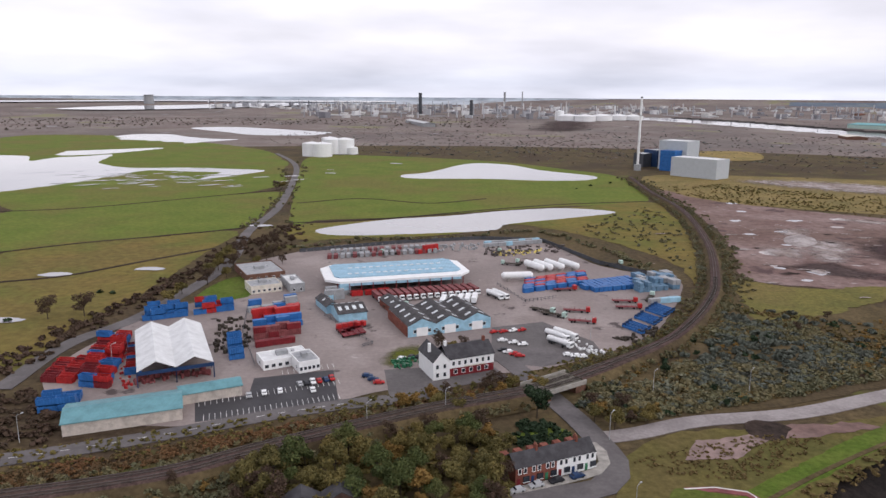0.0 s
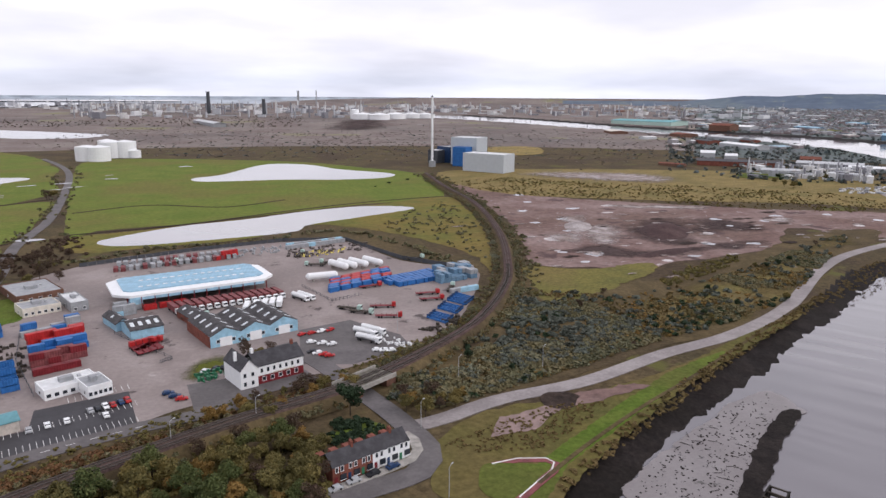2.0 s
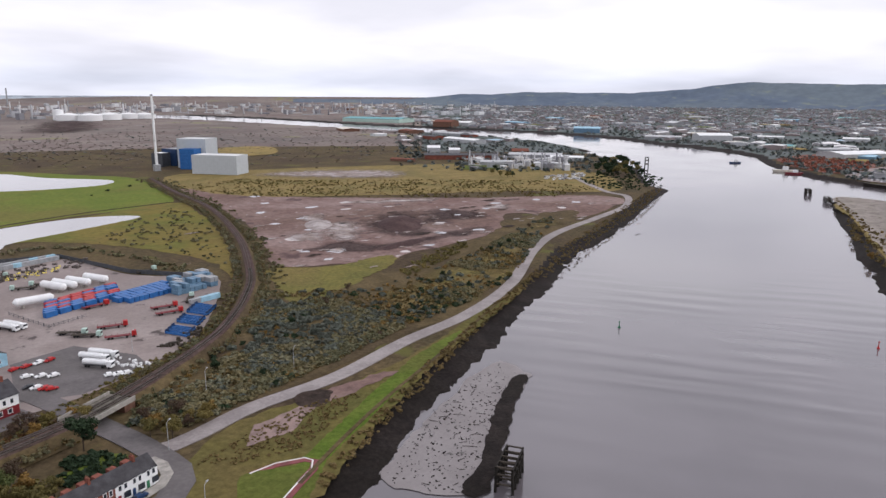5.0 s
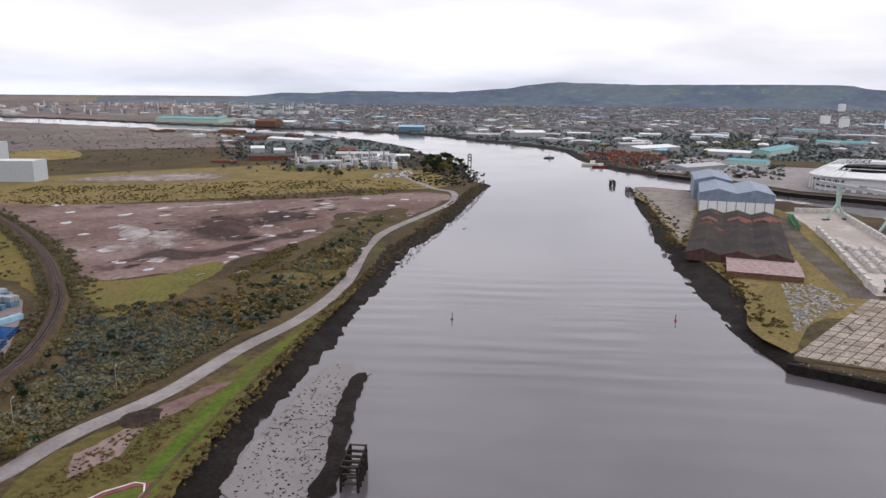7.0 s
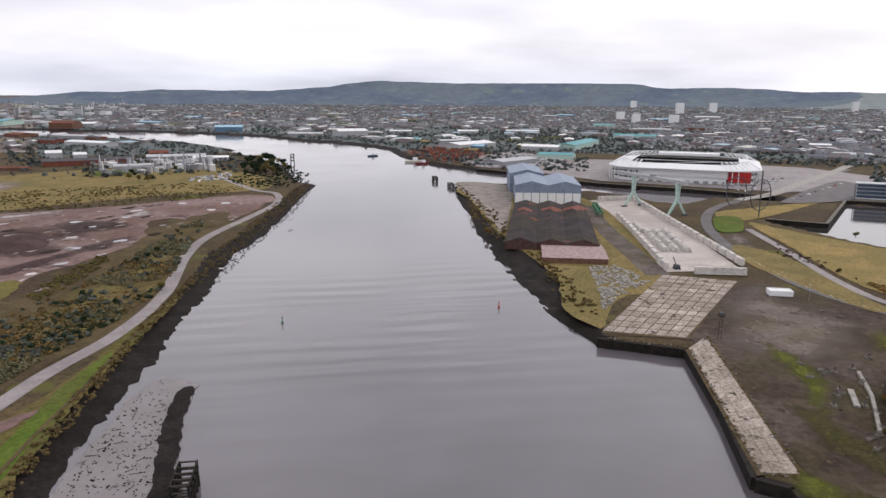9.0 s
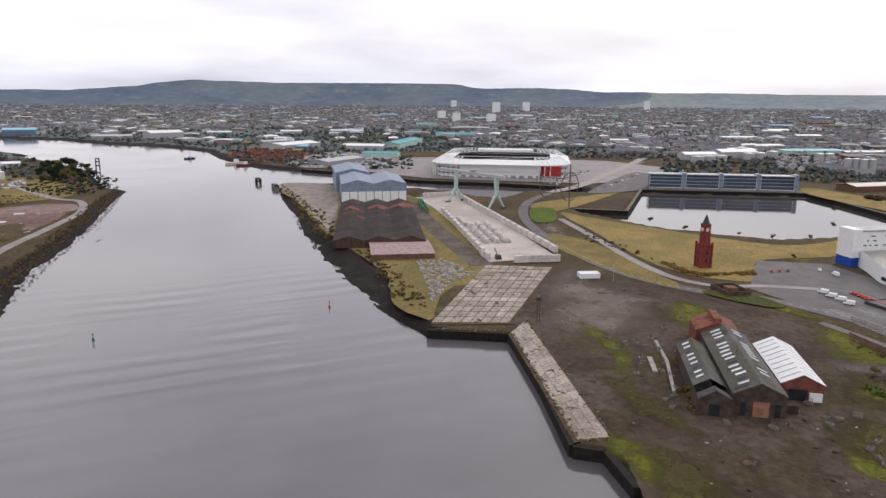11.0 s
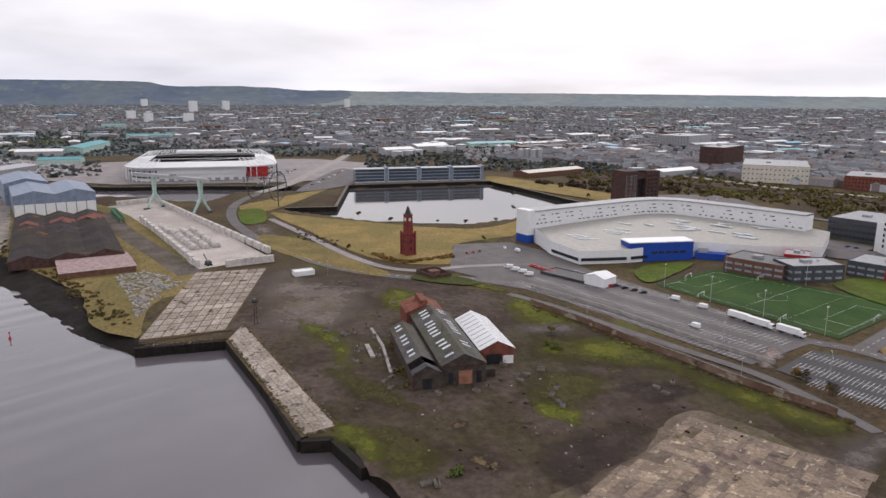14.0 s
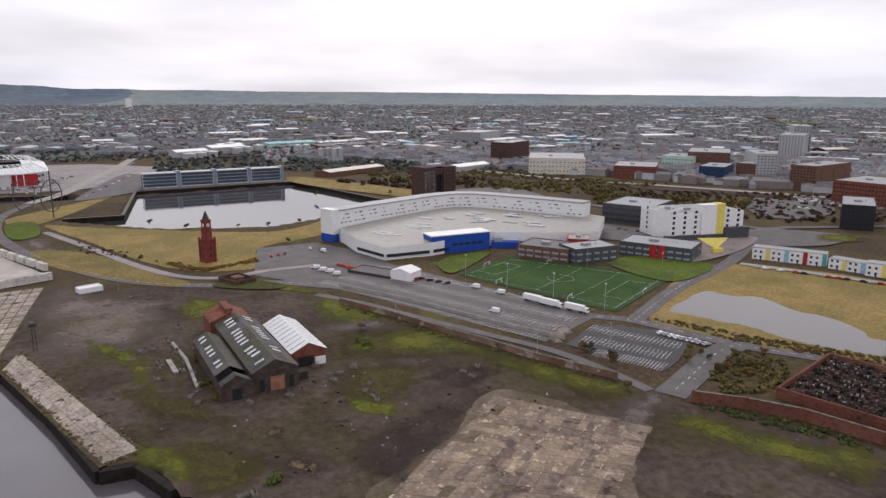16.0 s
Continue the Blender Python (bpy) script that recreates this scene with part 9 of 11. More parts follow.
college()
x, y, rot, w, d = frame3([(392.7, -251.7), (388.3, -297.2), (409.1, -310.2)])
root = thing("entrance_block", x, y, rot, "bright royal blue clad entrance block", "building")
slab(root, "wall", 0, 0, 0, w, 14, 12.5, "royal_blue")
slab(root, "roof", -0.4, -0.4, 12.5, w + 0.4, 14.4, 13.2, "white_paint")
for k in range(5):
    slab(root, "window", w * 0.35 + k * w * 0.11, -0.12, 5, w * 0.35 + (k + 0.8) * w * 0.11, 0.05, 6.6, "window_glass")
x, y, rot, w, d = frame3([(389.4, -299.8), (378.4, -316.3), (392.2, -325.4)])
root = thing("plant_screen", x, y, rot, "low blue plant screen beside the college", "screen")
slab(root, "wall", 0, 0, 0, w, 8, 4.5, "royal_blue")
slab(root, "duct", 2, 2, 4.5, 8, 6, 7.5, "silver_paint")

# school, hotel, terraces of the new quarter
block("school", [(358.1, -298.9), (326.5, -316.7), (345.9, -336.5)], 8.5, "brown_brick", "dark_grey_paint", "two-storey dark and brick school wing", "school", 2, (6, 2, 0, 2), 4.6, 1.3, "pale_glass", z0=1.4, frame_mat="none")
block("school", [(321.6, -318.7), (316.9, -351.8), (335.8, -364.2)], 9.5, "dark_grey_paint", "grey_paint", "two-storey dark clad school wing", "school", 2, (5, 3, 0, 4), 4.2, 1.3, "pale_glass", z0=1.4, frame_mat="none")
block("school_hall", [(351.4, -337.7), (340.8, -348.6), (352.4, -361.6)], 9.5, "red_paint", "grey_paint", "red clad school hall", "school", 0)
block("school", [(328.8, -365.4), (285, -386.6), (301.9, -410.8)], 9.0, "dark_grey_paint", "grey_paint", "two-storey dark school wing with red bays", "school", 2, (9, 2, 0, 2), 4.0, 1.3, "pale_glass", z0=1.4, frame_mat="none")
sx, sy, srot, sw, sd = frame3([(328.8, -365.4), (285, -386.6), (301.9, -410.8)])
root = thing("school_bay", sx, sy, srot, "red stair bays on a school front", "bay")
for k in (0.44, 0.56):
    slab(root, "bay", sw * k, -0.8, 0, sw * k + 4, 0, 9.2, "red_paint")
block("hotel", [(340.9, -428), (323, -492.3), (353.5, -525.5)], 20.7, "white_paint", "grey_paint", "white six-storey hotel with square windows", "hotel", 5, (7, 2, 0, 2), 2.4, 2.2, z0=5, dz=3.9)
block("hotel", [(353, -424.2), (340.5, -428.7), (360.7, -450.6)], 22.6, "white_paint", "grey_paint", "white end block of a hotel", "hotel", 0)
hx_, hy_, hrot, hw, hd = frame3([(340.9, -428), (323, -492.3), (353.5, -525.5)])
root = thing("hotel_fin", hx_, hy_, hrot, "tall white and yellow stair fin of a hotel", "tower")
slab(root, "fin", hw * 0.42, -1.6, 4, hw * 0.62, 6, 27, "white_paint")
slab(root, "stripe", hw * 0.62, -1.8, 4, hw * 0.72, 6, 27.5, "yellow_paint", "yellow stripe")
slab(root, "podium", -2, -3, 0, hw + 4, 2, 4.2, "dark_grey_paint", "dark podium")
slab(root, "side_box", hw * 0.72, -4, 0, hw + 3, 8, 9, "dark_grey_paint", "dark grey box")
x, y = (297.4, -425.5)
root = thing("canopy_sculpture", x, y, hrot, "yellow folded entrance canopy on a post", "canopy")
bm = bmesh.new()
vs = [bm.verts.new(p) for p in ((-13, 2, 11), (13, 2, 10), (0, -3, 3.5), (0, 4, 9))]
for f in ((0, 2, 1), (0, 1, 3), (0, 3, 2), (1, 2, 3)):
    bm.faces.new([vs[i] for i in f])
part("canopy", bm, "yellow_paint", root)
slab(root, "kiosk", -2, -3, 0, 6, 1, 3.5, "yellow_paint")
block("grey_office", [(430.4, -447.7), (390, -463.5), (417.5, -509.8)], 16.1, "dark_grey_paint", "grey_paint", "long dark grey three-storey office", "office", 3, (14, 0, 0, 3), 2.6, 1.8, z0=2, frame_mat="none")
block("black_office", [(304, -594.8), (282.7, -606.6), (305.5, -660.8)], 20.3, "black_paint", "grey_paint", "black glazed office cube", "office", 5, (7, 3, 0, 3), 2.2, 1.8, z0=4, frame_mat="none")
for pts, h in (([(272.5, -433.3), (232.5, -453.7), (241.4, -472.8)], 8.0), ([(230.2, -451.6), (209.3, -455.7), (216.9, -474.1)], 6.5), ([(207.7, -452.8), (174.9, -464.2), (182.3, -484.9)], 8.0)):
    x, y, rot, w, d = frame3(pts)
    n = max(2, int(w / 9))
    for i in range(n):
        hx_, hy_ = x + math.cos(rot) * w * i / n, y + math.sin(rot) * w * i / n
        root = thing("town_house", hx_, hy_, rot, "white modern town house with a bright door panel", "house", "new town houses")
        hw = w / n
        slab(root, "wall", 0, 0, 0, hw - 0.2, 10, h, "white_paint")
        slab(root, "roof", -0.1, -0.2, h, hw - 0.1, 10.2, h + 0.4, "grey_paint")
        slab(root, "accent", hw * 0.75, -0.15, 0, hw * 0.98, 0, h, ("yellow_paint", "sky_blue_paint", "red_paint", "teal_paint")[i % 4], "coloured panel")
        for k in range(2):
            for q in range(2):
                slab(root, "window", hw * (0.12 + 0.3 * k), -0.1, 1.2 + q * 3.4, hw * (0.12 + 0.3 * k) + 1.4, 0.04, 2.7 + q * 3.4, "window_glass")
        slab(root, "door", hw * 0.45, -0.1, 0, hw * 0.45 + 1, 0.04, 2.1, "dark_grey_paint")
ribbon("terrace_street", [(266.1, -412.3), (237.9, -424.2), (208.6, -435.5), (175.7, -446.2)], 6, "concrete", 0.2, "pale paved street before town houses", "pavement")
patch("school_lawn", [(307.6, -336.3), (315.5, -370.7), (273.6, -393.6), (257.8, -337.5)], "bright_grass", 0.2, "bright green school lawn", 0.3, category="lawn")
patch("college_lawn", [(364.9, -239.8), (380.7, -260.7), (379.4, -290.4), (361.3, -270.6), (341.6, -235.9)], "bright_grass", 0.2, "lawn inside a curved path", 0.3, category="lawn")
patch("traffic_island", [(390.3, -103.1), (389, -124), (367.4, -138.5), (362.3, -129.9), (377.9, -107)], "moss_ground", 0.2, "grass island in the road", 0.3, category="grass")
patch("dock_lawn", [(667, -1.8), (670.2, -22.3), (604.1, -23.9), (597.7, -5.1)], "bright_grass", 0.2, "bright green grass beside the dock road", 0.6, category="grass")
patch("far_dock_field", [(877.9, -336.4), (683.3, -403.3), (628.6, -379), (659.7, -359.6), (820.7, -308.6)], "dry_grass", 0.2, "yellow grass strip behind the dock", 0.6, category="grass")

# the land between dock and town: railway, ring road, parking, verges
ribbon("railway_land", [(948.5, -387.3), (852.8, -466.1), (760.4, -545.6), (652, -599.6), (510.6, -688.5), (363.4, -786.9), (308.8, -820.6)], 26, "ballast", 0.2, "dark railway land with old sidings", "railway")
ribbon("ring_road", [(856.7, -581.5), (794.3, -598.1), (684, -627.7), (586.8, -679.4), (471.8, -736.8), (363.4, -786.9), (312.3, -829.1)], 13, "concrete", 0.2, "pale dual carriageway round the town")
ribbon("back_road", [(684.3, -406.6), (624.2, -436.7), (582.3, -474.6), (492.9, -504.3), (443.1, -521.8), (343, -533.4), (326, -562.2), (288, -637.2), (255.4, -692.6)], 9, "tarmac", 0.2, "grey road behind the college")
ribbon("flyover_road", [(790.2, -21.8), (857.7, -57.7), (980.3, -96.4), (1133.1, -146.4), (1327.7, -212.6), (1370, -297.6), (1372.4, -491.9), (1317.8, -562), (1153.2, -543.8), (1007.7, -512.8)], 13, "concrete", 0.2, "pale road sweeping over the railway")
for pts in ([(419.5, -433.8), (379.4, -451.8), (351.3, -427.2), (372.3, -391.4)], [(450.3, -685.7), (373.4, -702.4), (342, -621.3), (379.3, -593.3)], [(664.8, -440.3), (648.3, -508.8), (570, -495.8), (596, -417.9)], [(819.4, -69.1), (1026.3, -142.3), (937.2, -162.1), (839.7, -132.8), (789.1, -73.5)], [(337.9, -522.4), (312.3, -556.2), (280.3, -564.8), (270, -516.2), (300.3, -472.7)]):
    patch("back_car_park", pts, "tarmac", 0.2, "grey car park behind the college", 0.3, category="car park")
for pts in ([(724.6, -556.7), (660, -574.3), (631.6, -537.9), (680.7, -515.9)], [(517.4, -630.3), (477.4, -655.7), (458.7, -622.7), (487.8, -596.3)], [(1527.2, -261), (1566.1, -389.4), (1462.2, -376.8), (1398.4, -257.5)], [(1699, 523.5), (1892.6, 408.5), (1748.1, 363.5), (1546.1, 464.5)], [(298.3, -556.7), (271.2, -580.3), (259.4, -549.9), (283.8, -524.8)]):
    patch("verge", pts, "weed_green", 0.2, "green verge beside a road", 0.8, category="grass")
patch("hotel_paving", [(348.2, -399.6), (338.1, -424.7), (318.9, -499.2), (295, -458.7), (283.9, -401.1), (293.6, -384.7), (334.8, -391.3)], "yard_concrete", 0.2, "pale paving round a hotel", 0.3, category="pavement")
park([(402.5, -427), (369.3, -440.7)], 8, 60, "%s car parked behind the college", "back car park", 0.2, 0.22)
park([(427, -661.9), (371.7, -670.6)], 9, 60, "%s car parked behind the town", "back car park", 0.2, 0.22)
park([(634.2, -428.3), (624.5, -491)], 7, 60, "%s car parked beside the railway", "back car park", 0.2, 0.22)
park([(819.3, -75.9), (994.9, -142.5)], 8, 60, "%s car parked beside the dock offices", "back car park", 0.2, 0.22)
park([(443.4, -154.9), (453.1, -191.3)], 8, 60, "%s car on a large car park", "college car park", 0.4, 0.2)
shrubs("corridor_trees", sample([(589.7, -570.7), (429.9, -656.8), (363.3, -562.2), (452.5, -532.1), (503.8, -514.7)], 130, rng), "leaf_olive", 2.5, 5.0, "olive and brown trees beside the railway", rng, 90, 1.0, 0.2)
shrubs("corridor_trees", sample([(830.4, -371.6), (758.5, -448.7), (813.2, -479.8), (735.6, -537.4), (665.1, -521.4), (692.8, -411.4), (792.2, -355.1)], 90, rng), "leaf_brown", 2.5, 5.0, "brown trees beside the railway", rng, 90, 1.0, 0.2)
plant([(169.4, -252.3), (163.3, -250), (196.1, -214.4), (199.9, -214.6), (184, -215.6), (175.5, -252.6), (153.5, -242.7), (155.6, -250.7), (157.8, -259.1), (150.2, -259.6), (154.9, -273.9), (145.8, -249.8)], (5, 4, 3, 0), "beside a car park", "car park trees", 0.3, 0.6, rng)

# pitch lines, goals, floodlights
def pitch():
    a, b, c, d = (Vector(p) for p in [(336.1, -239.8), (356.6, -291.5), (266.4, -343.5), (234.9, -269.2)])
    root = tagged(new("pitch_marking"), "white painted pitch lines", "marking", "", "structure")

    def ln(p, q, wd=0.35):
        m, e = (p + q) / 2, q - p
        bm = bmesh.new()
        box(bm, m.x, m.y, 0.19, e.length, wd * 0.36, 0.012, math.atan2(e.y, e.x))
        part("line", bm, "line_paint", root)

    def at(s, t):
        return a.lerp(b, t).lerp(d.lerp(c, t), s)

    for s in (0.02, 0.5, 0.98):
        ln(at(s, 0.04), at(s, 0.96))
    for t in (0.04, 0.96):
        ln(at(0.02, t), at(0.98, t))
    for s0, s1 in ((0.02, 0.16), (0.98, 0.84)):
        ln(at(s1, 0.25), at(s1, 0.75))
        for t in (0.25, 0.75):
            ln(at(s0, t), at(s1, t))
    for s in (0.27, 0.73):
        ln(at(s, 0.04), at(s, 0.96), 0.2)
    m = at(0.5, 0.5)
    for i in range(18):
        p, q = (m + Vector((math.cos(2 * math.pi * k / 18), math.sin(2 * math.pi * k / 18))) * 8 for k in (i, i + 1))
        ln(p, q)
    for s, t in ((0.0, 0.5), (1.0, 0.5), (0.27, 0.0), (0.73, 0.0), (0.27, 1.0)):
        p = at(s, t)
        g = thing("goal", p.x, p.y, 0.5, "white steel goal frame beside a pitch", "goal", "pitch goals", 0.15)
        bm = bmesh.new()
        for k in (-3.5, 3.5):
            tube(bm, (0, k, 0), (0, k, 2.4), 0.12, 0.12, 6)
            tube(bm, (0, k, 2.4), (1.4, k, 0), 0.06, 0.06, 6)
        tube(bm, (0, -3.5, 2.4), (0, 3.5, 2.4), 0.12, 0.12, 6)
        part("frame", bm, "white_paint", g)
    for s, t in ((0.05, -0.06), (0.35, -0.06), (0.65, -0.06), (0.95, -0.06), (0.05, 1.05), (0.5, 1.05), (0.95, 1.05)):
        p = at(s, t)
        g = thing("floodlight", p.x, p.y, 0.5, "slim grey floodlight mast beside a pitch", "lamp", "pitch floodlights")
        bm = bmesh.new()
        tube(bm, (0, 0, 0), (0, 0, 14), 0.13, 0.08, 8)
        part("mast", bm, "silver_paint", g)
        slab(g, "lamp_head", -0.3, -1.0, 13.8, 0.3, 1.0, 14.3, "silver_paint")
    f = [at(-0.015, -0.03), at(1.015, -0.03), at(1.015, 1.03), at(-0.015, 1.03), at(-0.015, -0.03)]
    fence = thing("pitch_fence", 0, 0, 0, "dark green mesh fence round a sports pitch", "fence")
    for p, q in zip(f, f[1:]):
        n = int((q - p).length / 6)
        for i in range(n):
            r = p.lerp(q, i / n)
            bm = bmesh.new()
            tube(bm, (r.x, r.y, 0.5), (r.x, r.y, 4.2), 0.07, 0.07, 5)
            part("post", bm, "dark_grey_paint", fence)
        for z in (1.0, 2.5, 4.1):
            bm = bmesh.new()
            beam(bm, (p.x, p.y, z), (q.x, q.y, z), 0.09)
            part("rail", bm, "dark_grey_paint", fence)


pitch()


# painted bays of the car parks
def bays(a, b, n, length, depth_rows, gap, z=0.25):
    a, b = Vector(a), Vector(b)
    d = (b - a).normalized()
    nrm = Vector((-d.y, d.x))
    if nrm.dot(a) < 0:
        nrm = -nrm
    for r in range(depth_rows):
        bm = bmesh.new()
        for i in range(n):
            p = a.lerp(b, i / (n - 1)) + nrm * gap * r
            box(bm, p.x, p.y, z, 0.15, length, 0.012, math.atan2(d.y, d.x))
        m = (a + b) / 2 + nrm * gap * r
        box(bm, m.x, m.y, z + 0.004, (b - a).length, 0.15, 0.012, math.atan2(d.y, d.x))
        tagged(bm_obj("bay_marking", bm, "line_paint"), "white painted parking bay lines", "marking", "", "structure")


bays((363.8, -159.5), (223.8, -208.9), 60, 9.6, 4, 16)
bays((195.1, -216.6), (168.2, -228.4), 22, 9.4, 1, 15)
bays((210.9, -223.8), (176.2, -240.2), 22, 9.4, 1, 15)
bays((220.8, -237.4), (182.1, -254.3), 24, 9.4, 1, 15)

# traffic on the south shore
park([(339.7, -212.7), (323.2, -220.4)], 4, 60, "%s car parked on a large car park", "college car park", 0, 0.2, ("black", "navy"))
park([(397.5, -184.8), (376.6, -191)], 9, 70, "%s car parked in a bright row", "college car park", 0, 0.2, ("red",))
park([(347.5, -207.3), (340.3, -209.1)], 3, 40, "%s plant vehicle beside a tent", "college car park", 0, 0.2, ("red",))
scatter(VAN, [(*p, a, 0.2) for p, a in zip([(396.8, -168.2), (389.2, -169.7), (382.9, -172), (375.5, -173.4), (307.4, -230), (290.6, -235.4), (264.3, -212.6), (440.2, -191.2)], (60, 60, 60, 60, 30, 30, 20, 10))], "white delivery van parked on a car park", "white vans", "van")
park([(253.6, -412.3), (190.3, -438.4)], 16, 8, "%s car before the town houses", "street cars", 0.3, 0.2)
park([(197.1, -259.3), (176.4, -264.8)], 9, 70, "%s car in a new car park", "new car park", 0.1, 0.2, ("white", "silver"))
for p, a in zip([(268.1, -241.3), (257.1, -243.7), (243.6, -249.2)], (-14, -14, -14)):
    scatter(LOR["box"], [(*p, math.degrees(math.atan2((243.6, -249.2)[1] - (268.1, -241.3)[1], (243.6, -249.2)[0] - (268.1, -241.3)[0])), 0.2)], "long pale grey articulated lorry parked by a pitch", "parked trailers", "lorry")
x, y = (346.7, -206.1)
tent = thing("marquee", x, y, 0.5, "white ridge marquee on a car park", "marquee", z=0.15)
bm = bmesh.new()
gable_walls(bm, -7, 7, -6, 6, 5, 7)
part("wall", bm, "white_paint", tent)
bm = bmesh.new()
gable_roof(bm, -7, 7, -6, 6, 5, 7, 0.3)
part("roof", bm, "white_paint", tent)
block("fenced_plant", [(378.4, -182.2), (349.2, -196.7), (363.9, -206.7)], 1.3, "slate", "slate", "low grey fenced compound on a car park", "compound", 0, plant=False)
block("bus_trailer", [(407.1, -35.5), (410, -47.5), (417.2, -48.1)], 2.6, "white_paint", "white_paint", "white portable cabin on cinder ground", "cabin", 0, plant=False)
root = thing("pump_compound", *(391.2, -117.4), 0.3, "low dark fenced compound in a road island", "compound")
for a in ((-9, -7, 9, -6.4), (-9, 6.4, 9, 7), (-9, -6.4, -8.4, 6.4), (8.4, -6.4, 9, 6.4)):
    slab(root, "wall", a[0], a[1], 0, a[2], a[3], 2.8, "dark_brick")
slab(root, "hut", -3, -3, 0, 3, 3, 3.2, "brown_brick")


def dashes(line_, gap, dash, wide, label):
    """Broken white line along the middle of a road."""
    bm = bmesh.new()
    pts = smooth_line(line_, gap)
    for p, q in zip(pts, pts[1:]):
        d = (q - p).normalized()
        m = (p + q) / 2
        box(bm, m.x, m.y, 0.34, dash, wide, 0.012, math.atan2(d.y, d.x))
    tagged(bm_obj("lane_marking", bm, "line_paint"), label, "marking", "", "structure")


for line_ in ([(170.5, -284.4), (167.9, -261.4), (156.8, -231.5), (150, -213)], [(216.9, -261.7), (247.6, -330.4), (273, -410)], [(233.5, -251.4), (215.5, -264.1), (173, -275.9), (147, -289.7), (120.1, -303.8)],
              [(350.2, -162.7), (377.5, -135.4), (392.1, -97.8), (427.8, -60.7), (482.1, -34.4), (548.6, -10.6)], [(-121.5, 191.6), (-101.7, 197.8), (-74.7, 208), (-48.5, 219.4), (-22.9, 227.6)]):
    dashes(line_, 6.0, 2.6, 0.22, "broken white centre line of a road")
# weeds and rubble along the quay edges
rq = random.Random(19)
bm = bmesh.new()
tufts = []
for a, b, n_ in (((301, 0.4), (204, -24.4), 150), ((322, -5.8), (206, -35.3), 70), ((303, 37), (303.5, 3), 50), ((202, -24.6), (204.5, -34), 16)):
    for _ in range(n_):
        p = Vector(a).lerp(Vector(b), rq.random()) + Vector((rq.gauss(0, 0.6), rq.gauss(0, 0.6)))
        if rq.random() < 0.45:
            box(bm, p.x, p.y, 0.2, rq.uniform(0.3, 1.3), rq.uniform(0.2, 0.7), rq.uniform(0.15, 0.5), rq.uniform(0, 3), 0, 0.8)
        else:
            tufts.append((p.x, p.y))
tagged(bm_obj("quay_rubble", bm, "old_concrete"), "broken stones and timber along a quay edge", "debris", "", "stuff")
shrubs("quay_weeds", tufts, "leaf_reed", 0.3, 0.8, "olive weeds growing along a quay edge", rq, 20, 0.6)

# lamp standards and posts
lamp = thing("street_lamp", 0, 0, 0, "grey steel street lamp beside a road", "lamp", "street lamps")
bm = bmesh.new()
tube(bm, (0, 0, 0), (0, 0, 9), 0.12, 0.07, 8)
tube(bm, (0, 0, 9), (1.4, 0, 9.4), 0.06, 0.05, 6)
part("post", bm, "silver_paint", lamp)
slab(lamp, "lantern", 1.2, -0.18, 9.3, 2.0, 0.18, 9.5, "silver_paint")
scatter(lamp, [(*p, rng.uniform(0, 360), 0.2) for p in [(140.6, -210.9), (297, -173), (206.5, -193.3), (119.5, -299.2), (267.9, -403.2), (405.4, -142.4), (405.1, -54.7), (199.4, -229.2), (241.9, -211.6)]] + [(*p, 40, 0.2) for p in [(9.8, 217.9), (60.2, 199), (55.6, 157.7), (120.3, 232.3)]] + [(*p, 40, 0.2) for p in [(-121.4, 201.8), (85, 232.1), (77.1, 292.1), (-118.9, 263.5), (-15.8, 208.4)]])
drop_proto(lamp)
root = thing("light_tower", *(321.8, -11.2), 0, "old dark quayside lighting mast with a platform", "mast")
bm = bmesh.new()
for sx_ in (-0.7, 0.7):
    for sy_ in (-0.7, 0.7):
        beam(bm, (sx_, sy_, 0), (sx_ * 0.6, sy_ * 0.6, 11), 0.2)
part("legs", bm, "dark_timber", root)
slab(root, "platform", -1.6, -1.6, 11, 1.6, 1.6, 11.4, "dark_timber")
slab(root, "lamp_box", -1.0, -0.6, 11.4, 1.0, 0.6, 12.6, "dark_grey_paint")

# ---- on the water ----
def dolphin(x, y, n, w, h, name, label):
    root = thing(name, x, y, 0.55, label, "timber pier", z=WATER_Z - 0.5)
    for i in range(n):
        for s in (-1, 1):
            bm = bmesh.new()
            tube(bm, (-w / 2 + w * i / (n - 1), s * 2.6, -2), (-w / 2 + w * i / (n - 1), s * 2.3, h), 0.45, 0.4, 8)
            part("pile", bm, "dark_timber", root)
    for z in (h * 0.35, h * 0.7, h - 0.3):
        for s in (-1, 1):
            slab(root, "waling", -w / 2 - 0.5, s * 2.5 - 0.2, z, w / 2 + 0.5, s * 2.5 + 0.2, z + 0.4, "dark_timber")
        for i in range(n):
            slab(root, "cross_beam", -w / 2 + w * i / (n - 1) - 0.2, -2.3, z, -w / 2 + w * i / (n - 1) + 0.2, 2.3, z + 0.4, "timber")
    bm = bmesh.new()
    for s in (-1, 1):
        for i in range(n - 1):
            beam(bm, (-w / 2 + w * i / (n - 1), s * 2.7, h * 0.1), (-w / 2 + w * (i + 1) / (n - 1), s * 2.7, h * 0.8), 0.3)
    part("bracing", bm, "dark_timber", root)


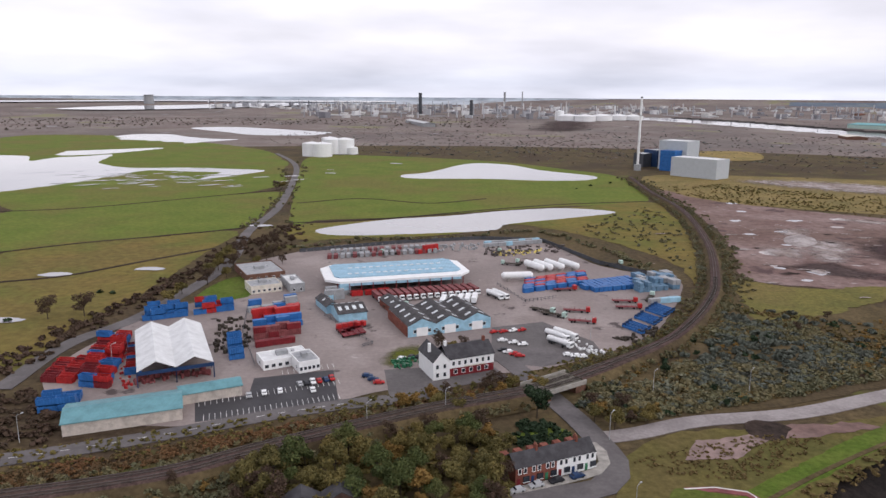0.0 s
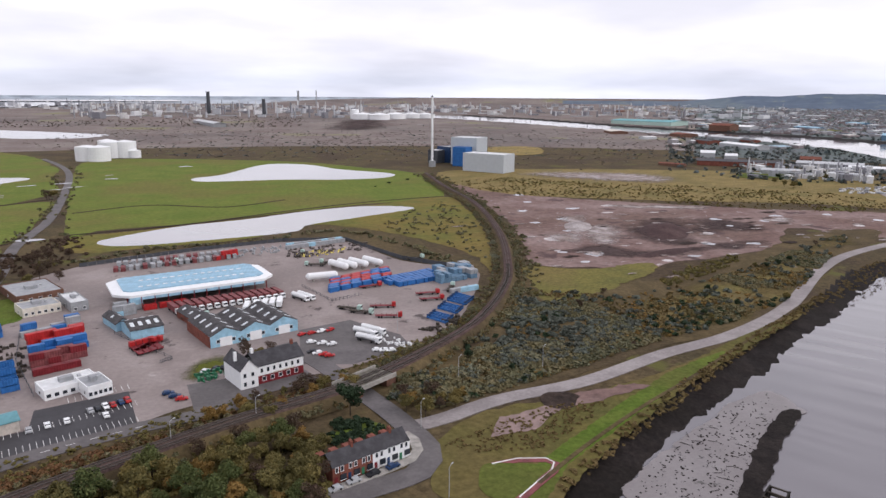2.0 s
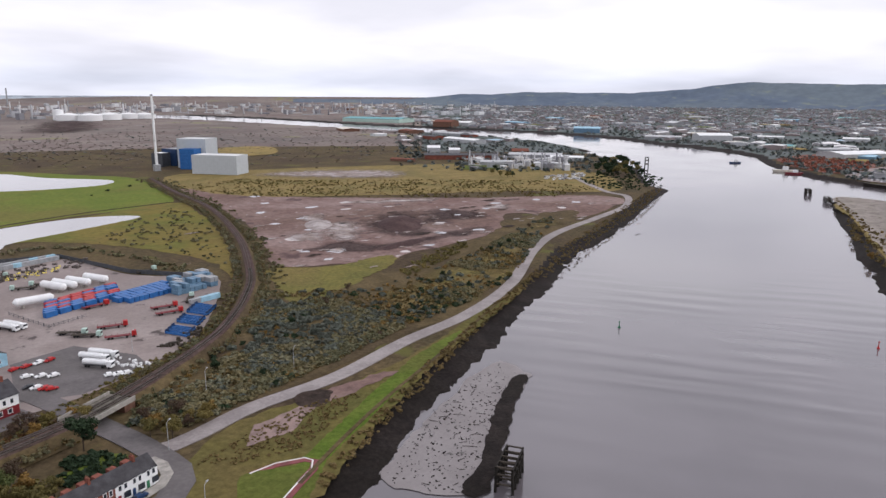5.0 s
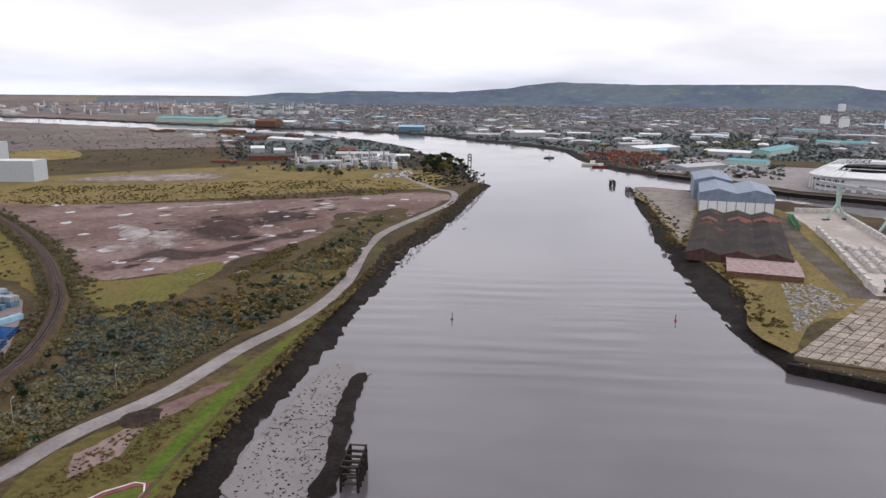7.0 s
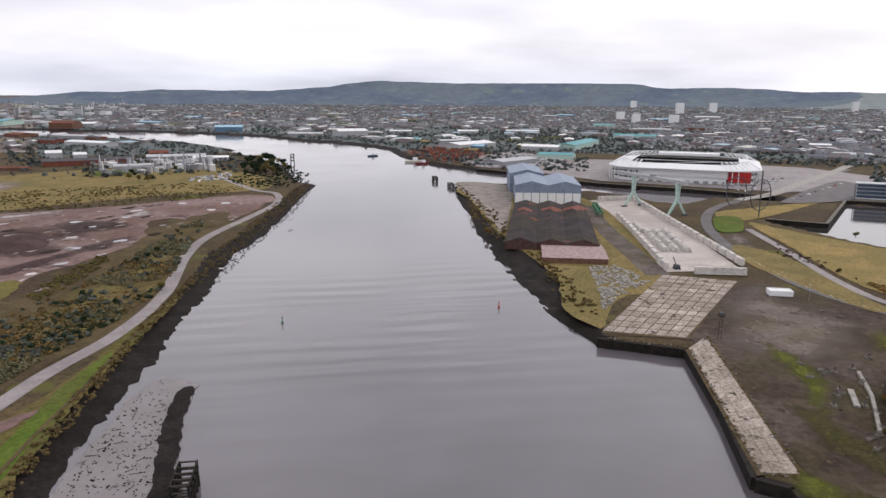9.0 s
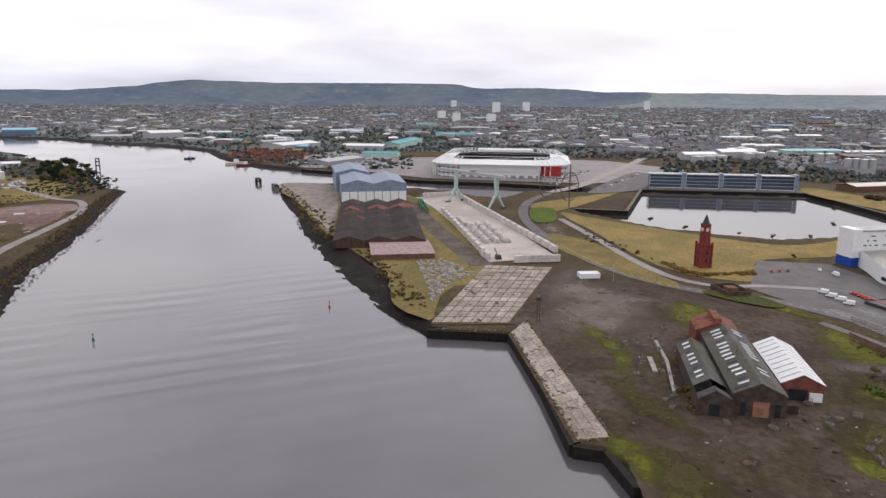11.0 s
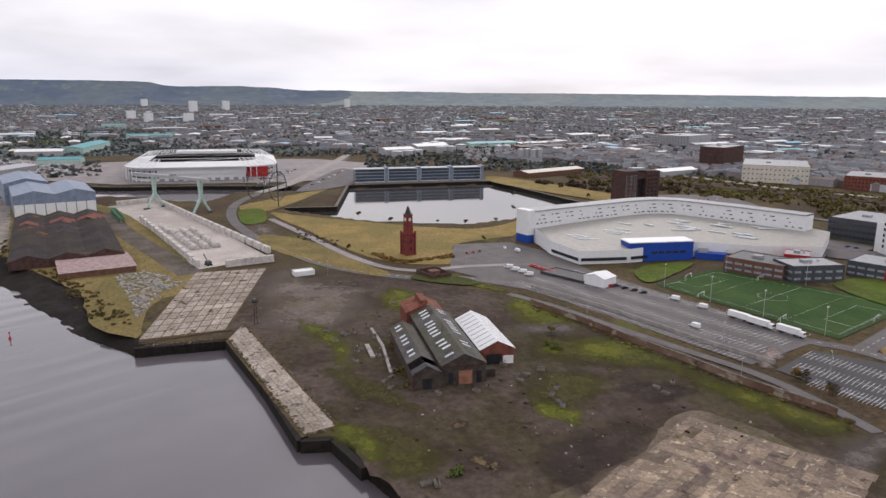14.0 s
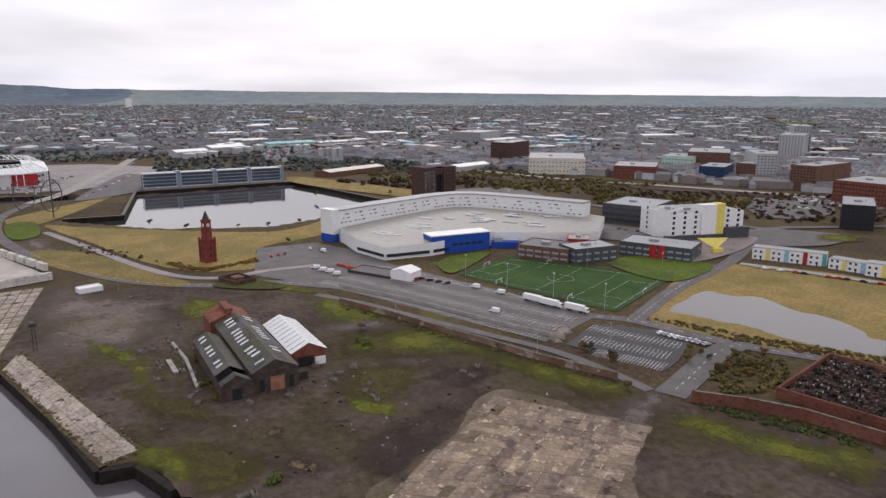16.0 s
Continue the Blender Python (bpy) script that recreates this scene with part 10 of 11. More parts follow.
dolphin(*(132.8, 125.4), 5, 13, 8.5, "mooring_dolphin", "dark rotting timber mooring dolphin in shallow water")
dolphin(*(841.2, 345.1), 4, 16, 7, "mooring_dolphin", "dark square timber dolphin in the river")
dolphin(*(792.1, 303.5), 4, 20, 6, "jetty_stub", "dark broken timber jetty off the point")
dolphin(*(961.9, 645.9), 5, 18, 16, "jetty_tower", "rusty jetty structure off the point")
for px, colr in (((273.7, 190.5), "green_paint"), ((340.7, 99.2), "red_paint")):
    root = thing("buoy", *px, 0, "small %s channel buoy with a topmark" % colr.split("_")[0], "buoy", z=WATER_Z)
    root.scale = (0.62, 0.62, 0.62)
    bm = bmesh.new()
    tube(bm, (0, 0, -0.3), (0, 0, 0.9), 1.1, 1.0, 14)
    part("float", bm, colr, root)
    bm = bmesh.new()
    tube(bm, (0, 0, 0.9), (0, 0, 4.4), 0.55, 0.15, 8)
    part("mast", bm, colr, root)
    bm = bmesh.new()
    tube(bm, (0, 0, 4.4), (0, 0, 5.4), 0.6, 0.6, 10)
    part("topmark", bm, colr, root)


def boat(x, y, rot, s, hull, label):
    root = thing("boat", x, y, rot, label, "boat", z=WATER_Z)
    bm = bmesh.new()
    deck = [(-10, -3, 0), (6, -3, 0), (11, 0, 0), (6, 3, 0), (-10, 3, 0)]
    lo = [bm.verts.new((a * s * 0.9, b * s * 0.8, -0.4)) for a, b, _ in deck]
    hi = [bm.verts.new((a * s, b * s, 2.2 * s)) for a, b, _ in deck]
    for i in range(5):
        bm.faces.new((lo[i], lo[(i + 1) % 5], hi[(i + 1) % 5], hi[i]))
    bm.faces.new(hi)
    part("hull", bm, hull, root)
    slab(root, "wheelhouse", -4 * s, -1.8 * s, 2.2 * s, 1 * s, 1.8 * s, 5.4 * s, "white_paint")
    bm = bmesh.new()
    tube(bm, (-1 * s, 0, 5.4 * s), (-1 * s, 0, 11 * s), 0.2 * s, 0.1 * s, 6)
    part("mast", bm, "dark_grey_paint", root)


boat(*(1145.2, 596), 2.6, 1.0, "navy_paint", "dark workboat under way on the river")
boat(*(1070.4, 478.9), 2.2, 1.5, "cream_paint", "cream and rust moored dredger at the far bank")
boat(*(1050.1, 454.5), 2.2, 1.2, "maroon_paint", "dark red moored tug at the far bank")
# drift timber and stones on the silt
bm = bmesh.new()
rd = random.Random(77)
for x, y in sample([(104.3, 147.6), (128.4, 165.1), (152.6, 177.9), (180, 190.5), (195.5, 193.1), (179.7, 171), (153.3, 151.7), (132.7, 136.2), (120, 126.7)], 420, rd):
    if rd.random() < 0.12:
        beam(bm, (x, y, -3.7), (x + rd.uniform(-3, 3), y + rd.uniform(-3, 3), -3.5), 0.12)
    else:
        box(bm, x, y, -3.9, rd.uniform(0.2, 0.9), rd.uniform(0.2, 0.7), rd.uniform(0.15, 0.4), rd.uniform(0, 3), 0, 0.7)
tagged(bm_obj("drift_debris", bm, "bank_mud"), "dark stones and drift timber on tidal silt", "debris", "", "stuff")
# litter on the cleared works
for mat_, n_, lo_, hi_, lb_ in (("concrete", 30, 0.3, 1.3, "pale broken concrete scattered on cinders"), ("dark_timber", 40, 0.3, 1.8, "dark timber and scrap scattered on cinders"), ("orange_brick", 8, 0.3, 0.8, "broken bricks scattered on cinders")):
    bm = bmesh.new()
    for x, y in sample([(303.6, -69.9), (247.5, -109.9), (219.9, -132.3), (183.4, -161), (161.4, -183.1), (162.6, -133.8), (153.6, -88.2), (165, -63.7), (210.9, -53.9), (284.8, -48)], n_, rd):
        box(bm, x, y, 0.1, rd.uniform(lo_, hi_), rd.uniform(lo_ * 0.6, hi_ * 0.6), rd.uniform(0.15, 0.5), rd.uniform(0, 3.1), 0, 0.8)
    tagged(bm_obj("works_litter", bm, mat_), lb_, "debris", "", "stuff")
shrubs("ruin_bushes", sample([(244.7, -59.5), (270.4, -71.9), (281.3, -79.3), (238.1, -70.3), (230.3, -64.2)], 26, rng) + sample([(275.4, -116.9), (247.5, -109.9), (222.3, -96.6), (229, -95.7)], 14, rng), "leaf_olive", 0.7, 1.6, "brambles against a ruined hall", rng, 40, 0.9, 0.3)
shrubs("elder_bushes", [(166.5, -65.8), (165, -64), (168, -67), (255.6, -135.6), (257.5, -137), (254, -134), (252.5, -136.5), (258.5, -134)], "leaf_weed", 1.6, 2.6, "bright green bushes on cinder ground", rng, 60, 0.8, 0.22)
shrubs("cinder_weeds", sample([(307.6, -63.4), (247.5, -109.9), (255, -150.9), (189.6, -194.3), (157.8, -193.8), (164.5, -146.9), (150.9, -86.9), (165, -63.7), (233.7, -49.4)], 330, rng), "leaf_weed", 0.2, 0.55, "small green weeds coming through cinders", rng, 16, 0.5)
shrubs("wall_brambles", [(p.x + rng.gauss(0, 1.0), p.y + rng.gauss(0, 1.0)) for p in smooth_line([(311.6, -148.6), (276.5, -162.2), (248.4, -170.8), (224.4, -179.4), (201.6, -186.3), (185.2, -193.4), (167, -200.7)], 2.2)], "leaf_olive", 0.4, 1.2, "brambles along the foot of a brick wall", rng, 30, 0.8)
# weeds and bushes of the south shore
shrubs("point_weeds", sample([(811.1, 303.5), (577.4, 198.3), (507.8, 160.4), (469.1, 125.5), (435.5, 100.5), (369.2, 77.2), (327.8, 54.5), (327.3, 43.4), (346.6, 47.7), (392.6, 69.4), (435.1, 91.6), (528.4, 150), (666.4, 220.9)], 330, rng), "leaf_reed", 0.7, 1.8, "yellow weeds and brambles on the point", rng, 20)
plant(sample([(618.7, 205.2), (633.5, 195.1), (551.4, 156.6), (488, 150.2), (529.3, 173.5)], 9, rng, 3), (1, 3, 5), "on the point", "", 0.35, 0.6, rng)
shrubs("tower_hedge", [(p.x + rng.gauss(0, 1.2), p.y + rng.gauss(0, 1.2)) for p in smooth_line([(456.4, -91.6), (439.9, -98.7), (428.1, -109.9), (432.8, -125.3), (436.9, -143.2)], 0.8)], "leaf_autumn", 1.2, 2.2, "autumn-yellow hedge round a clock tower", rng, 24)
plant([(612.3, -105.3), (578.3, -128), (564.3, -166.6), (551.8, -188), (556.2, -216.7), (563.5, -242.9), (482.8, -78.6), (753.4, -367.7), (671.6, -363.5), (699.7, -288.9), (482.2, -180.5)], (3, 4, 7), "beside the dock", "dock trees", 0.35, 0.6, rng)
plant([(272.8, -67.9), (246.2, -67.1), (168.1, -241.9), (200.6, -213.6), (184.6, -214.6), (273.6, -142.7), (160.4, -199.3)], (5, 3, 1), "among works remains", "works bushes", 0.35, 0.6, rng)
shrubs("gate_shrubs", sample([(155.8, -238.8), (165, -272.8), (145.6, -279.4), (130.6, -248.8), (138.3, -226.1)], 130, rng), "leaf_olive", 0.8, 1.8, "olive and brown shrubs beside a wall", rng, 22)
shrubs("meadow_edge", sample([(215.7, -272.3), (173.1, -280), (121.7, -307), (126.7, -317), (175.3, -291.1), (205.5, -280.8)], 240, rng), "leaf_reed", 0.6, 1.4, "tall dry grass round a pool", rng, 16)
shrubs("wall_ivy", sample([(139.8, -212.3), (112.9, -228.2), (87.3, -236.1), (87.3, -229.3), (111.1, -219.1), (136.1, -209.3)], 90, rng), "leaf_green", 0.6, 1.5, "ivy and weeds along a brick wall", rng, 18)
shrubs("dock_scrub", sample([(522, -45.1), (457.7, -91.6), (497.4, -77.1), (570.3, -43.5)], 40, rng), "leaf_brown", 0.6, 1.4, "low scrub beside a dock road", rng, 16)
shrubs("railway_trees", sample([(946.9, -421.9), (892.9, -584.5), (665.5, -660), (569.3, -710), (555.5, -564.4), (632.3, -496.8), (772.7, -423.9)], 620, rng), "leaf_olive", 1.6, 4.0, "brown scrub trees along a railway", rng, 54, 0.9, 0.24)
shrubs("railway_trees", sample([(600.9, -581), (381, -822), (298, -657.1), (358, -554.7), (483, -565.5)], 420, rng), "leaf_brown", 1.3, 3.4, "brown scrub trees along a railway", rng, 54, 0.9, 0.24)

# ---- the distance: town, works, refinery, hills ----
def lot_mat(name, cols, rough=0.8):
    """One colour out of several for each separate piece."""
    m, t, p = shader(name)
    g = t.nodes.new("ShaderNodeNewGeometry")
    n = t.nodes.new("ShaderNodeValToRGB")
    n.color_ramp.interpolation = "CONSTANT"
    e = n.color_ramp.elements
    while len(e) < len(cols):
        e.new(0.5)
    for i, (el, c) in enumerate(zip(e, cols)):
        el.position, el.color = i / len(cols), (*c, 1)
    link(t, g.outputs["Random Per Island"], n.inputs[0])
    d = noise_tex(t, g.outputs["Position"], 0.3, 4, 0.6)
    link(t, mix(t, 0.5, n.outputs[0], ramp(t, d, [(0.3, (0.6,) * 3), (0.65, (1.15,) * 3)]), "MULTIPLY"), p.inputs["Base Color"])
    p.inputs["Roughness"].default_value = rough
    MATS[name] = m


# far town's brick, slate and leaf tones cooled; distance haze put into colour
lot_mat("hazed_roof", [(0.12, 0.13, 0.15), (0.15, 0.142, 0.148), (0.11, 0.126, 0.148), (0.175, 0.155, 0.155), (0.15, 0.165, 0.185), (0.18, 0.182, 0.195), (0.145, 0.112, 0.11)])
lot_mat("hazed_wall", [(0.22, 0.185, 0.185), (0.28, 0.27, 0.275), (0.38, 0.395, 0.41), (0.18, 0.142, 0.14), (0.48, 0.5, 0.52), (0.22, 0.18, 0.178)])
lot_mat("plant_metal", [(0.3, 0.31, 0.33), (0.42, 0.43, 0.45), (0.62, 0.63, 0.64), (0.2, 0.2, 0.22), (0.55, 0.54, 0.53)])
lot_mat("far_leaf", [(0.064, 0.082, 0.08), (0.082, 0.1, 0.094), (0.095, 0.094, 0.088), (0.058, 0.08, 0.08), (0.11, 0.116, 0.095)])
# hills and plain in blue-greys: distance haze is put into their colour
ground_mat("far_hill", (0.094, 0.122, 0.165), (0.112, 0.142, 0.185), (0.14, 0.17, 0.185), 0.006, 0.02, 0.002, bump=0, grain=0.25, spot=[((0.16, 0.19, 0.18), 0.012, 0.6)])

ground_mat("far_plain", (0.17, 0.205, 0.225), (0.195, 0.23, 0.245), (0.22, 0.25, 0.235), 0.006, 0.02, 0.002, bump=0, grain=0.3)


def polar(az, r):
    return math.sin(radians(az)) * r, math.cos(radians(az)) * r


def clear_of_water(x, y, gap):
    i, u = shore(RIVER, np.array([x]), np.array([y]))
    j, w = shore(DOCK, np.array([x]), np.array([y]))
    return not i[0] and not j[0] and u[0] * 12 > gap and w[0] * 3 > gap


def warp_many(x, y):
    r = np.hypot(x, y)
    k = np.where(r > NEAR_R, (NEAR_R + SPAN * (1 - np.exp(-(r - NEAR_R) / SPAN))) / np.maximum(r, 1), 1.0)
    return x * k, y * k, EYE * (1 - k), k


def dry_places(rng, n, az0, az1, r_near, power, span, gap, keep_out=()):
    """n places spread over a sector of land, thinning with distance, clear of water; keep_out: rows of (from, to degrees, radius)."""
    xs, ys = np.zeros(0), np.zeros(0)
    while len(xs) < n:
        az, R = rng.uniform(az0, az1, n), r_near * np.exp(rng.random(n) ** power * span)
        ok = np.ones(n, bool)
        for a, b, r in keep_out:
            ok &= ~((az >= a) & (az < b) & (R < r))
        x, y = np.sin(np.radians(az)) * R, np.cos(np.radians(az)) * R
        i, u = shore(RIVER, x, y)
        j, w = shore(DOCK, x, y)
        ok &= ~i & ~j & (u * 12 > gap) & (w * 3 > gap)
        xs, ys = np.concatenate([xs, x[ok]]), np.concatenate([ys, y[ok]])
    return xs[:n], ys[:n]


def houses(name, x, y, a, L, D, h, r, label, mats=("hazed_wall", "hazed_roof"), category="houses"):
    """Rows of pitched houses as one mass, drawn together with the far land: arrays of place, turn, length, depth, eaves and ridge."""
    n = len(x)
    o, z = np.zeros(n), np.zeros(n)
    lx = np.stack([-L, L, L, -L, -L, L, L, -L, -L, L, L, -L, -L, L], 1) / 2
    e = D + 0.6
    ly = np.stack([-D, -D, D, D, -D, -D, D, D, -e, -e, e, e, o, o], 1) / 2
    lz = np.stack([z, z, z, z, h, h, h, h, h, h, h, h, r, r], 1)
    c, s = np.cos(a)[:, None], np.sin(a)[:, None]
    wx, wy, g, k = warp_many(x[:, None] + lx * c - ly * s, y[:, None] + lx * s + ly * c)
    V = np.stack([wx, wy, g + lz * k], -1).reshape(-1, 3)
    pat = [(0, 1, 5, 4), (1, 2, 6, 5), (2, 3, 7, 6), (3, 0, 4, 7), (8, 9, 13, 12), (10, 11, 12, 13), (9, 10, 13), (11, 8, 12)]
    F, M = [], []
    for i in range(n):
        F += [tuple(q + i * 14 for q in f) for f in pat]
    ob = obj(name, V, F, list(mats), None, [0, 0, 0, 0, 1, 1, 0, 0] * n)
    return tagged(ob, label, category, "", "stuff")


rt = random.Random(101)
gen = np.random.default_rng(41)
hx_, hy_ = dry_places(gen, 24000, 42, 180, 1150, 0.85, 2.15, 40, ((42, 84, 2300), (84, 96, 1500), (96, 108, 1350)))
dens = wobble(hx_, hy_, 0.0021, 3) > -0.55
hx_, hy_ = hx_[dens], hy_[dens]
turn = 0.9 * wobble(hx_, hy_, 0.0011, 1) + np.where(wobble(hx_, hy_, 0.006, 5) > 0, math.pi / 2, 0) + gen.uniform(-0.05, 0.05, len(hx_))
m_ = len(hx_)
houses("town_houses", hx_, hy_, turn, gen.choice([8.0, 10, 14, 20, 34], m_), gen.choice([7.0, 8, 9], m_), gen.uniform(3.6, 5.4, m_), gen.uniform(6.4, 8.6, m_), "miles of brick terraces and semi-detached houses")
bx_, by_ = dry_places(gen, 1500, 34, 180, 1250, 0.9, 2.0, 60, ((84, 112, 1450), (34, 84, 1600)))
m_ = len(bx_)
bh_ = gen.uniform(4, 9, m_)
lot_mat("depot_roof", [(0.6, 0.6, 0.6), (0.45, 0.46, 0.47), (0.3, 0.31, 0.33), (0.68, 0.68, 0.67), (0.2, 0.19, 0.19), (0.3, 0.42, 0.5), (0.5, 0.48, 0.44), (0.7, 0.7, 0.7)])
houses("town_depots", bx_, by_, 0.9 * wobble(bx_, by_, 0.0011, 1), gen.uniform(15, 90, m_) * gen.uniform(0.5, 1, m_), gen.uniform(12, 40, m_), bh_, bh_ + 1.5, "pale flat works and shop roofs over a wide town", ("hazed_wall", "depot_roof"), "depots")
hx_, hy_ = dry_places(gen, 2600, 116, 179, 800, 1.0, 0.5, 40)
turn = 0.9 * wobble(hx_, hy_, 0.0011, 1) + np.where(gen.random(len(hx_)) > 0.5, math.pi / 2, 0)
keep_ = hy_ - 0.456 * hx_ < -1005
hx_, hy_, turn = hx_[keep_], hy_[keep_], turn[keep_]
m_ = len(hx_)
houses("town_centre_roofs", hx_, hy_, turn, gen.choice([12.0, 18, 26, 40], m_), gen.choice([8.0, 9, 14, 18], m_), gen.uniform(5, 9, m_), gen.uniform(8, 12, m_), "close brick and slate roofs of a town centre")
# low pale industrial roofs
shapes = {}
for c, rf in (("white", "white_paint"), ("grey", "silver_paint"), ("blue", "sky_blue_paint"), ("teal", "teal_paint"), ("brown", "rust_roof"), ("cream", "cream_paint"), ("dark", "slate")):
    root = thing("works_shed", 0, 0)
    bm = bmesh.new()
    gable_walls(bm, 0, 1, 0, 1, 0.72, 0.95)
    part("wall", bm, {"white": "silver_paint", "grey": "grey_paint", "blue": "steel_blue_paint", "teal": "pale_green_paint", "brown": "brown_brick", "cream": "brown_brick", "dark": "red_brick"}[c], root)
    bm = bmesh.new()
    gable_roof(bm, 0, 1, 0, 1, 0.72, 0.96, 0.01, 0.03)
    part("roof", bm, rf, root)
    shapes[c] = root


def far_shed(x, y, a, w, d, h, c, label="", group="far works sheds"):
    wx, wy, g, k = warp(x, y)
    ob = copy_thing(shapes[c], pose(wx, wy, g, 0, 0, math.degrees(a)))
    ob.scale = (w * k, d * k, h * k)
    tagged(ob, label or "%s roofed works shed far across the town" % c, "shed", group)


n = 0
while n < 120:
    az = rt.uniform(30, 178)
    lo, hi = (1500, 5500) if az < 60 else (1150, 4200)
    R = lo * (hi / lo) ** rt.random()
    x, y = polar(az, R)
    if R < 1400 and 84 < az < 112 or (R < 1200 and az > 84):
        continue
    if R < 2600 and not clear_of_water(x, y, 60):
        continue
    far_shed(x, y, 1.2 * noise.noise((x * 0.0009, y * 0.0009, 7.0)), rt.uniform(20, 60), rt.uniform(40, 120), rt.uniform(7, 12), rt.choice(("white", "white", "grey", "grey", "cream", "blue", "teal", "brown", "dark")))
    n += 1
# known large sheds along the far shore
for t, (px, py), a, w, d, h, c, lb in ((0, (1404.2, 443), 1.2, 60, 110, 14, "white", "long white roofed warehouse across the river"), (0, (1579.3, 259.4), 1.5, 40, 190, 14, "teal", "long teal warehouse across the river"),
                                       (0, (1671.3, 1290.9), 0.6, 60, 75, 18, "blue", "large blue shipyard shed on the far bank"), (0, (1609, 2191.2), 0.4, 120, 260, 20, "teal", "long grey-green works building on the far bank"),
                                       (0, (1555.2, 1820.2), 0.4, 60, 70, 24, "brown", "red gabled works on the far bank"), (0, (1638.9, 1825.7), 0.4, 60, 130, 18, "white", "white works shed on the far bank"),
                                       (0, (1627.2, 860), 0.9, 50, 80, 20, "white", "white office works on the far bank"), (0, (1485.9, 542), 0.9, 30, 60, 10, "grey", "grey shed on the far bank"),
                                       (0, (1106.6, 276.1), 1.2, 40, 90, 10, "grey", "grey shed across the river"), (0, (1261.9, -310.8), 0.3, 30, 60, 14, "white", "white box store beside the railway"),
                                       (0, (1315.9, -391.6), 0.3, 40, 70, 16, "white", "white box store beside the railway"), (0, (900.2, -472.6), 0.4, 30, 110, 9, "cream", "long low brown depot roof"),
                                       (0, (852, -639.9), 0.3, 30, 90, 10, "white", "long white depot beside the railway"), (0, (27, 2397.5), 0.2, 40, 330, 16, "grey", "long grey store before the refinery")):
    far_shed(px, py, a, w, d, h, c, lb, "")
# town blocks
for t, pts, h, wall, lb, rows_, cols in ((16, [(761, -627.6), (710.9, -687.1), (778.5, -753)], 22, "cream_paint", "large cream drum-cornered store building", 3, (9, 2, 0, 2)), (16, [(532.4, -808.1), (515.6, -826), (556, -890.6)], 37, "silver_paint", "pale grey concrete tower block", 9, (4, 2, 0, 2)),
                                         (16, [(556.4, -801.6), (532.4, -808.1), (570.2, -865.7)], 24, "brown_brick", "plain red brick office block", 7, (5, 2, 0, 2)), (16, [(477.9, -794.5), (448, -797), (491.6, -879.2)], 29, "brown_brick", "brown office block with a pale side", 7, (5, 2, 0, 2)),
                                         (16, [(729.1, -1152.5), (694.9, -1169.6), (756.2, -1271.6)], 42, "silver_paint", "pale twin tower block", 12, (5, 2, 0, 2)), (16, [(759.2, -1240.9), (735.3, -1259), (787.9, -1349.1)], 54, "grey_paint", "grey tower block with a white crown", 16, (4, 2, 0, 2)),
                                         (16, [(666.6, -696.8), (624.6, -731.6), (669.9, -787.7)], 16, "red_brick", "red brick town hall range", 3, (9, 2, 0, 2)), (16, [(691.7, -873.1), (644.4, -908.4), (698.3, -983.5)], 26, "brown_brick", "brown brick office range", 5, (9, 2, 0, 2)),
                                         (16, [(580.1, -760.1), (552.2, -773.6), (586.6, -823.8)], 20, "navy_paint", "dark blue glazed office block", 3, (5, 2, 0, 2)), (16, [(908, -667), (876.6, -685.2), (938.3, -734.1)], 34, "dark_brick", "dark brick church-like mill", 2, (3, 1, 0, 1)),
                                         (16, [(1374.6, -889.2), (1311.5, -925.2), (1410.6, -996.8)], 24, "grey_paint", "green-grey slab office above the town", 5, (7, 1, 0, 1)), (16, [(388.4, -728.3), (335.8, -732.2), (369.8, -799.7)], 24, "red_brick", "large red brick mill block", 5, (10, 2, 0, 2)),
                                         (16, [(710.7, -839.5), (671.4, -860.8), (709.3, -909.9)], 20, "pale_green_paint", "pale green glazed office block", 3, (6, 1, 0, 1))):
    block("town_block", pts, h, wall, "grey_paint", lb, "building", rows_, tuple(int(c * 1.7) for c in cols), 1.7, 1.3, z0=4, frame_mat="none")
# tower blocks on the skyline
for x_, y_, up_px, across in ((3219.7, 446.9, 14, 15), (2957.3, 347.9, 14, 15), (6718.4, 824.6, 11, 11), (4645.7, 289.7, 17, 14), (2926.6, 199.6, 14, 17), (5100.2, 106.4, 15, 12), (9767.2, 446.6, 8, 8), (6120.9, -869.4, 14, 9)):
    root = thing("tower_block", x_, y_, 0.4, "white high-rise block on the skyline", "tower block", "skyline towers")
    R = math.hypot(x_, y_)
    hh, ww = R * up_px / 1241, R * across / 1600
    slab(root, "wall", -ww / 2, -ww / 2, 0, ww / 2, ww / 2, hh, "white_paint")
    slab(root, "roof_house", -ww / 5, -ww / 5, hh, ww / 5, ww / 5, hh * 1.08, "grey_paint")
    for k in range(5):
        slab(root, "window_band", -ww * 0.42, -ww / 2 - 0.3, hh * (0.12 + 0.17 * k), ww * 0.42, -ww / 2, hh * (0.18 + 0.17 * k), "grey_paint")
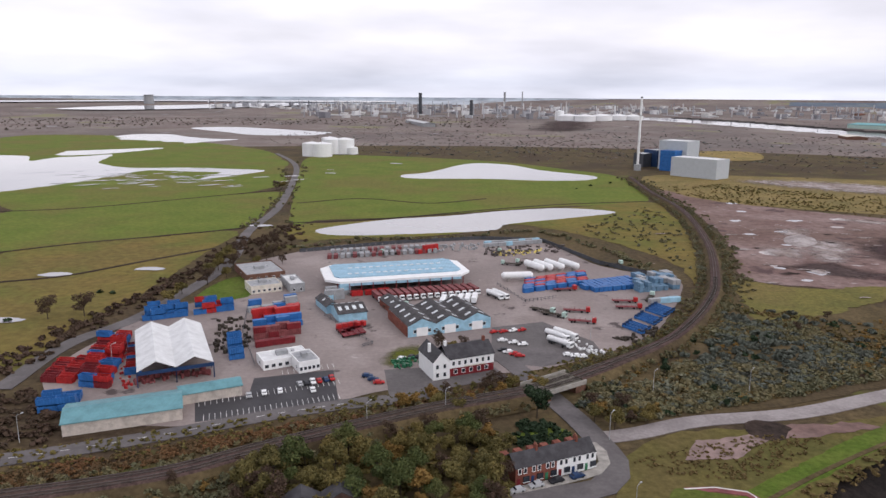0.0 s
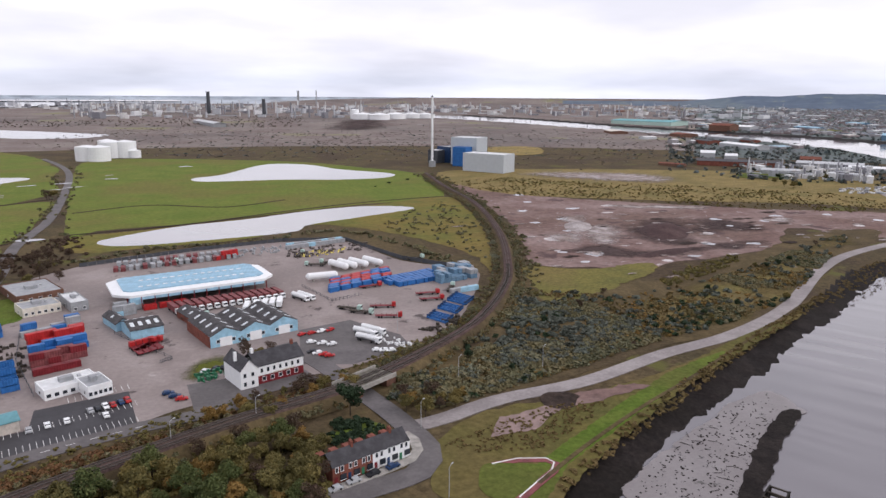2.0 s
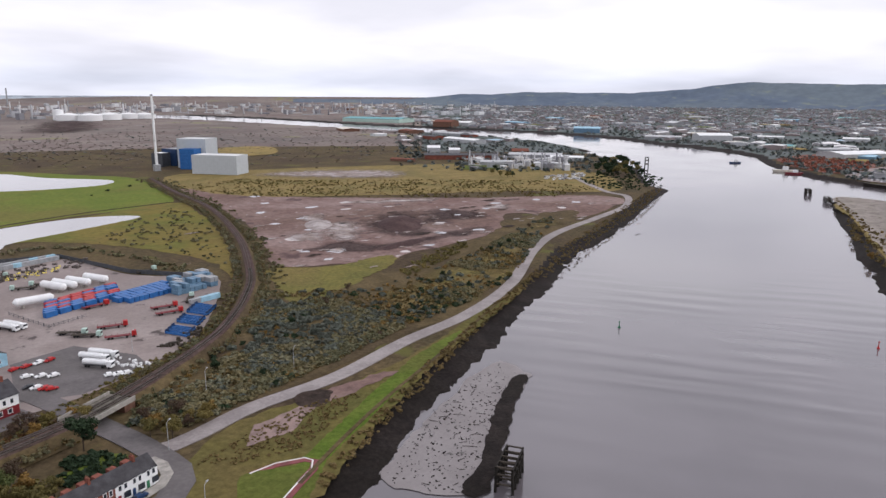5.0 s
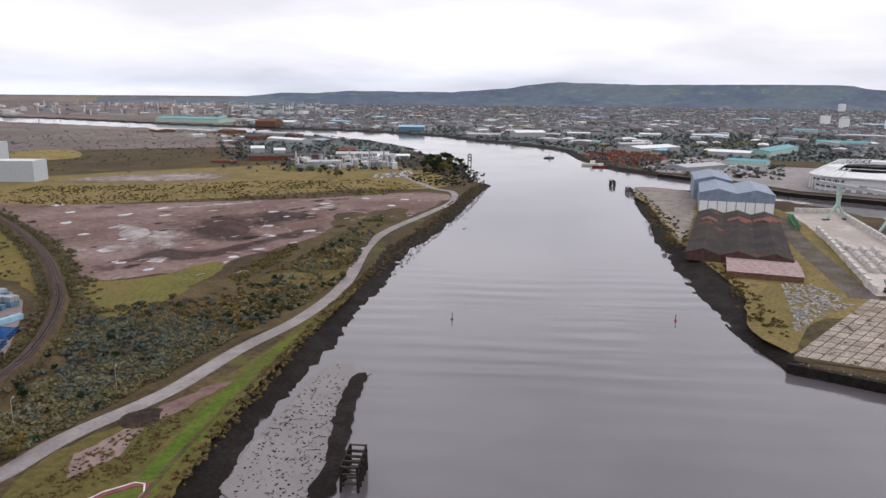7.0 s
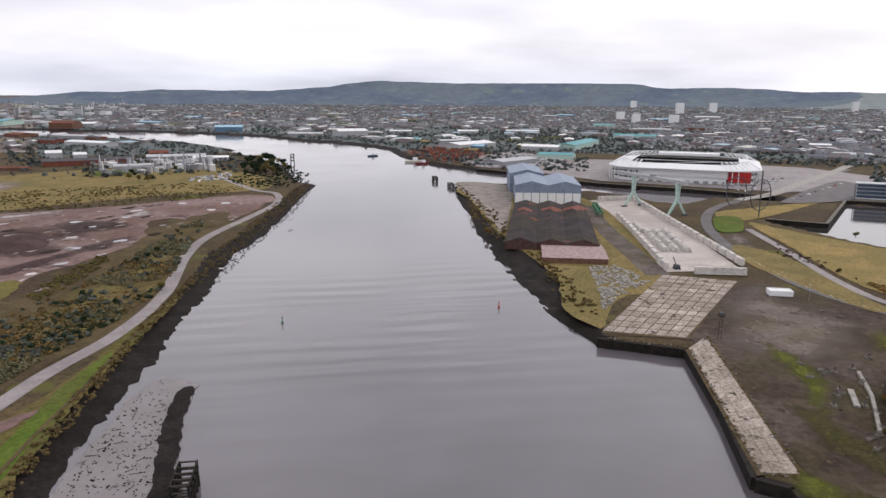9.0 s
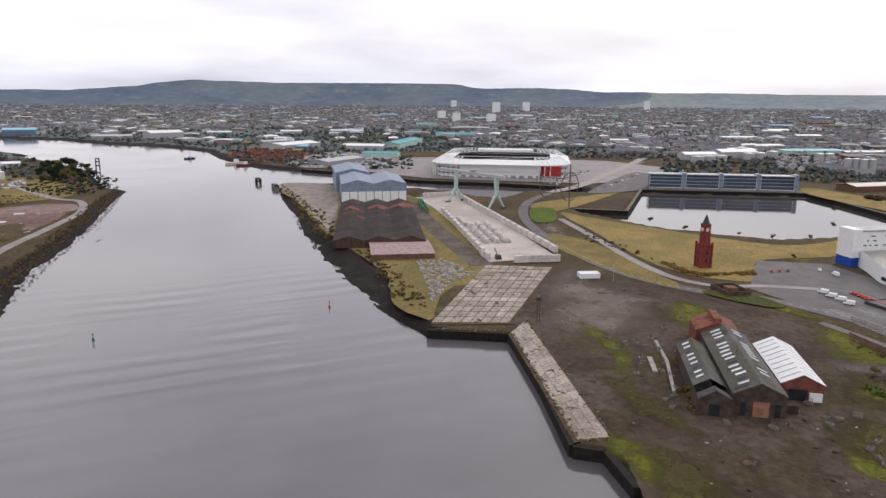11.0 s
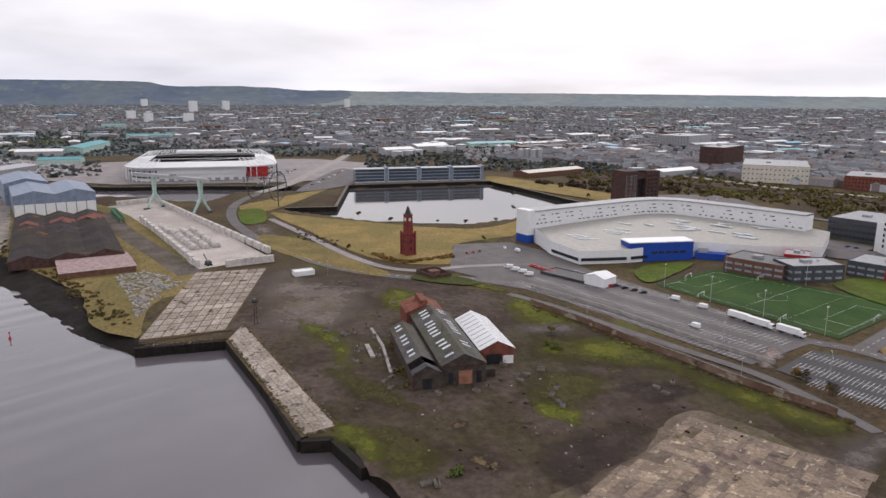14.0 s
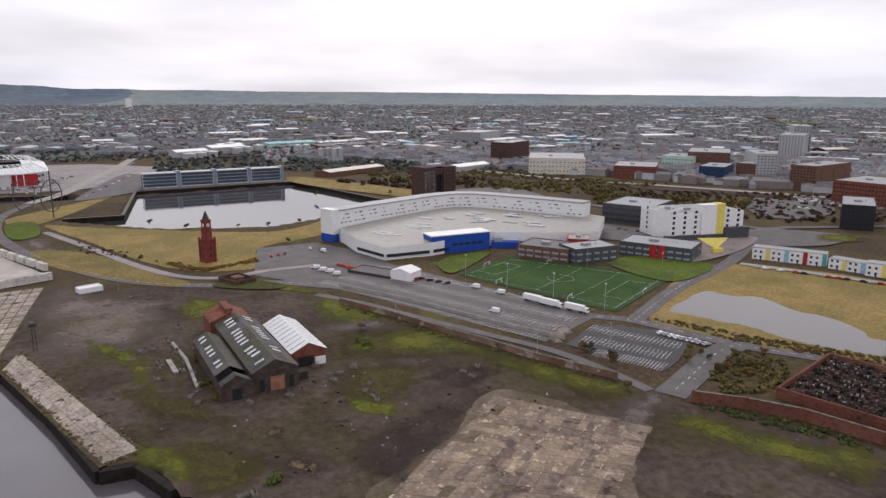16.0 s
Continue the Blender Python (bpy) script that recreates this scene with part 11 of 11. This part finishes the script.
# far trees between the houses and on the moor
tx_, ty_ = dry_places(gen, 34000, 36, 180, 1000, 0.85, 2.3, 25, ((80, 100, 1250),))
keep_ = wobble(tx_, ty_, 0.004, 2) + 0.6 * gen.random(len(tx_)) > 0.0
tx_, ty_ = tx_[keep_], ty_[keep_]
nx_, ny_ = dry_places(gen, 7000, 50, 180, 1020, 1.0, 0.8, 25, ((80, 100, 1250),))
keep_ = (wobble(nx_, ny_, 0.007, 6) > -0.15) & (ny_ + 0.62 * nx_ > -5000)
tx_, ty_ = np.concatenate([tx_, nx_[keep_]]), np.concatenate([ty_, ny_[keep_]])
shrubs("town_trees", list(zip(tx_, ty_)), "far_leaf", 2.4, 6.5, "autumn trees among far houses, dulled by painted haze", rt, 7, 0.8)
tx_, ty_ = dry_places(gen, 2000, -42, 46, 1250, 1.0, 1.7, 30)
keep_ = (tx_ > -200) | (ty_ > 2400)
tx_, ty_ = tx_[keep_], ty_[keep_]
shrubs("moor_trees", list(zip(tx_, ty_)), "far_leaf", 2.0, 5, "scrub on far flat land, dulled by painted haze", rt, 8, 0.3)


def refinery(name, az0, az1, r0, r1, n, label, seed, tall=1.0, wide=1.0):
    """A thicket of columns, vessels, racks and frames."""
    rr = random.Random(seed)
    bm = bmesh.new()
    for _ in range(n):
        x, y = polar(rr.uniform(az0, az1), rr.uniform(r0, r1))
        if not clear_of_water(x, y, 30):
            continue
        wx, wy, g, k = warp(x, y)
        q = rr.random()
        if q < 0.4:
            r, h = rr.uniform(2, 5) * k * wide, rr.uniform(18, 60) * k * tall
            tube(bm, (wx, wy, g), (wx, wy, g + h), r, r, 7)
        elif q < 0.65:
            box(bm, wx, wy, g, rr.uniform(20, 60) * k * wide, rr.uniform(15, 40) * k * wide, rr.uniform(8, 30) * k * tall, rr.uniform(0, 3))
        elif q < 0.8:
            tube(bm, (wx, wy, g), (wx, wy, g + rr.uniform(10, 16) * k * (0.5 + wide / 2)), rr.uniform(12, 25) * k * wide, None, 12)
        else:
            box(bm, wx, wy, g + 6 * k, rr.uniform(60, 160) * k * wide, 4 * k * wide, 4 * k * wide, rr.choice((0.3, 1.87)))
    ob = bm_obj(name, bm, "plant_metal")
    tagged(ob, label, "refinery", "", "stuff")


refinery("refinery", -9, 18, 3300, 6500, 420, "grey chemical works of columns and tanks on the skyline", 3)
refinery("chemical_works", -16, -3, 5000, 9000, 120, "pale far chemical works on the skyline", 4)
refinery("harbour_works", 16, 45, 3600, 7500, 330, "far harbour works and cranes beyond the river", 5, 0.8)
refinery("works_on_point", 42, 50, 1030, 1200, 110, "grey small chemical plant on the point", 6, 0.3, 0.3)
for (x, y), hpx, r in (((25.7, 3940), 36, 3.2), ((294, 3772.6), 26, 3.2), ((1088.6, 8741), 20, 2), ((1103.9, 7394.3), 24, 1), ((-2727.7, 7442.7), 14, 8)):
    R = math.hypot(x, y)
    root = thing("stack", x, y, 0, "tall dark stack on the skyline", "chimney", "refinery stacks")
    bm = bmesh.new()
    h = hpx / 1241 * R
    rad = r / 1241 * R
    tube(bm, (0, 0, 0), (0, 0, h), rad, rad * 0.9, 12)
    part("shaft", bm, "grey_paint" if r in (1, 2, 8) else "dark_grey_paint", root)
    bm = bmesh.new()
    tube(bm, (0, 0, h), (0, 0, h * 1.02), rad * 1.1, rad * 1.1, 12)
    part("rim", bm, "grey_paint", root)
for px, r, h in (((660.3, 3071.7), 45, 22), ((720.6, 3012.9), 45, 22), ((814.6, 3093.4), 45, 22), ((914, 3178.5), 40, 20), ((981.3, 3188.2), 45, 18), ((636.6, 3138.3), 20, 40)):
    tank(*px, r, h, "white_paint", "large white far storage tank", "far tank farm")
for px, r, h in (((1228.9, -270.6), 11, 9), ((1240.7, -291.5), 11, 9), ((1252.7, -312.8), 11, 9), ((1290.1, -368.8), 10, 11), ((1303.1, -391.8), 10, 11), ((1316.4, -415.4), 10, 13), ((1094.4, -453.9), 5, 20), ((1094.4, -465), 5, 20), ((1085.1, -472.3), 5, 20), ((1085.1, -483.4), 5, 20), ((1266, -492.7), 8, 14), ((1265.9, -476.6), 8, 14)):
    tank(*px, r, h, "silver_paint", "pale storage tank of a works beside the railway", "railway tanks")
# works on the point, close up
for px, a, w, d, h, c, lb in (((827.6, 849.9), 0.9, 40, 120, 10, "dark", "long low works on the point"), ((917.5, 859.1), 0.9, 24, 30, 14, "brown", "red clad block on the point"), ((918.6, 784.3), 0.7, 40, 90, 10, "grey", "pale grey works on the point"),
                              ((927.2, 744.8), 0.7, 30, 60, 8, "white", "white low works on the point"), ((825.4, 994.7), 0.9, 18, 24, 16, "white", "white process block on the point"), ((832.9, 948.5), 0.9, 14, 20, 14, "white", "white process block on the point"),
                              ((776.8, 760.5), 0.9, 24, 50, 8, "grey", "grey shed on the point"), ((693.3, 906.1), 0.5, 14, 40, 5, "brown", "low brick shed on the point")):
    far_shed(*px, a, w, d, h, c, lb, "")
patch("point_lawn", [(704.1, 794.2), (786, 806.8), (747.6, 748.9), (679, 753.3)], "bright_grass", 0.2, "mown lawn among works", 0.8, category="lawn")
patch("station_ground", [(392.1, 875.7), (457.7, 904.5), (563.9, 859.1), (600, 783.4), (537.8, 725.8), (456.8, 775.2)], "pale_rubble", 0.2, "pale hardstanding beside a power station", 2, category="yard")
patch("moor_field", [(559.3, 1357), (652.9, 1341), (584.9, 1178.1), (498.6, 1184.7)], "dry_grass", 0.2, "dry yellow field on the moor", 2, category="field")
patch("coal_heap_ground", [(334.9, 2158.3), (522.6, 2922), (710.4, 2826), (585.8, 2253.2), (437.7, 2068)], "dark_heap", 0.3, "dark coal stocking ground", 4, category="waste ground", far=True)
patch("scrap_yard", [(1237.2, 566.5), (1417.8, 555.8), (1305, 439.8), (1106.9, 381.7), (1076.2, 440.3)], "rust_roof", 0.2, "rust-brown scrap yard on the far bank", 3, category="yard")
patch("car_storage", [(1098.1, 398.5), (1309.7, 372.9), (1182.1, 237.6), (1052.3, 227.2), (997.3, 334.1)], "yard_concrete", 0.2, "pale vehicle storage ground across the river", 2, category="yard")

patch("far_lagoon", [(-2229.2, 4526.8), (-2302.9, 5537.6), (-1967.5, 6225.3), (-1598.5, 7994.6), (-959.7, 6964.6), (-1326.3, 5374.7), (-1701.4, 4501.2)], "pond_water", 0.3, "bright far tidal lagoon", 0, category="lagoon", far=True, smooth=True)
patch("estuary", [(-4660.3, 6498.2), (-3050.3, 9005.5), (-259.8, 9244.9), (-300.5, 10697), (-3507.4, 10358.7), (-5413.2, 7551.8)], "pond_water", 0.3, "bright strip of far estuary", 0, category="estuary", far=True, smooth=False)
for i in range(40):
    az = rt.uniform(45, 178)
    R = 1300 * math.exp(rt.random() * 1.8)
    x, y = polar(az, R)
    if R < 1900 and not clear_of_water(x, y, 120) or (R < 1400 and 80 < az < 112):
        continue
    w, d, a = rt.uniform(60, 200), rt.uniform(30, 120), rt.uniform(0, 3)
    c, s = math.cos(a), math.sin(a)
    patch("town_field", [(x + px_ * w * c - py_ * d * s, y + px_ * w * s + py_ * d * c) for px_, py_ in ((-0.5, -0.5), (0.5, -0.4), (0.5, 0.5), (-0.4, 0.5))], "grass" if i % 3 else "dry_grass", 0.3, "green open space among houses", 0, category="field", far=True, smooth=False)
# rows of small pale things: parked vehicles stored across the river
bm = bmesh.new()
for x, y in sample([(1070, 388.1), (1271.4, 361.7), (1161.6, 233.3), (1052.3, 227.2), (997.3, 334.1)], 420, rt):
    box(bm, x, y, 0.5, 5, 2.4, 1.8, rt.choice((0.3, 1.87)))
for x, y in sample([(887.9, -1.6), (1026.9, -58.5), (1026.7, -83.6), (858.2, -29.7)], 60, rt) + sample([(433.8, -731), (351.4, -754.6), (330.4, -721.4), (398.7, -695.4)], 90, rt) + sample([(696.1, 629.3), (779.9, 624.5), (730.3, 579.5), (676, 592.1)], 60, rt):
    box(bm, x, y, 0.4, 4.4, 1.8, 1.5, rt.choice((0.3, 1.87)))
tagged(bm_obj("stored_vehicles", bm, "plant_metal"), "rows of pale stored vehicles and trailers", "vehicles", "", "stuff")
bm = bmesh.new()
for x, y in sample([(1188.9, 544.1), (1356.4, 531.4), (1278.8, 430.8), (1106.9, 381.7), (1076.2, 440.3)], 240, rt):
    box(bm, x, y, 0.3, rt.uniform(3, 9), rt.uniform(2, 6), rt.uniform(1, 5), rt.uniform(0, 3), 0, 0.6)
tagged(bm_obj("scrap_heaps", bm, "rust_roof"), "rust-brown heaps of scrap metal", "scrap", "", "stuff")


def ridge(name, prof, r0, r1, label, material="far_hill"):
    """A long hill: heights over the horizon (degrees) by azimuth."""
    verts, faces = [], []
    az = np.arange(prof[0][0], prof[-1][0] + 0.01, 0.4)
    el = np.interp(az, [p[0] for p in prof], [p[1] for p in prof])
    m = 7
    for a, e in zip(az, el):
        e = e + 0.05 * noise.noise((a * 0.6, 0, 1)) + 0.025 * noise.noise((a * 2.4, 0, 5))
        for j in range(m):
            r = r0 + (r1 - r0) * j / (m - 1)
            s = (j / (m - 1)) ** 1.3
            full = NEAR_R - SPAN * math.log(max(1e-4, 1 - (r - NEAR_R) / SPAN))
            base = EYE * (1 - r / full) - 1.0
            verts.append((math.sin(radians(a)) * r, math.cos(radians(a)) * r, base + math.tan(radians(max(0.02, e))) * r * s))
    for i in range(len(az) - 1):
        for j in range(m - 1):
            a = i * m + j
            faces.append((a, a + m, a + m + 1, a + 1))
    tagged(obj(name, verts, faces, material, None, None, True), label, "hills", "", "structure")


ridge("backdrop_plain", [(94, 0.3), (97.5, 0.66), (99.2, 0.58), (103.5, 0.58), (109, 0.5), (115, 0.5), (121, 0.47), (131, 0.38), (140, 0.33), (153, 0.27), (178, 0.25)], 4100, 4690, "far flat land paled by painted haze", "far_plain")
ridge("backdrop_hills", [(28, 0.0), (36.9, 0.04), (39.5, 0.27), (41.2, 0.48), (43.8, 0.44), (46.4, 0.66), (50, 0.62), (54.5, 0.61), (56.7, 0.76), (59, 0.95), (60.3, 1.17), (61.6, 1.31), (63.4, 1.44), (65.5, 1.34), (69.8, 1.27), (75.8, 1.29), (81, 1.29), (83.5, 1.22), (84.6, 0.97), (85.8, 0.92), (89.6, 1.0), (92.5, 0.87), (94.4, 0.68), (97.5, 0.72), (99.2, 0.5), (104, 0.3), (108, 0.02)], 4150, 4670, "long hills under low cloud, painted haze-blue")

# the patterns from which copies were taken are not part of the place
for group_ in (list(CARS.values()), [VAN], list(LOR.values()), TREES, list(shapes.values())):
    for o in group_:
        drop_proto(o)
